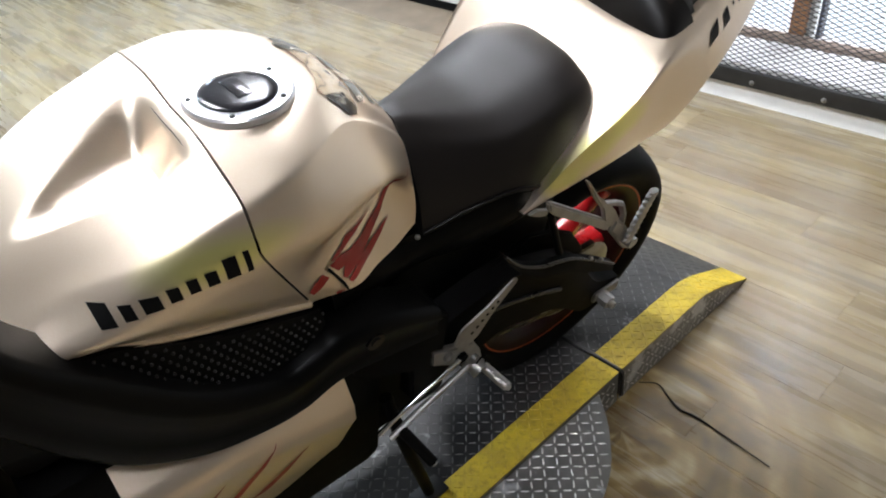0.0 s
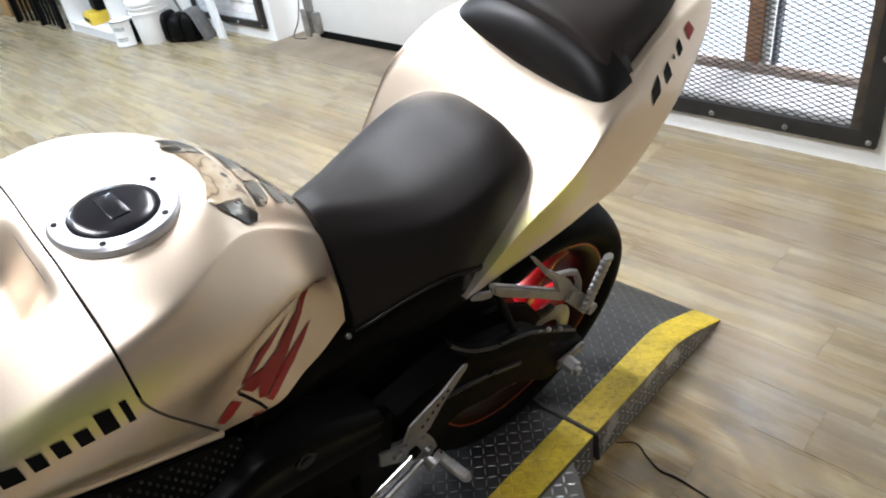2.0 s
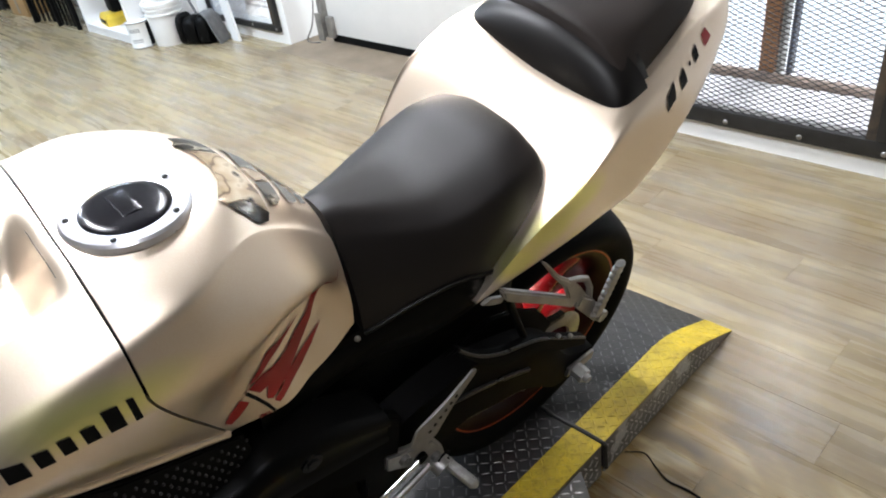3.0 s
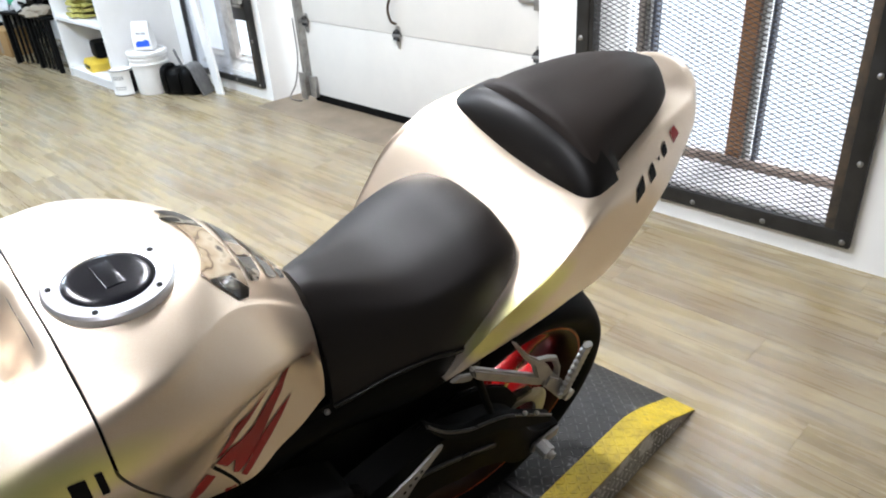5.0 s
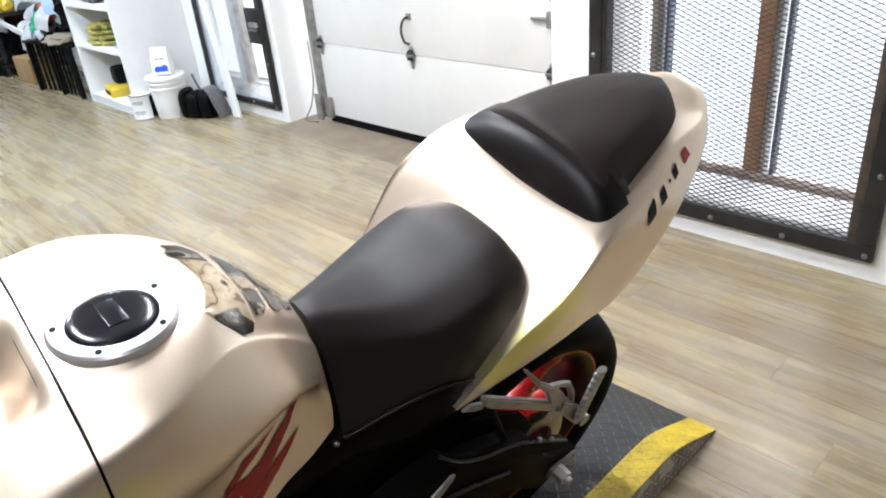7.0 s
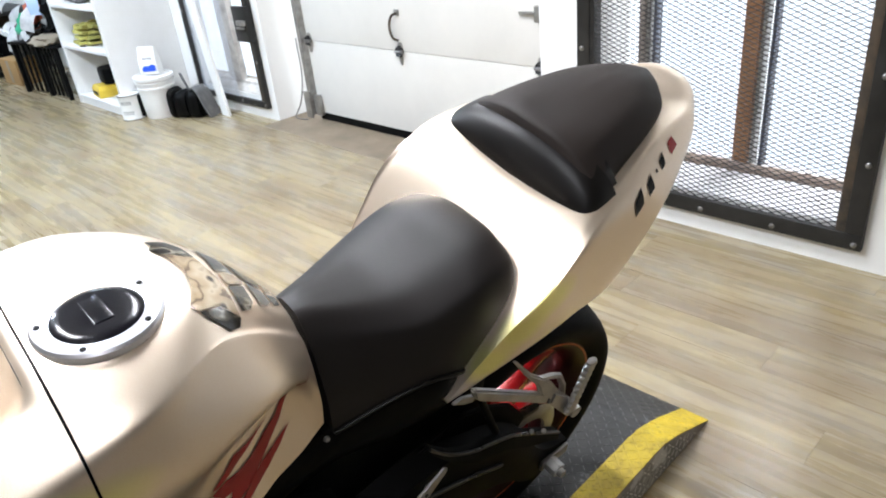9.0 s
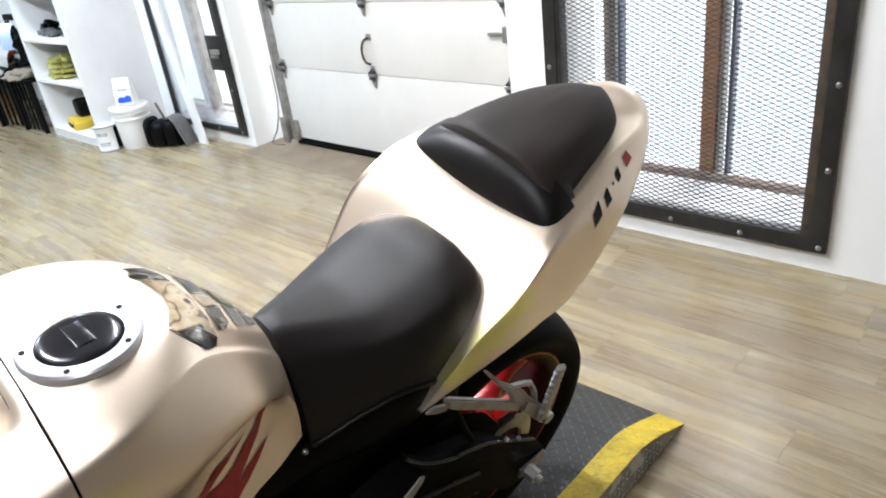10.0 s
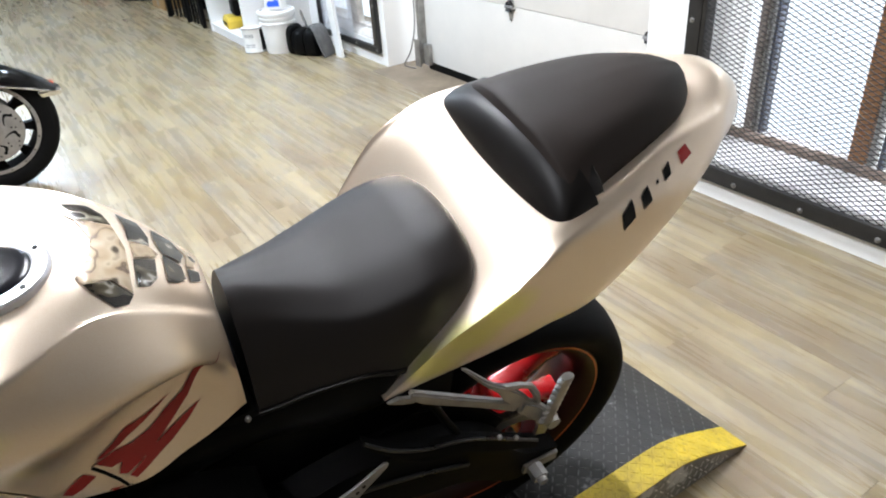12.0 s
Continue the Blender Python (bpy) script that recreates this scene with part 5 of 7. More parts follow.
# swingarm, chain guard, axle, chain
for s in (1, -1):
    rings = []
    for u, w, h in spline([(0.79, 0.500, 0.055), (0.90, 0.530, 0.055), (0.985, 0.540, 0.045), (1.06, 0.518, 0.044), (1.118, 0.492, 0.042), (1.18, 0.440, 0.040), (1.25, 0.350, 0.034), (1.335, 0.318, 0.022)], 4):
        v0, v1 = s * (0.11 if u < 1.0 else 0.122), s * 0.152
        # drawn deep so the black leg hides the lower rim
        deep = h * float(np.interp(u, [0.9, 1.05, 1.2, 1.33], [2.6, 3.0, 2.8, 1.2]))
        rings.append([(v0, u, w - deep), (v1, u, w - deep * 0.9), (v1, u, w + h * 0.8), (v0, u, w + h)])
    arm = part("swingarm", skin(bmesh.new(), rings), M["frame_black"], bike, "black swingarm leg", 30)
    part("rib", pipe(bmesh.new(), [(s * 0.154, 0.905, 0.530), (s * 0.154, 0.985, 0.508), (s * 0.154, 1.06, 0.478), (s * 0.154, 1.125, 0.446)], 0.0045, 8, 4), M["guard"], arm, "satin edge rib")
    part("brace", extruded([(0.95, 0.585), (1.04, 0.612), (1.10, 0.590), (1.16, 0.548), (1.215, 0.470), (1.19, 0.430), (0.95, 0.50)], 0.008, lambda a, b, t, s=s: Vector((s * (0.112 + t), a, b)), 0.003), M["frame_black"], arm, "black swingarm brace")
    bm = box(0.153 if s > 0 else -0.161, 0.161 if s > 0 else -0.153, 1.255, 1.330, 0.308, 0.336, 0.003)
    part("chain_adjuster", bm, M["steel"], arm, "steel chain adjuster")
bm = bmesh.new()
rod(bm, (-0.178, 1.276, 0.322), (0.196, 1.276, 0.322), 0.009, seg=14)
rod(bm, (0.161, 1.276, 0.322), (0.186, 1.276, 0.322), 0.016, seg=6)
part("axle", bm, M["alu"], bike, "axle with a bright nut")
GUARD = [(0.935, 0.640), (0.955, 0.616), (0.985, 0.587), (1.03, 0.559), (1.07, 0.545), (1.115, 0.526), (1.17, 0.488), (1.25, 0.429)]
rings = []
for u, w in spline(GUARD, 5):
    deep = float(np.interp(u, [0.935, 0.97, 1.04, 1.16, 1.25], [0.004, 0.012, 0.028, 0.032, 0.016]))
    rings.append([flank(1, v, u, w + d) for v, d in ((0.126, 0.003), (0.136, 0.003), (0.141, -0.003), (0.142, -deep), (0.139, -deep), (0.138, -0.004), (0.134, -0.001), (0.126, -0.001))])
guard = part("chain_guard", skin(bmesh.new(), rings), M["frame_black"], bike, "curved black chain guard", 40)
part("guard_edge", pipe(bmesh.new(), [flank(1, 0.1395, u, w + 0.001) for u, w in GUARD], 0.0028, 8, 5), M["guard"], guard, "rounded satin edge")
for u, w in ((1.165, 0.503), (1.200, 0.478)):
    bm = bmesh.new()
    bmesh.ops.create_uvsphere(bm, u_segments=10, v_segments=6, radius=0.0045, matrix=Matrix.Translation(flank(1, 0.141, u, w - 0.004)))
    part("guard_bolt", bm, M["alu"], guard, "bright bolt head")
bm = bmesh.new()
for sgn in (1, -1):
    n = 34
    for k in range(n):
        t = (k + 0.5) / n
        u, w = 0.83 + 0.46 * t, 0.40 + (0.315 - 0.40) * t + sgn * (0.036 + (0.10 - 0.036) * t)
        cuboid(bm, 0.086, 0.098, u - 0.006, u + 0.006, w - 0.0055, w + 0.0055)
tagged(part("chain", bm, M["chain"], bike, "oily steel drive chain", smooth=0), kind="stuff")

# passenger peg hanger
def bar(points, r, name, material, parent, label="", seg=8):
    return part(name, pipe(bmesh.new(), points, r, seg), M[material], parent, label, 50)


for s in (1, -1):
    side = lambda a, b, t, s=s: Vector((s * (0.160 + t), a, b))
    hanger = part("passenger_peg_hanger", extruded([(0.994, 0.752), (1.001, 0.752), (1.112, 0.664), (1.165, 0.622), (1.191, 0.597), (1.180, 0.585), (1.110, 0.643), (1.015, 0.717), (1.001, 0.733)], 0.012, side, 0.003), M["alu"], bike, "cast aluminium passenger peg hanger")
    part("hanger_strut", extruded([(1.068, 0.763), (1.079, 0.755), (1.122, 0.699), (1.156, 0.667), (1.186, 0.634), (1.214, 0.592), (1.200, 0.578), (1.180, 0.600), (1.160, 0.622), (1.142, 0.660), (1.107, 0.705)], 0.010, lambda a, b, t, s=s: Vector((s * (0.164 + t), a, b)), 0.003), M["alu"], hanger)
    part("hanger_lug", extruded([(1.192, 0.612), (1.227, 0.580), (1.262, 0.535), (1.280, 0.513), (1.283, 0.490), (1.264, 0.488), (1.222, 0.540), (1.184, 0.586)], 0.018, side, 0.004), M["alu"], hanger)
    part("hanger_loop", pipe(bmesh.new(), [(s * 0.168, 1.148, 0.668), (s * 0.168, 1.180, 0.653), (s * 0.168, 1.202, 0.638), (s * 0.168, 1.221, 0.604), (s * 0.168, 1.228, 0.575)], 0.0058, 6, smooth=False), M["alu"], hanger)
    part("hanger_tab", extruded([(0.968, 0.735), (0.984, 0.738), (1.014, 0.722), (1.008, 0.712), (0.990, 0.720)], 0.006, lambda a, b, t, s=s: Vector((s * (0.155 + t), a, b)), 0.001), M["alu"], hanger)
    bm = bmesh.new()
    rod(bm, (s * 0.160, 1.258, 0.522), (s * 0.190, 1.258, 0.522), 0.012, seg=14)
    part("peg_pivot", bm, M["alu"], hanger)
    a, b = Vector((s * 0.184, 1.241, 0.535)), Vector((s * 0.192, 1.248, 0.664))
    rings = []
    for k in range(37):
        t = k / 36
        p, r = a.lerp(b, t), 0.0075 + (0.0035 if k % 4 in (1, 2) else 0.0)
        rings.append([p + Vector((0.0065 * math.cos(q), r * math.sin(q) * 1.45, 0)) for q in np.linspace(0, 2 * math.pi, 9)[:-1]])
    part("passenger_peg", skin(bmesh.new(), rings), M["alu"], hanger, "folded-up ribbed aluminium peg", 25)
    bar([(s * 0.150, 1.036, 0.690), (s * 0.150, 1.072, 0.607), (s * 0.150, 1.105, 0.535)], 0.0065, "stay", "frame_black", hanger, "black stay rod")

# rider peg, heel guard, shift lever and rod
for s in (1, -1):
    casting = part("footrest_hanger", extruded([(0.80, 0.512), (0.850, 0.484), (0.890, 0.470), (0.910, 0.430), (0.920, 0.384), (0.900, 0.380), (0.868, 0.418), (0.815, 0.462), (0.80, 0.472)], 0.014, lambda a, b, t, s=s: flank(s, 0.128 + t, a, b), 0.004), M["alu"], bike, "cast aluminium footrest hanger")
    heel = extruded([(0.843, 0.494), (0.865, 0.468), (0.895, 0.484), (0.926, 0.526), (0.967, 0.566), (0.970, 0.574), (0.962, 0.579), (0.913, 0.549), (0.856, 0.525)], 0.004, lambda a, b, t, s=s: flank(s, 0.140 + t, a, b), 0.001)
    hg = part("heel_guard", heel, M["alu"], casting, "drilled aluminium heel guard")
    bm = bmesh.new()
    for k in range(6):
        p = (0.880 + 0.010 * k, 0.503 + 0.0085 * k)
        rod(bm, flank(s, 0.1435, *p), flank(s, 0.1448, *p), 0.0032, seg=8)
    part("guard_holes", bm, M["black_plastic"], hg)
    a, b = flank(s, 0.135, 0.908, 0.395), flank(s, 0.204, 0.929, 0.374)
    d = (b - a).normalized()
    e1 = d.orthogonal().normalized()
    e2 = d.cross(e1)
    rings = []
    for k in range(49):
        r = (0.0100 if k % 4 in (1, 2) else 0.0094) if k < 44 else 0.009 - (k - 44) * 0.0013
        rings.append([a.lerp(b, k / 48) + (e1 * math.cos(q) + e2 * math.sin(q)) * r for q in np.linspace(0, 2 * math.pi, 13)[:-1]])
    bm = skin(bmesh.new(), rings)
    part("rider_peg", bm, M["alu"], casting, "knurled aluminium rider peg", 25)
    bm = bmesh.new()
    rod(bm, flank(s, 0.128, 0.893, 0.405), flank(s, 0.158, 0.898, 0.398), 0.016, seg=12)
    part("peg_mount", bm, M["alu"], casting)
    for n, (u, w, r) in enumerate(((0.832, 0.478, 0.009), (0.862, 0.452, 0.011), (0.892, 0.425, 0.009))):
        bm = bmesh.new()
        rod(bm, flank(s, 0.140, u, w), flank(s, 0.149, u, w), r, seg=14)
        rod(bm, flank(s, 0.149, u, w), flank(s, 0.1505, u, w), r * 0.55, seg=6)
        part("casting_bolt", bm, M["steel" if n != 1 else "frame_black"], casting, "" if n != 1 else "black pivot bolt")
    bm = bmesh.new()
    for k in range(9):
        q = k / 8 * 4.4 + 0.6
        rod(bm, flank(s, 0.150, 0.906 + 0.013 * math.cos(q), 0.412 + 0.013 * math.sin(q)), flank(s, 0.150, 0.906 + 0.013 * math.cos(q + 0.55), 0.412 + 0.013 * math.sin(q + 0.55)), 0.002, seg=6)
    part("peg_spring", bm, M["frame_black"], casting, "dark return spring")
lever = part("shift_lever", pipe(bmesh.new(), [flank(1, 0.150, 0.875, 0.425), flank(1, 0.152, 0.79, 0.398), flank(1, 0.154, 0.71, 0.365)], 0.006, 8), M["steel"], bike, "steel shift lever")
bm = rod(bmesh.new(), flank(1, 0.165, 0.728, 0.385), flank(1, 0.215, 0.752, 0.335), 0.0095, seg=12)
part("shift_peg", bm, M["rubber"], lever, "black rubber shift peg")
bm = bmesh.new()
rod(bm, flank(1, 0.212, 0.751, 0.338), flank(1, 0.218, 0.754, 0.332), 0.006, seg=10)
part("peg_end", bm, M["alu"], lever)
bar([flank(1, 0.148, 0.855, 0.455), flank(1, 0.148, 0.77, 0.425), flank(1, 0.150, 0.69, 0.392)], 0.0045, "shift_rod", "chrome", bike, "thin bright shift rod")
# side stand
INV = BIKE.inverted()
foot = INV @ Vector((-0.085, 0.79, TOP + 0.012))
stand = bar([flank(1, 0.105, 0.735, 0.40), flank(1, 0.14, 0.752, 0.28), tuple(foot)], 0.012, "side_stand", "frame_black", bike, "black side stand")
bm = box(-0.022, 0.022, -0.035, 0.035, -0.010, 0.0, 0.003, Matrix.Translation(foot) @ INV.to_3x3().to_4x4())
part("stand_foot", bm, M["black_iron"], stand)

# front end: fork, wheel, fairing nose
bm = bmesh.new()
for s in (1, -1):
    rod(bm, (s * 0.10, 0.17, 0.90), (s * 0.10, -0.09, 0.32), 0.026, seg=16)
part("fork", bm, M["frame_black"], bike, "black fork legs")
W1 = Matrix.Translation((0, -0.10, 0.30)) @ pose(0, 0, 0, 0, 90, 0)
fprof = [(0.215, -0.05), (0.24, -0.06), (0.27, -0.058), (0.292, -0.035), (0.30, 0.0), (0.292, 0.035), (0.27, 0.058), (0.24, 0.06), (0.215, 0.05)]
part("front_tyre", lathe(bmesh.new(), fprof + [(0.2, 0.045), (0.2, -0.045)], 56, W1, True), M["rubber"], bike, "black sport tyre", 50)
frim = part("front_rim", lathe(bmesh.new(), [(0.218, -0.052), (0.19, -0.03), (0.185, 0.0), (0.19, 0.03), (0.218, 0.052), (0.18, 0.03), (0.175, 0.0), (0.18, -0.03)], 56, W1, True), M["rim_red"], bike, "red painted wheel rim", 50)
bm = lathe(bmesh.new(), [(0.0, -0.06), (0.03, -0.06), (0.04, 0.0), (0.03, 0.06), (0.0, 0.06)], 20, W1)
for k in range(6):
    q = W1 @ pose(0, 0, 0, 0, 0, 60 * k)
    skin(bm, [[q @ Vector((r, y * 0.013, z * 0.02)) for y, z in ((-1, -1), (1, -1), (1, 1), (-1, 1))] for r in (0.03, 0.186)])
part("front_spokes", bm, M["rim_red"], frim, "red wheel spokes", 40)


# ---- along the wall: shelf unit, buckets, boards ----
def shelf_unit():
    x0, x1, y0, y1, h = -5.84, -4.89, 2.44, WALL_Y - 0.002, 1.95
    ob = thing("shelf_unit", "tall open white shelf unit holding cloths and tools", "shelf")
    for a in (x0, x1 - 0.035):
        part("side_panel", box(a, a + 0.035, y0, y1, 0.0, h, 0.003), M["white_paint"], ob)
    part("back_panel", box(x0 + 0.035, x1 - 0.035, y1 - 0.012, y1, 0.0, h), M["white_paint"], ob)
    part("kickboard", box(x0 + 0.035, x1 - 0.035, y0 + 0.012, y0 + 0.03, 0.0, 0.05), M["white_paint"], ob)
    for z in (0.05, 0.46, 0.78, 1.15, 1.52, 1.9):
        part("shelf_board", box(x0 + 0.035, x1 - 0.035, y0 + 0.004, y1 - 0.012, z, z + 0.025, 0.002), M["white_paint"], ob)
    return ob


shelf_unit()


def folded_cloth(x, y, z, w, d, h, material, label, seed):
    """One cloth folded flat: a soft slab with waves and a rolled near edge."""
    bm = bmesh.new()
    bmesh.ops.create_cube(bm, size=1.0)
    bmesh.ops.bevel(bm, geom=bm.edges[:], offset=0.25, segments=2, affect="EDGES")
    bmesh.ops.subdivide_edges(bm, edges=bm.edges[:], cuts=3, use_grid_fill=True)
    q = pose(x, y, z, 0, 0, random.Random(seed).uniform(-14, 14))
    for v in bm.verts:
        n = noise.noise(Vector((v.co.x * 2.5, v.co.y * 2.5, seed * 7.3))) + 0.5 * noise.noise(Vector((v.co.x * 6, v.co.y * 6, seed * 3.1)))
        c = Vector((v.co.x * w * (1 + 0.10 * n), v.co.y * d * (1 + 0.12 * n), (v.co.z + 0.5) * h + max(0.0, v.co.z + 0.5) * 0.022 * n))
        v.co = q @ c
    return tagged(part("folded_cloth", bm, M[material], None, smooth=50), label, "cloth")


for k in range(4):
    folded_cloth(-5.54 + 0.012 * k, 2.58, 0.486 + 0.040 * k, 0.36 - 0.03 * k, 0.22 - 0.015 * k, 0.046, "cloth_olive", "olive yellow cloth folded in a pile on a shelf", 3 + k)
for k, (dx, dy, dz) in enumerate(((-0.08, 0, 0), (0.03, 0.01, 0), (0.09, -0.02, 0.0), (-0.02, 0.02, 0.05))):
    folded_cloth(-5.55 + dx, 2.58 + dy, 0.806 + dz, 0.13, 0.12, 0.06, "black_plastic" if k % 2 else "cloth_grey", "dark work glove lying on a shelf", 9 + k)


def yellow_case(x, y, z):
    ob = thing("tool_case", "yellow and black plastic tool case on the lowest shelf", "case", pose(x, y, z, 0, 0, -8))
    rings = [[(sx * w, sy * 0.10 + o, h) for sx, sy in ((-1, -1), (1, -1), (1, 1), (-1, 1))] for w, h, o in ((0.112, 0.0, 0), (0.116, 0.012, 0), (0.114, 0.06, 0), (0.100, 0.078, 0.01), (0.085, 0.09, 0.015))]
    part("case_base", skin(bmesh.new(), rings), M["yellow_plastic"], ob, "yellow plastic base")
    part("case_lid", box(-0.090, 0.090, -0.03, 0.13, 0.091, 0.225, 0.03), M["black_plastic"], ob, "black plastic top")
    part("latch_panel", box(-0.075, 0.075, -0.108, -0.1015, 0.025, 0.05, 0.003), M["black_plastic"], ob, "black panel")
    return ob


yellow_case(-5.50, 2.58, 0.075)


def paint_can(x, y, turn):
    ob = thing("paint_can", "small white paint can with dark print on the floor", "can", pose(x, y, 0.0, 0, 0, turn))
    part("can_body", lathe(bmesh.new(), [(0, 0.002), (0.080, 0.002), (0.084, 0.0), (0.0845, 0.006), (0.083, 0.009), (0.083, 0.178), (0.0845, 0.181), (0.0845, 0.186), (0.080, 0.187), (0.079, 0.181), (0, 0.181)], 36), M["bucket"], ob)
    for z, n, hgt in ((0.118, 5, 0.028), (0.06, 8, 0.009), (0.045, 7, 0.008)):
        for k in range(n):
            a = radians(-72 + (58 / n) * k)
            q = pose(0, 0, 0, 0, 0, math.degrees(a))
            part("print_bar", box(0.0832, 0.0838, -0.005, 0.005, z, z + hgt, 0, q), M["can_grey"], ob, "dark print bar")
    rings = [[(r * math.cos(a), r * math.sin(a), z) for r, z in ((0.0834, 0.012), (0.0840, 0.012), (0.0840, 0.174), (0.0834, 0.174))] for a in np.linspace(radians(18), radians(62), 12)]
    part("label", skin(bmesh.new(), rings), M["black_decal"], ob, "black part of the label")
    for z in (0.003, 0.184):
        part("rim_band", lathe(bmesh.new(), [(0.0835, z - 0.004), (0.0862, z - 0.004), (0.0862, z + 0.004), (0.0835, z + 0.004)], 36, None, True), M["steel"], ob, "dark steel rim")
    return ob


paint_can(-4.835, 2.475, 0)


def bucket(x, y):
    ob = thing("bucket", "white plastic bucket with a lid on the floor", "bucket", Matrix.Translation((x, y, 0)))
    prof = [(0, 0.004), (0.110, 0.004), (0.113, 0.0), (0.116, 0.008), (0.128, 0.215), (0.139, 0.217), (0.139, 0.230), (0.1295, 0.233), (0.131, 0.255), (0.141, 0.257), (0.141, 0.268), (0.132, 0.271), (0.133, 0.29), (0, 0.29)]
    part("bucket_body", lathe(bmesh.new(), prof, 40), M["bucket"], ob)
    lid = [(0, 0.302), (0.118, 0.302), (0.122, 0.312), (0.140, 0.312), (0.145, 0.305), (0.145, 0.286), (0.1335, 0.286), (0.1335, 0.29), (0, 0.2905)]
    part("lid", lathe(bmesh.new(), lid, 40), M["bucket"], ob, "white ribbed lid")
    return ob


bucket(-4.685, 2.635)


def packet(x, y, z):
    ob = thing("packet", "white packet with a blue print on the bucket lid", "packet", pose(x, y, z, 0, 0, 35))
    rings = [[(sx * wd, sy * dp, h) for sx, sy in ((-1, -1), (1, -1), (1, 1), (-1, 1))] for h, wd, dp in ((0.0, 0.070, 0.035), (0.02, 0.073, 0.038), (0.10, 0.070, 0.034), (0.165, 0.066, 0.018), (0.195, 0.066, 0.004))]
    body = part("packet_body", skin(bmesh.new(), rings), M["bucket"], ob, smooth=30)
    out = [(-0.045, 0.02), (0.06, 0.025), (0.058, 0.065), (0.03, 0.072), (0.01, 0.06), (-0.03, 0.062), (-0.048, 0.045)]
    part("print", extruded(out, 0.003, lambda a, b, t: Vector((a, -0.0385 - t + 0.02 * max(0, b - 0.02) / 0.08 * 0.2, b))), M["blue"], ob, "blue print")
    for a, wd in ((-0.03, 0.012), (-0.012, 0.012), (0.01, 0.014), (0.03, 0.012)):
        part("print_bar", box(a, a + wd, -0.036, -0.0335, 0.108, 0.122), M["can_grey"], ob, "dark print bar")
    return ob


packet(-4.70, 2.645, 0.314)


def tool_bag(x, y):
    ob = thing("tool_bag", "black rounded tool bag with grey flap on the floor", "bag", pose(x, y, 0, 0, 0, 28) @ Matrix.Diagonal((0.72, 0.9, 0.97, 1)))

    def lobe(x0, x1, d, h, tilt=0.0):
        rings = []
        for t in np.linspace(0, 1, 9):
            k = math.sin(math.pi * (0.12 + 0.76 * t)) ** 0.22
            rings.append([(x0 + (x1 - x0) * t + tilt * h * k * max(0, math.sin(a)), d * k * math.copysign(abs(math.cos(a)) ** 0.6, math.cos(a)),
                           h / 2 + h / 2 * k * math.copysign(abs(math.sin(a)) ** 0.6, math.sin(a)) - h / 2 * (1 - k) * (math.sin(a) < 0)) for a in np.linspace(0, 2 * math.pi, 21)[:-1]])
        return skin(bmesh.new(), rings)

    part("bag_half", lobe(-0.155, -0.015, 0.11, 0.205), M["black_plastic"], ob, smooth=50)
    part("bag_half", lobe(-0.005, 0.125, 0.105, 0.215), M["black_plastic"], ob, smooth=50)
    part("side_pocket", lobe(-0.235, -0.160, 0.10, 0.225), M["black_plastic"], ob, smooth=50)
    part("flap", skin(bmesh.new(), [[(px - 0.006, yy, pz), (px + 0.006, yy, pz + 0.004), (px + 0.006, -yy * 0.8, pz + 0.004), (px - 0.006, -yy * 0.8, pz)] for px, pz, yy in ((0.03, 0.222, -0.07), (0.10, 0.226, -0.08), (0.15, 0.19, -0.09), (0.20, 0.09, -0.095), (0.235, 0.0, -0.08))]), M["cloth_grey"], ob, "grey flap hanging down", smooth=50)
    part("handle", pipe(bmesh.new(), [(-0.02, 0.0, 0.21), (-0.05, 0.0, 0.27), (-0.085, 0.01, 0.325)], 0.011, 8), M["cloth_grey"], ob, "grey handle sticking up")
    return ob


tool_bag(-4.40, 2.76)

bd = thing("leaning_board", "white board leaning against the window frame", "board")
skin_rings = [[(xc - 0.048, y - 0.02, z), (xc + 0.048, y - 0.02, z), (xc + 0.048, y, z), (xc - 0.048, y, z)] for xc, y, z in ((-4.165, 2.89, 0.001), (-4.375, 2.925, 0.82), (-4.60, 2.963, 1.9))]
part("board", skin(bmesh.new(), skin_rings), M["bucket"], bd, smooth=0)

lb = thing("lock_box", "dark iron lock box with a handle on the window frame", "lock")
part("lock_case", box(-3.875, -3.715, 2.935, 2.968, 0.545, 0.775, 0.004), M["black_iron"], lb)
part("lock_handle", box(-3.80, -3.72, 2.905, 2.934, 0.655, 0.69, 0.006), M["galv"], lb, "small steel handle")
part("lock_handle", box(-3.83, -3.74, 2.918, 2.934, 0.63, 0.645, 0.004), M["galv"], lb, "small steel bar")


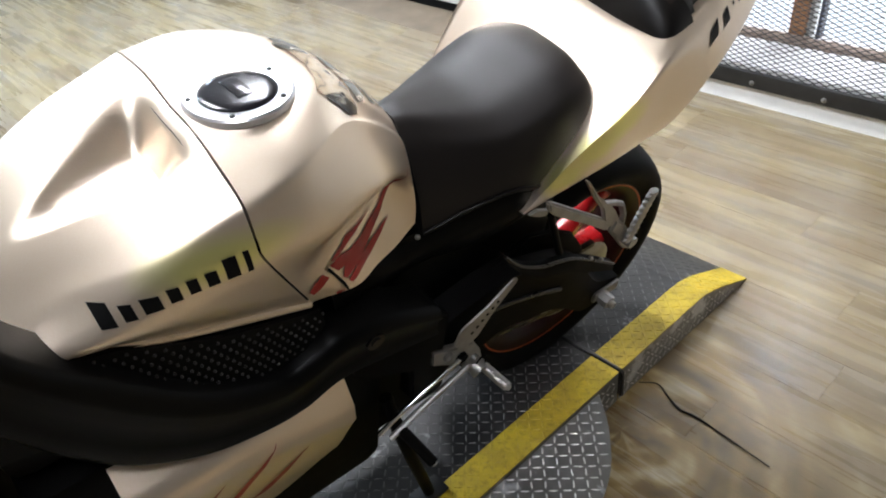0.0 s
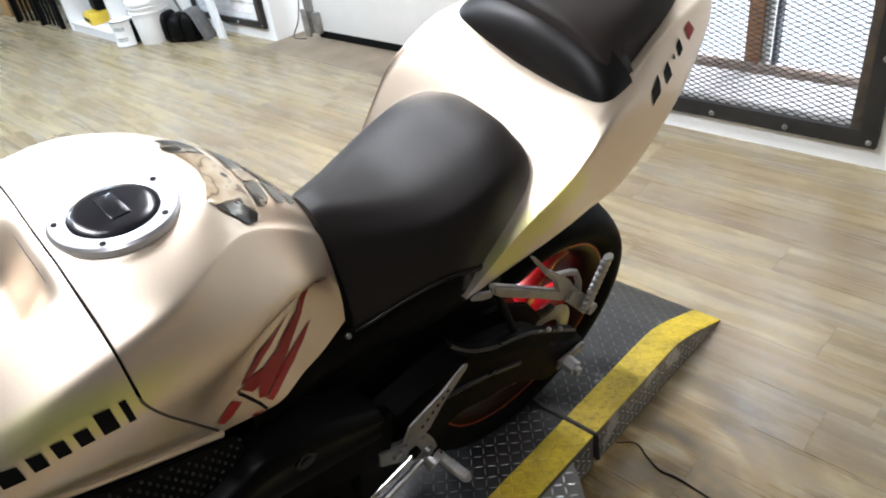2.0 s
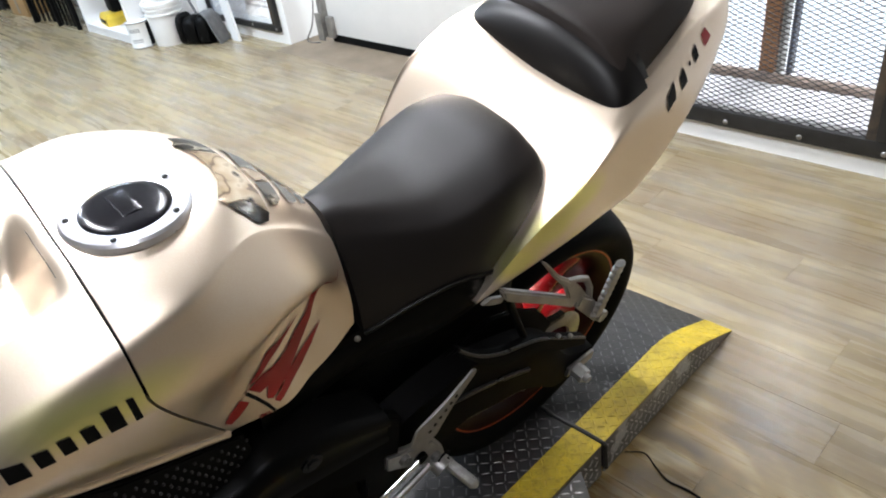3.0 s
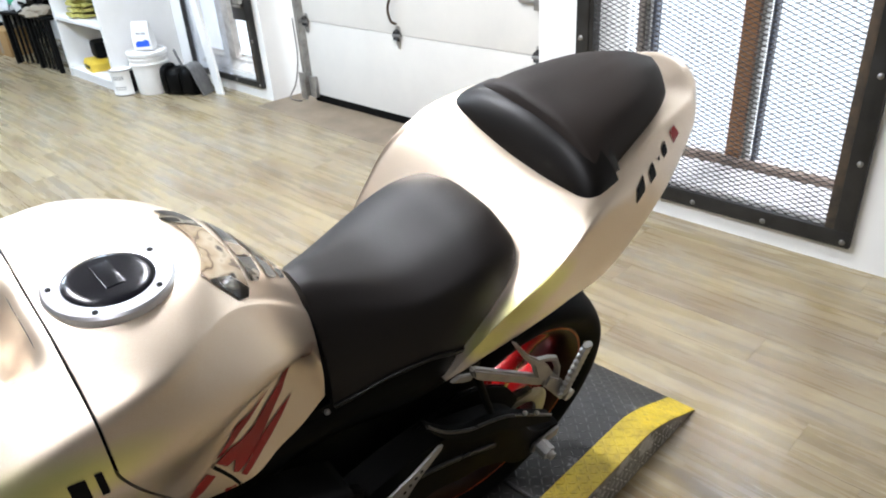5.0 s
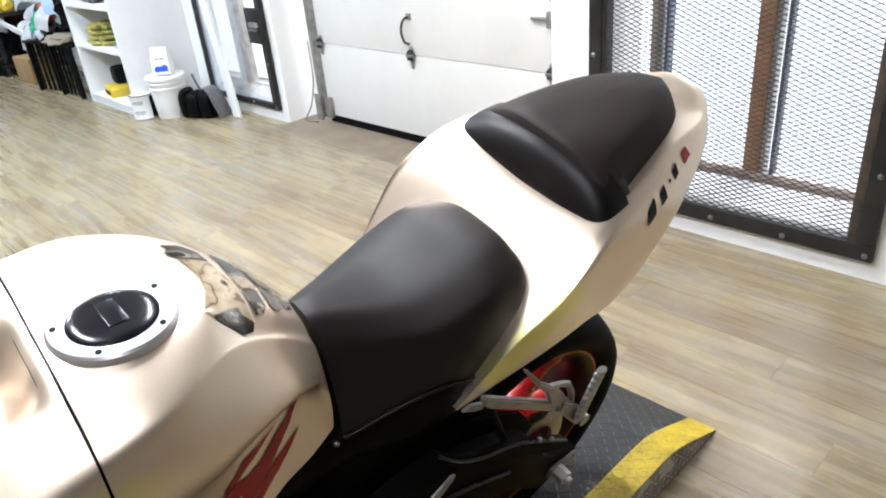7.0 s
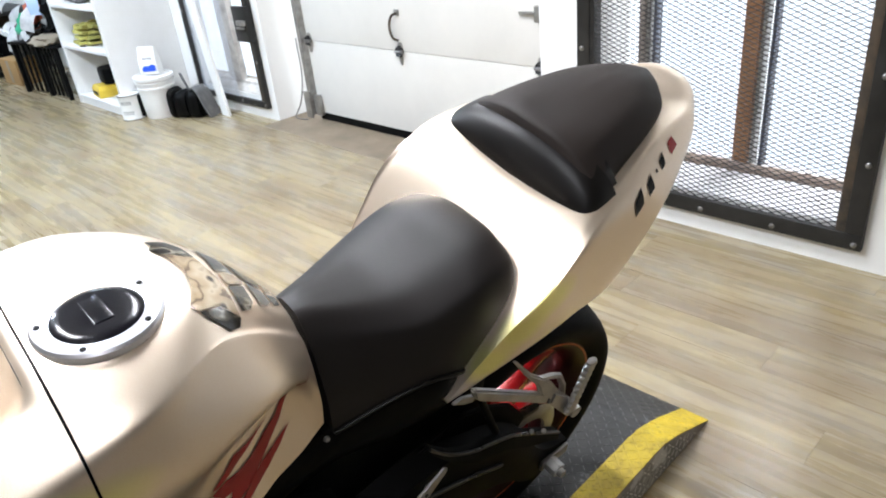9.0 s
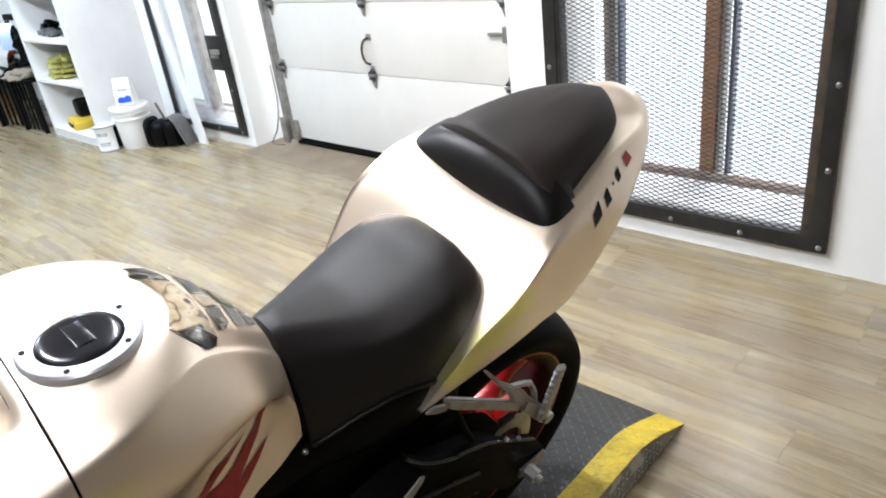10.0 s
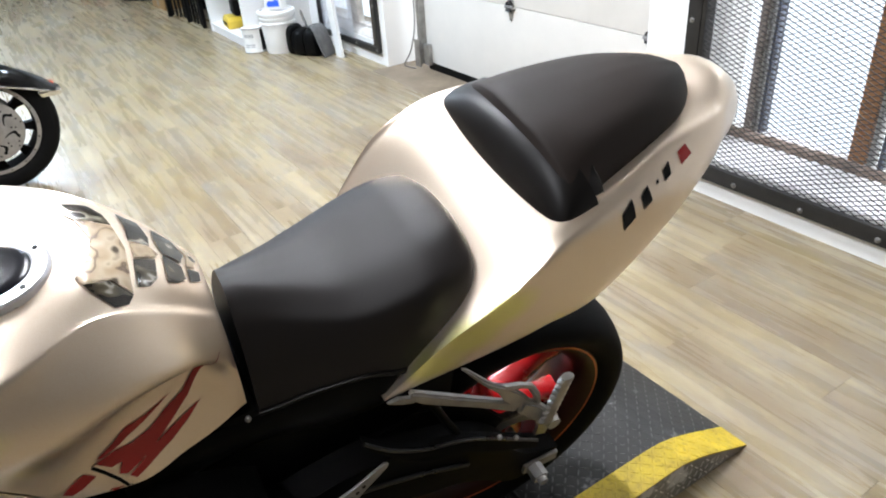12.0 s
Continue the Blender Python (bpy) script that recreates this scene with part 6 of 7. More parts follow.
# ---- heap beyond the shelf ----
def slatted_chair(x, y, turn, tilt):
    """A black slat-backed chair pushed in among the others."""
    ob = thing("slatted_chair", "black wooden slat-backed chair under a heap of things", "chair", pose(x, y, 0.0, 0, tilt, turn), "slatted chairs")
    for sx in (-1, 1):
        part("leg", box(sx * 0.19 - 0.017, sx * 0.19 + 0.017, -0.20, -0.166, 0.0, 0.435, 0.004), M["black_plastic"], ob)
        part("back_post", box(sx * 0.19 - 0.016, sx * 0.19 + 0.016, 0.17, 0.20, 0.0, 0.88, 0.004), M["black_plastic"], ob)
    for k in range(4):
        xx = -0.12 + 0.08 * k
        part("slat", box(xx - 0.016, xx + 0.016, 0.178, 0.192, 0.46, 0.84, 0.003), M["black_plastic"], ob)
        part("side_slat", box(xx - 0.014, xx + 0.014, -0.190, -0.176, 0.02, 0.43, 0.003), M["black_plastic"], ob)
    part("top_rail", box(-0.206, 0.206, 0.168, 0.202, 0.885, 0.94, 0.006), M["black_plastic"], ob)
    part("seat", box(-0.215, 0.215, -0.215, 0.165, 0.436, 0.462, 0.008), M["black_plastic"], ob)
    return ob


for x, y, turn, tilt in ((-6.66, 2.56, 12, 0), (-6.20, 2.60, 4, 0)):
    slatted_chair(x, y, turn, tilt)


def crumpled(name, x, y, z, sx, sy, sz, material, label, category, seed, subdiv=3, rough=0.45):
    bm = bmesh.new()
    bmesh.ops.create_icosphere(bm, subdivisions=subdiv, radius=1.0)
    for v in bm.verts:
        n = noise.noise(v.co * 1.7 + Vector((seed * 3.1, seed, 0))) + 0.6 * noise.noise(v.co * 4.1 + Vector((seed, 0, seed * 2.0))) + 0.3 * noise.noise(v.co * 9.0 + Vector((0, seed, seed)))
        c = v.co * (1 + rough * n)
        v.co = Vector((c.x * sx, c.y * sy, max(-0.55, c.z) * sz + 0.55 * sz))
    ob = tagged(part(name, bm, M[material], None, smooth=30), label, category)
    ob.location = (x, y, z)
    return ob


def loose_sheet(x, y, z, w, d, rx, ry, rz, material, label):
    """A bent sheet of paper or plastic with thickness."""
    q = pose(x, y, z, rx, ry, rz)
    rings = []
    for t in np.linspace(-0.5, 0.5, 7):
        bend = 0.12 * d * math.cos(t * 4)
        rings.append([q @ Vector((sx * w, t * d, bend + sz)) for sx, sz in ((-0.5, 0), (0, 0.02 * w), (0.5, 0), (0.5, 0.003), (0, 0.02 * w + 0.003), (-0.5, 0.003))])
    return tagged(part("loose_sheet", skin(bmesh.new(), rings), M[material], None, smooth=40), label, "sheet")


HEAP = [
    ("crumpled_cloth", -6.20, 2.46, 0.463, 0.17, 0.13, 0.05, "concrete", "crumpled beige cloth over the black chairs", "cloth"),
    ("crumpled_cloth", -6.62, 2.48, 0.50, 0.10, 0.10, 0.13, "green_cloth", "crumpled bright green cloth on the heap", "cloth"),
    ("crumpled_cloth", -6.50, 2.52, 0.60, 0.09, 0.09, 0.11, "orange_cloth", "crumpled orange-red cloth on the heap", "cloth"),
    ("crumpled_cloth", -6.75, 2.60, 0.463, 0.17, 0.15, 0.10, "black_plastic", "crumpled black cloth on the heap", "cloth"),
    ("crumpled_cloth", -6.40, 2.50, 0.50, 0.13, 0.10, 0.08, "black_gloss", "crumpled glossy black bag on the heap", "bag"),
    ("crumpled_cloth", -6.33, 2.62, 0.56, 0.10, 0.1, 0.10, "paper", "crumpled white bag on the heap", "bag"),
    ("crumpled_cloth", -6.16, 2.60, 0.58, 0.12, 0.12, 0.17, "black_plastic", "dark jacket piled against the shelf", "jacket"),
    ("crumpled_cloth", -6.88, 2.55, 0.47, 0.12, 0.12, 0.09, "wine_cloth", "dark wine-red cloth on the heap", "cloth"),
    ("crumpled_cloth", -7.02, 2.50, 0.30, 0.12, 0.14, 0.16, "cloth_grey", "grey cloth hanging off the heap", "cloth"),
    ("crumpled_cloth", -7.25, 2.62, 0.26, 0.18, 0.16, 0.20, "paper", "crumpled white sheet behind the carton", "cloth"),
    ("crumpled_cloth", -7.05, 2.75, 0.60, 0.2, 0.12, 0.12, "wine_cloth", "dark wine-red jacket on the heap", "jacket"),
    ("crumpled_cloth", -7.40, 2.72, 0.50, 0.2, 0.12, 0.13, "cloth_grey", "grey coat piled on the heap", "coat"),
]
for k, (name, x, y, z, sx, sy, sz, mt, label, cat) in enumerate(HEAP):
    crumpled(name, x, y, z, sx, sy, sz, mt, label, cat, k + 1)
# the pale blue sheet is added in place of a bluish patch
for k, (x, y, z, w, d, rx, ry, rz, mt) in enumerate((
        (-6.36, 2.42, 0.66, 0.16, 0.20, 60, 10, 20, "paper"), (-6.50, 2.44, 0.56, 0.18, 0.14, 40, -25, 60, "paper"), (-6.70, 2.42, 0.55, 0.14, 0.18, 50, 30, -20, "cloth_grey"),
        (-6.85, 2.40, 0.46, 0.16, 0.22, 65, 8, 30, "paper"), (-6.95, 2.42, 0.38, 0.15, 0.20, 75, -12, 10, "cloth_grey"), (-7.15, 2.50, 0.52, 0.2, 0.16, 30, 15, 45, "paper"),
        (-6.28, 2.48, 0.80, 0.12, 0.22, 75, 0, 30, "pale_blue"), (-7.60, 2.60, 0.72, 0.2, 0.16, 45, 15, -15, "paper"), (-7.35, 2.60, 0.62, 0.16, 0.18, 55, -20, 25, "paper"))):
    loose_sheet(x, y, z, w, d, rx, ry, rz, mt, {"paper": "bent white sheet sticking out of the heap", "cloth_grey": "bent grey sheet sticking out of the heap", "pale_blue": "pale blue sheet added for a bluish patch over the heap"}[mt])


def long_strip(a, b, w):
    ob = thing("white_strip", "long white strip leaning over the heap", "strip")
    part("strip", skin(bmesh.new(), [[(x, y - 0.008, z), (x, y + 0.008, z), (x, y + 0.008, z + w), (x, y - 0.008, z + w)] for x, y, z in (a, b)]), M["bucket"], ob, smooth=0)


long_strip((-8.06, 2.42, 0.55), (-7.0, 2.40, 0.455), 0.05)
long_strip((-7.95, 2.56, 1.03), (-6.55, 2.50, 0.755), 0.06)


def carton(x, y, z, w, d, h, turn, label, flaps=True):
    ob = thing("carton", label, "carton", pose(x, y, z, 0, 0, turn))
    part("carton_body", box(-w / 2, w / 2, -d / 2, d / 2, 0, h, 0.004), M["cardboard"], ob)
    if flaps:
        for s in (-1, 1):
            part("flap", box(-w / 2, w / 2, -0.002, 0.002, 0, d * 0.45, 0, pose(0, s * d / 2, h + 0.001, -s * 55, 0, 0)), M["cardboard"], ob)
    part("tape", box(-0.03, 0.03, -d / 2 - 0.002, -d / 2 - 0.0005, 0.02, h - 0.01), M["concrete"], ob, "brown tape")
    return ob


carton(-7.36, 2.50, 0, 0.40, 0.26, 0.24, 4, "small plain brown cardboard carton on the floor", False)
carton(-10.48, 2.12, 0, 0.34, 0.30, 0.58, 8, "tall brown cardboard carton with open flaps")
carton(-10.05, 2.72, 0, 0.36, 0.3, 1.0, -5, "tall plain brown cardboard carton near the wall", False)


def work_table(x, y):
    ob = thing("work_table", "dark steel work table with a back panel and lower shelf", "table", Matrix.Translation((x, y, 0)))
    part("tabletop", box(-0.85, 0.85, -0.32, 0.32, 0.58, 0.62, 0.006), M["black_iron"], ob)
    part("lower_shelf", box(-0.83, 0.83, -0.28, 0.28, 0.14, 0.16, 0.004), M["black_iron"], ob)
    part("back_panel", box(-0.83, 0.83, 0.285, 0.30, 0.161, 0.579), M["black_plastic"], ob)
    for sx in (-1, 1):
        for sy in (-1, 1):
            part("leg", box(sx * 0.80 - 0.02, sx * 0.80 + 0.02, sy * 0.26 - 0.02, sy * 0.26 + 0.02, 0.161, 0.579, 0.003), M["black_iron"], ob)
            part("foot", box(sx * 0.80 - 0.02, sx * 0.80 + 0.02, sy * 0.26 - 0.02, sy * 0.26 + 0.02, 0.0, 0.139, 0.003), M["black_iron"], ob)
    return ob


work_table(-8.72, 2.64)
TABLE = [
    (-7.98, 2.52, 0.621, 0.13, 0.12, 0.10, "yellow_plastic", "crumpled yellow bag on the work table", "bag"),
    (-8.30, 2.55, 0.621, 0.16, 0.16, 0.09, "black_plastic", "dark cloth heaped on the work table", "cloth"),
    (-8.62, 2.55, 0.621, 0.17, 0.15, 0.13, "paper", "crumpled white sheet on the work table", "cloth"),
    (-8.95, 2.60, 0.621, 0.15, 0.15, 0.15, "cloth_grey", "grey cloth heaped on the work table", "cloth"),
    (-9.25, 2.55, 0.621, 0.18, 0.15, 0.12, "black_gloss", "glossy black bag on the work table", "bag"),
    (-8.20, 2.55, 0.161, 0.2, 0.18, 0.16, "black_plastic", "dark cloth bag on the lower shelf of the table", "bag"),
    (-9.30, 2.50, 0.161, 0.2, 0.18, 0.17, "black_plastic", "dark cloth bag on the lower shelf of the table", "bag"),
    (-8.16, 2.30, 0.0, 0.12, 0.13, 0.11, "black_plastic", "black cloth bag on the floor", "bag"),
    (-7.98, 2.46, 0.0, 0.13, 0.12, 0.14, "black_gloss", "black rubbish bag on the floor", "bag"),
    (-9.36, 2.34, 0.0, 0.12, 0.12, 0.12, "black_gloss", "black rubbish bag on the floor", "bag"),
    (-9.68, 2.26, 0.0, 0.17, 0.16, 0.26, "black_plastic", "full black rubbish bag on the floor", "bag"),
    (-9.74, 2.04, 0.0, 0.10, 0.09, 0.08, "orange_cloth", "orange-red cloth lying on the floor", "cloth"),
    (-10.48, 2.12, 0.582, 0.16, 0.14, 0.10, "paper", "crumpled white wrapping on the carton", "wrapping"),
]
for k, (x, y, z, sx, sy, sz, mt, label, cat) in enumerate(TABLE):
    crumpled({"bag": "bag", "cloth": "crumpled_cloth", "wrapping": "wrapping"}[cat], x, y, z, sx, sy, sz, mt, label, cat, k + 31)


def helmet(x, y, z, material, label, turn=-60):
    ob = thing("helmet", label, "helmet", pose(x, y, z, 0, 0, turn))
    bm = bmesh.new()
    bmesh.ops.create_uvsphere(bm, u_segments=24, v_segments=16, radius=0.14, matrix=Matrix.Translation((0, 0, 0.125)) @ Matrix.Diagonal((0.88, 1.0, 0.9, 1)))
    part("shell", bm, M[material], ob, smooth=60)
    rings = [[(r * 0.9 * math.cos(a), r * math.sin(a), zz) for r, zz in ((0.134, 0.10), (0.1425, 0.10), (0.139, 0.165), (0.130, 0.165))] for a in np.linspace(radians(20), radians(160), 14)]
    part("visor", skin(bmesh.new(), rings), M["black_gloss"], ob, "dark visor")
    return ob


helmet(-8.86, 2.46, 0.161, "red_paint", "glossy red helmet on the lower shelf of the table")


def engine_block(x, y):
    ob = thing("spare_engine", "dark spare engine with bright covers on the floor", "engine", pose(x, y, 0, 0, 0, 15))
    part("crankcase", box(-0.16, 0.16, -0.10, 0.10, 0.004, 0.13, 0.03), M["frame_black"], ob)
    for k in range(4):
        part("cylinder_fin", box(-0.07, 0.07, -0.07, 0.07, 0.131 + k * 0.014, 0.138 + k * 0.014, 0.002), M["steel"], ob)
    part("cylinder", box(-0.055, 0.055, -0.055, 0.055, 0.1305, 0.19, 0.004), M["steel"], ob)
    part("cover", rod(bmesh.new(), (0.05, -0.10, 0.065), (0.05, -0.125, 0.065), 0.045, 0.04, 20), M["chrome"], ob, "round chrome cover")
    part("exhaust", pipe(bmesh.new(), [(-0.10, -0.09, 0.10), (-0.16, -0.15, 0.06), (-0.05, -0.17, 0.026), (0.28, -0.17, 0.024)], 0.02, 10), M["chrome"], ob, "chrome exhaust pipe")
    return ob


engine_block(-8.42, 2.30)


def red_case(x, y, turn):
    ob = thing("red_case", "scuffed red plastic case on the floor by the work table", "case", pose(x, y, 0, 0, 0, turn))
    part("tub", box(-0.22, 0.22, -0.11, 0.11, 0.0, 0.105, 0.02), M["red_paint"], ob)
    part("lid", box(-0.215, 0.215, -0.105, 0.105, 0.108, 0.19, 0.03), M["red_paint"], ob)
    part("handle", pipe(bmesh.new(), [(-0.07, -0.112, 0.10), (-0.065, -0.145, 0.10), (0.065, -0.145, 0.10), (0.07, -0.112, 0.10)], 0.009, 8, smooth=False), M["black_plastic"], ob, "black handle")
    return ob


red_case(-8.92, 2.24, 22)


def white_chair(x, y):
    ob = thing("plastic_chair", "white plastic garden chair beside the cartons", "chair", pose(x, y, 0, 0, 0, 120))
    part("seat", box(-0.21, 0.21, -0.2, 0.2, 0.41, 0.435, 0.012), M["bucket"], ob)
    for sx, sy in ((-1, -1), (1, -1), (-1, 1), (1, 1)):
        part("leg", rod(bmesh.new(), (sx * 0.23, sy * 0.22, 0), (sx * 0.18, sy * 0.17, 0.41), 0.02, 0.026, 8), M["bucket"], ob)
    for k in range(5):
        xx = -0.16 + 0.08 * k
        part("back_slat", box(xx - 0.022, xx + 0.022, 0.19, 0.205, 0.436, 0.85, 0.005), M["bucket"], ob)
    part("top_rail", box(-0.21, 0.21, 0.18, 0.215, 0.851, 0.92, 0.01), M["bucket"], ob)
    return ob


white_chair(-11.2, 1.95)


def tool_chest(x, y, turn):
    ob = thing("tool_chest", "black steel tool chest with many drawers on castors", "tool chest", pose(x, y, 0, 0, 0, turn))
    part("cabinet", box(-0.42, 0.42, -0.25, 0.25, 0.12, 1.15, 0.01), M["black_gloss"], ob)
    for k in range(8):
        z = 0.16 + k * 0.12
        dr = part("drawer", box(-0.40, 0.40, -0.262, -0.251, z, z + 0.105, 0.004), M["black_iron"], ob)
        part("pull", box(-0.38, 0.38, -0.272, -0.2625, z + 0.092, z + 0.099, 0.002), M["steel"], dr, "thin steel drawer pull")
    for sx in (-1, 1):
        for sy in (-1, 1):
            part("castor", rod(bmesh.new(), (sx * 0.36 - 0.015, sy * 0.2, 0.05), (sx * 0.36 + 0.015, sy * 0.2, 0.05), 0.05, seg=16), M["rubber"], ob)
    return ob


tool_chest(-12.2, 1.75, 75)
tool_chest(-13.6, 1.15, 85)


# ---- the touring motorcycle across the aisle ----
def touring_bike():
    ob = thing("touring_motorcycle", "black touring motorcycle with a chrome-edged front fender", "motorcycle", Matrix.Translation((-3.22, 0.572, 0)) @ pose(0, 0, 0, 0, 0, 4))
    R = 0.312
    Wf = Matrix.Translation((0, 0, R)) @ pose(0, 0, 0, 0, 90, 0)
    tp = [(0.212, -0.050), (0.240, -0.064), (0.28, -0.062), (0.302, -0.04), (R, 0.0), (0.302, 0.04), (0.28, 0.062), (0.240, 0.064), (0.212, 0.050)]

    def wheel(Wm, label):
        part("tyre", lathe(bmesh.new(), [tuple(p) for p in spline(tp, 3)] + [(0.206, 0.045), (0.206, -0.045)], 64, Wm, True), M["rubber"], ob, label, 50)
        rim = part("rim", lathe(bmesh.new(), [(0.212, -0.056), (0.206, -0.05), (0.203, 0.0), (0.206, 0.05), (0.212, 0.056), (0.202, 0.056), (0.197, 0.0), (0.202, -0.056)], 64, Wm, True), M["frame_black"], ob, "black cast rim", 50)
        for sd in (1, -1):
            edge = part("rim_edge", lathe(bmesh.new(), [(0.200, sd * 0.0565), (0.2175, sd * 0.0565), (0.2175, sd * 0.0600), (0.212, sd * 0.0625), (0.200, sd * 0.0605)], 64, Wm, True), M["disc"], rim, "machined grey rim edge", 50)
            bm = bmesh.new()
            for k in range(18):
                q = Wm @ pose(0, 0, 0, 0, 0, 20 * k + 8)
                rod(bm, q @ Vector((0.207, 0, sd * 0.060)), q @ Vector((0.207, 0, sd * 0.0640)), 0.0036, seg=8)
            part("rim_bolts", bm, M["frame_black"], edge, "dark rim bolts")
        for k in range(9):
            q = Wm @ pose(0, 0, 0, 0, 0, 40 * k)
            part("spoke", skin(bmesh.new(), [[q @ Vector((r, y * wd, z * 0.02)) for y, z in ((-1, -1), (1, -1), (1, 1), (-1, 1))] for r, wd in ((0.03, 0.014), (0.12, 0.018), (0.165, 0.016), (0.202, 0.026))]), M["frame_black"], rim, "black wheel spoke")
        for sd in (1, -1):
            disc = part("brake_disc", lathe(bmesh.new(), [(0.055, sd * 0.070), (0.147, sd * 0.070), (0.147, sd * 0.0745), (0.055, sd * 0.0745)], 48, Wm, True), M["disc"], rim, "drilled steel brake disc")
            for k in range(7):
                q = Wm @ pose(0, 0, 0, 0, 0, 360 / 7 * k)
                pts = [(0.066 + 0.0070 * i, 0.020 * math.sin(i * 0.55) + 0.006 * i) for i in range(9)]
                rr = [[q @ Vector((r + dr, y + dy, sd * z)) for dr, dy, z in ((0, -0.0075, 0.0748), (0, 0.0075, 0.0748), (0, 0.0075, 0.0756), (0, -0.0075, 0.0756))] for r, y in pts]
                bm = bmesh.new()
                for r, y in ((0.088, -0.022), (0.104, -0.030), (0.126, 0.006), (0.136, -0.016)):
                    rod(bm, q @ Vector((r, y, sd * 0.0748)), q @ Vector((r, y, sd * 0.0756)), 0.0042, seg=8)
                part("holes", bm, M["black_plastic"], disc, "dark drilled holes")
                part("slot", skin(bmesh.new(), rr), M["black_plastic"], disc, "dark slot")
            part("carrier", lathe(bmesh.new(), [(0.0, sd * 0.078), (0.03, sd * 0.080), (0.045, sd * 0.076), (0.060, sd * 0.073), (0.060, sd * 0.068), (0, sd * 0.066)], 32, Wm), M["steel"], rim, "steel disc carrier")

    wheel(Wf, "black tyre")
    for sd in (1, -1):
        fork = part("fork_leg", rod(bmesh.new(), (sd * 0.105, -0.005, R - 0.02), (sd * 0.105, -0.30, 0.98), 0.032, 0.028, 18), M["alu"], ob, "aluminium fork leg")
        part("axle_cap", rod(bmesh.new(), (sd * 0.075, 0, R), (sd * 0.125, 0, R), 0.028, seg=16), M["chrome"], fork)
    # fender: a slim shell with a chrome strip along its lower edge and a tip lamp
    fender_low = lambda y: float(np.interp(y, [-0.32, -0.10, 0.05, 0.20, 0.345], [0.470, 0.525, 0.520, 0.475, 0.420]))
    rings = []
    for y, top in spline([(0.345, 0.436), (0.33, 0.460), (0.27, 0.512), (0.16, 0.572), (0.03, 0.606), (-0.10, 0.612), (-0.22, 0.592), (-0.32, 0.540)], 4):
        low = fender_low(y)
        hw = 0.10 * min(1.0, 0.45 + (0.36 - y) * 6)
        h = top - low
        ring = [(hw * v, y, low + h * w) for v, w in ((1, 0), (1, 0.45), (0.9, 0.75), (0.6, 0.94), (0, 1), (-0.6, 0.94), (-0.9, 0.75), (-1, 0.45), (-1, 0))]
        rings.append(ring + [(p[0] * 0.94, p[1], low + (p[2] - low) * 0.93) for p in ring[::-1]])
    fender = part("front_fender", skin(bmesh.new(), rings), M["black_gloss"], ob, "glossy black front fender", 50)
    for sd in (1, -1):
        part("chrome_strip", pipe(bmesh.new(), [(sd * (0.103 - 0.011 * (y > 0.25)), y, fender_low(y) + 0.004) for y in (0.30, 0.2, 0.1, 0.0, -0.1, -0.2)], 0.0055, 8, 3), M["chrome"], fender, "chrome strip")
    part("tip_trim", box(-0.062, 0.062, 0.22, 0.358, 0.404, 0.446, 0.014), M["chrome"], fender, "chrome fender tip")
    part("tip_lamp", box(-0.025, 0.025, 0.285, 0.338, 0.4465, 0.467, 0.008), M["amber"], fender, "small orange lamp")
    # headlamp nacelle with passing lamps
    for sx, r, z in ((0.0, 0.10, 0.86), (0.19, 0.06, 0.80), (-0.19, 0.06, 0.80)):
        q = Matrix.Translation((sx, 0.05, z)) @ pose(0, 0, 0, -90, 0, 0)
        lamp = part("headlamp", lathe(bmesh.new(), [(0, -0.12), (r * 0.6, -0.10), (r * 0.95, -0.03), (r * 1.05, 0.0), (r * 1.0, 0.012), (r * 0.92, 0.004), (0, 0.018)], 32, q), M["chrome"], ob, "round chrome lamp")
    for sx in (0.16, -0.16):
        part("indicator", rod(bmesh.new(), (sx, 0.0, 0.655), (sx, 0.04, 0.655), 0.018, 0.015, 18), M["amber"], ob, "orange indicator")
        part("lamp_bar", pipe(bmesh.new(), [(0, -0.14, 0.74), (sx * 0.6, -0.12, 0.74), (sx, -0.06, 0.70)], 0.012, 8), M["chrome"], ob)
    # fairing and the rest of the machine behind
    rings = []
    for y, hw, z0, z1 in ((-0.08, 0.16, 0.90, 1.02), (-0.12, 0.30, 0.84, 1.16), (-0.22, 0.38, 0.82, 1.24), (-0.34, 0.36, 0.84, 1.20), (-0.40, 0.30, 0.88, 1.10)):
        rings.append([(hw * math.cos(a), y, (z0 + z1) / 2 + (z1 - z0) / 2 * math.sin(a)) for a in np.linspace(0, 2 * math.pi, 25)[:-1]])
    part("fairing", skin(bmesh.new(), rings), M["black_gloss"], ob, "glossy black fairing", 60)
    rings = []
    for y, hw, z0, z1 in ((-0.45, 0.10, 0.72, 0.86), (-0.55, 0.17, 0.68, 0.95), (-0.75, 0.18, 0.68, 0.95), (-0.95, 0.12, 0.68, 0.82), (-1.2, 0.18, 0.66, 0.76), (-1.6, 0.17, 0.66, 0.80), (-1.95, 0.12, 0.62, 0.75)):
        rings.append([(hw * math.cos(a), y, (z0 + z1) / 2 + (z1 - z0) / 2 * math.sin(a)) for a in np.linspace(0, 2 * math.pi, 21)[:-1]])
    part("body", skin(bmesh.new(), rings), M["black_gloss"], ob, "black tank and seat", 60)
    part("engine", box(-0.2, 0.2, -1.1, -0.45, 0.2, 0.66, 0.06), M["steel"], ob, "steel engine")
    wheel(Matrix.Translation((0, -1.62, 0)) @ Wf, "black tyre")
    return ob


touring_bike()


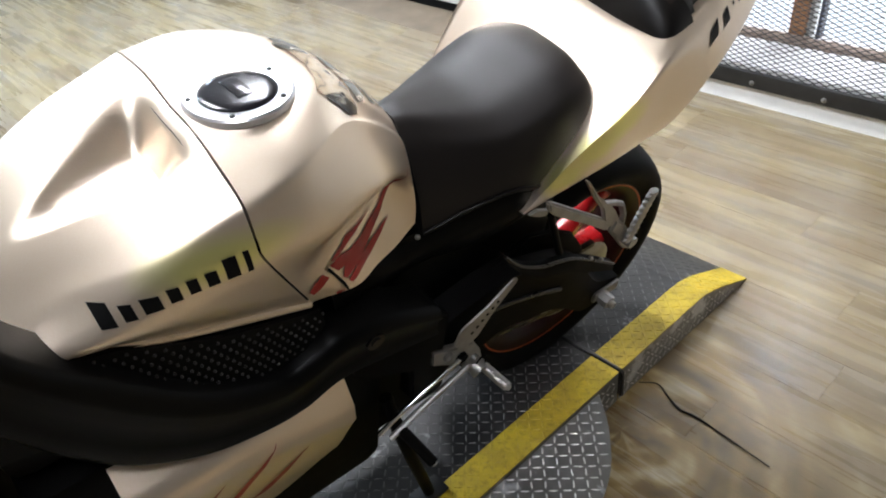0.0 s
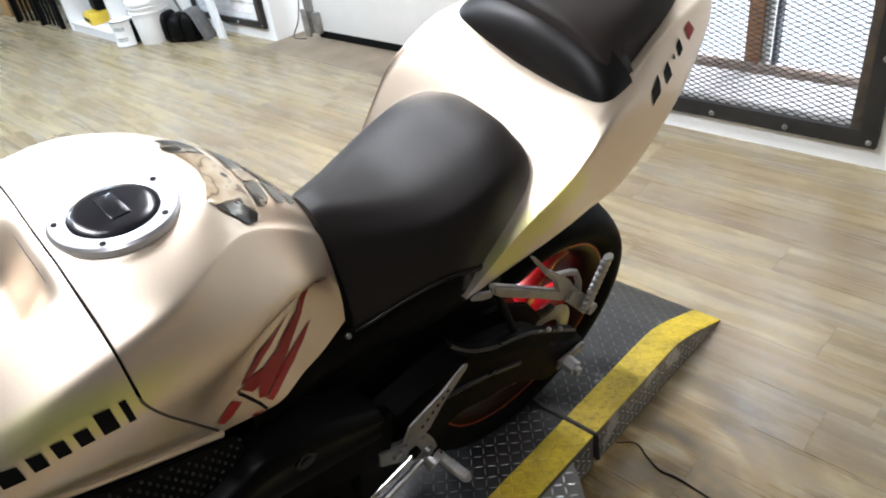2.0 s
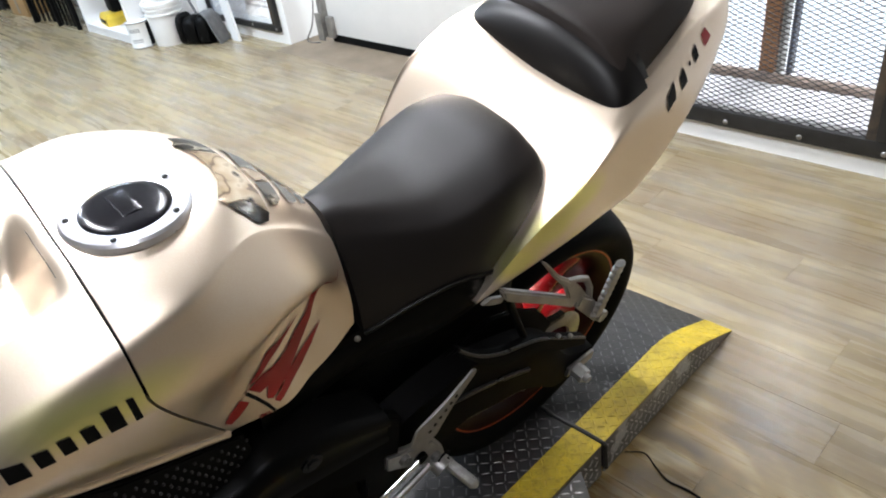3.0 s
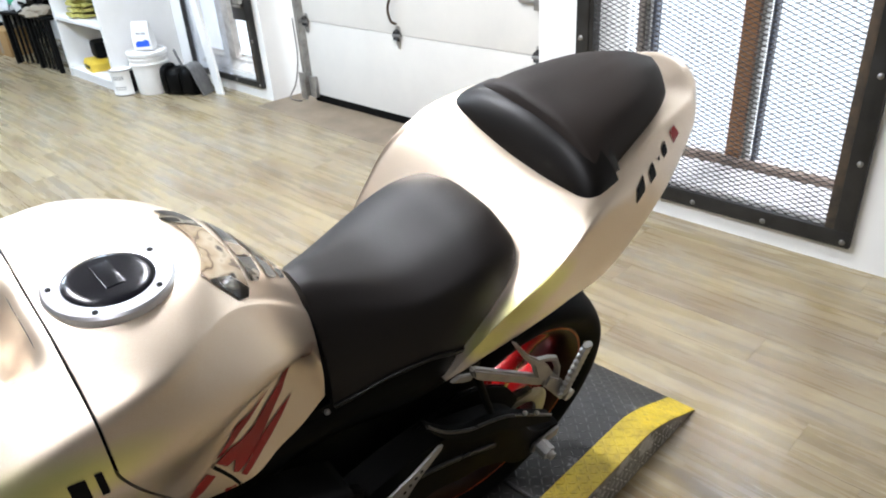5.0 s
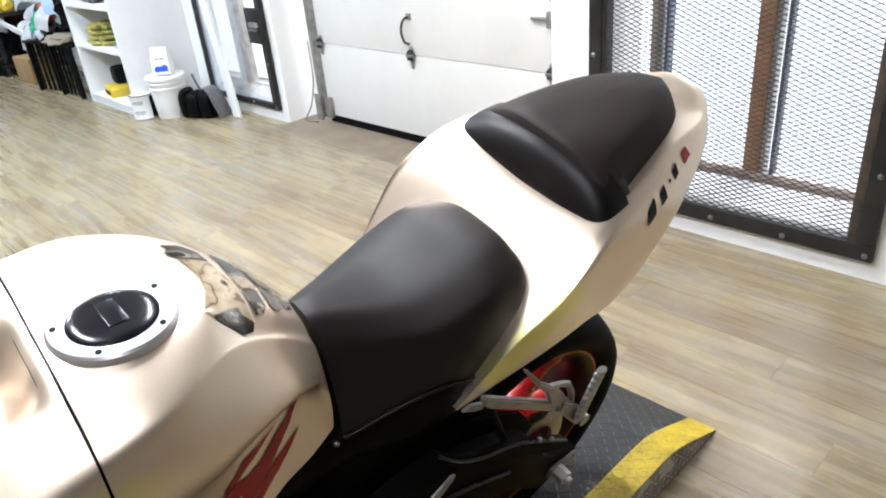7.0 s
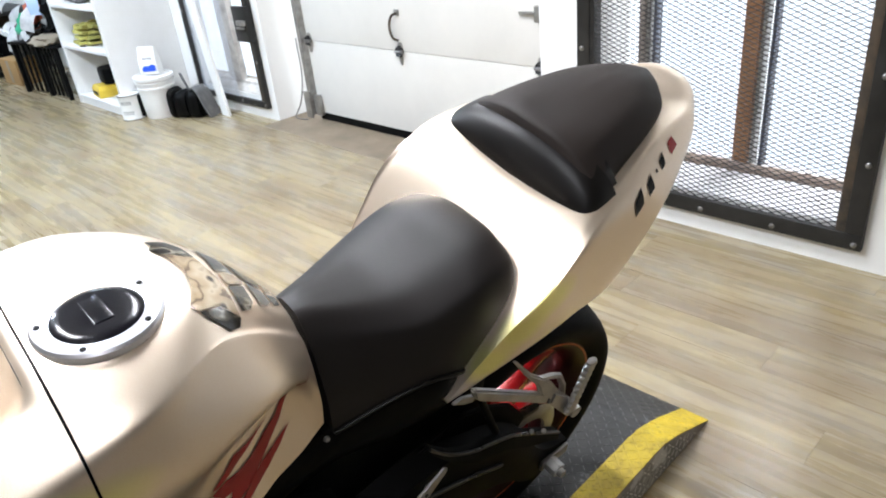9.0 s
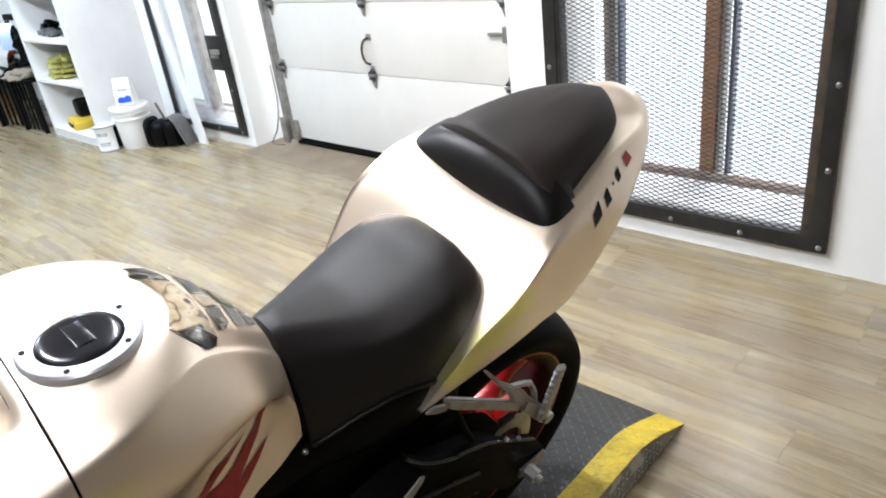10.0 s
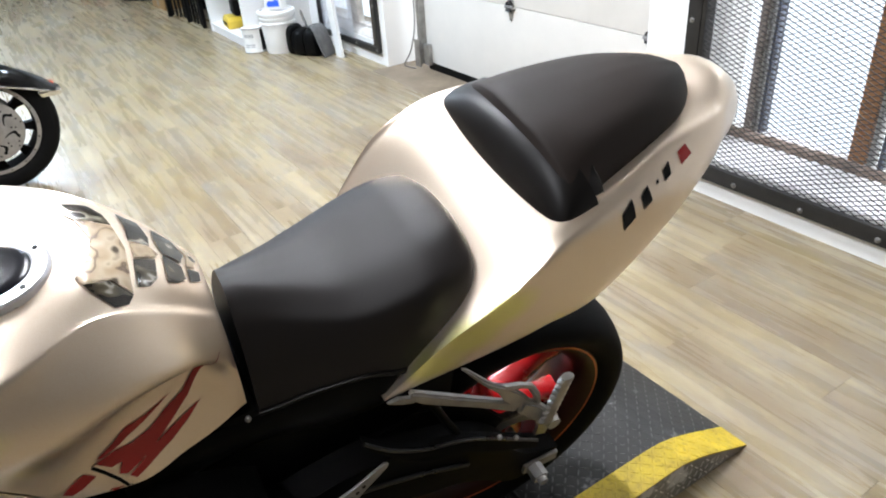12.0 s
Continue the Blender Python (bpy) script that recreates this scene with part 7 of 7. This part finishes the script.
# ---- ceiling lamps ----
# the added fill lamp gets a housing like the others
for lx, ly, _ in LAMP_SPOTS:
    lamp = thing("ceiling_lamp", "unseen long white ceiling lamp with a lit diffuser", "lamp", Matrix.Translation((lx, ly, LAMP_Z)), "ceiling lamps")
    part("housing", box(-0.63, 0.63, -0.1, 0.1, -0.03, ROOM_H - LAMP_Z - 0.001, 0.006), M["white_paint"], lamp)
    part("diffuser", box(-0.60, 0.60, -0.08, 0.08, -0.06, -0.0305, 0.01), M["diffuser"], lamp, "lit white diffuser")

# thin dark cord lying on the floor beside the lift
cord = part("cord", pipe(bmesh.new(), [(-0.0, 1.405, 0.0025), (0.037, 1.430, 0.0025), (0.080, 1.410, 0.0025), (0.119, 1.395, 0.0025), (0.165, 1.399, 0.0025), (0.250, 1.392, 0.0025), (0.344, 1.383, 0.0025)], [0.0014, 0.0016, 0.0022, 0.0026, 0.0026, 0.002, 0.0014], 6), M["rubber"])
tagged(cord, "thin dark cord lying on the vinyl floor", "cord")


# ---- floor planks ----
PLANK_L, PLANK_W = 0.92, 0.152
NEAR = (-5.2, 1.75, -0.85, 2.98)


def plank_box(bm, x0, x1, y0, y1):
    g, c = 0.0001, 0.0004
    vs = [bm.verts.new(p) for p in ((x0 + g, y0 + g, -0.004), (x1 - g, y0 + g, -0.004), (x1 - g, y1 - g, -0.004), (x0 + g, y1 - g, -0.004),
                                    (x0 + g, y0 + g, -0.0005), (x1 - g, y0 + g, -0.0005), (x1 - g, y1 - g, -0.0005), (x0 + g, y1 - g, -0.0005),
                                    (x0 + c, y0 + c, 0), (x1 - c, y0 + c, 0), (x1 - c, y1 - c, 0), (x0 + c, y1 - c, 0))]
    for k in range(4):
        n = (k + 1) % 4
        bm.faces.new((vs[k], vs[n], vs[4 + n], vs[4 + k]))
        bm.faces.new((vs[4 + k], vs[4 + n], vs[8 + n], vs[8 + k]))
    bm.faces.new(vs[8:])


bm = bmesh.new()
plank_box(bm, 0, PLANK_L, 0, PLANK_W)
plank_mesh = mesh_of(bm, "plank", M["plank"], 0)
rng = random.Random(7)
far = bmesh.new()
y = WALL_Y - 66 * PLANK_W
while y + PLANK_W < WALL_Y + 0.001:
    x = -15 + rng.random() * PLANK_L
    while x + PLANK_L < 6:
        if NEAR[0] < x and x + PLANK_L < NEAR[1] and y > NEAR[2]:
            ob = new("plank", plank_mesh)
            ob.parent = slab
            ob.location = (x, y, 0)
        else:
            plank_box(far, x, x + PLANK_L, y, y + PLANK_W)
        x += PLANK_L
    y += PLANK_W
tagged(part("far_planks", far, M["plank_far"], slab, "grey-brown vinyl planks", smooth=0), kind="stuff")
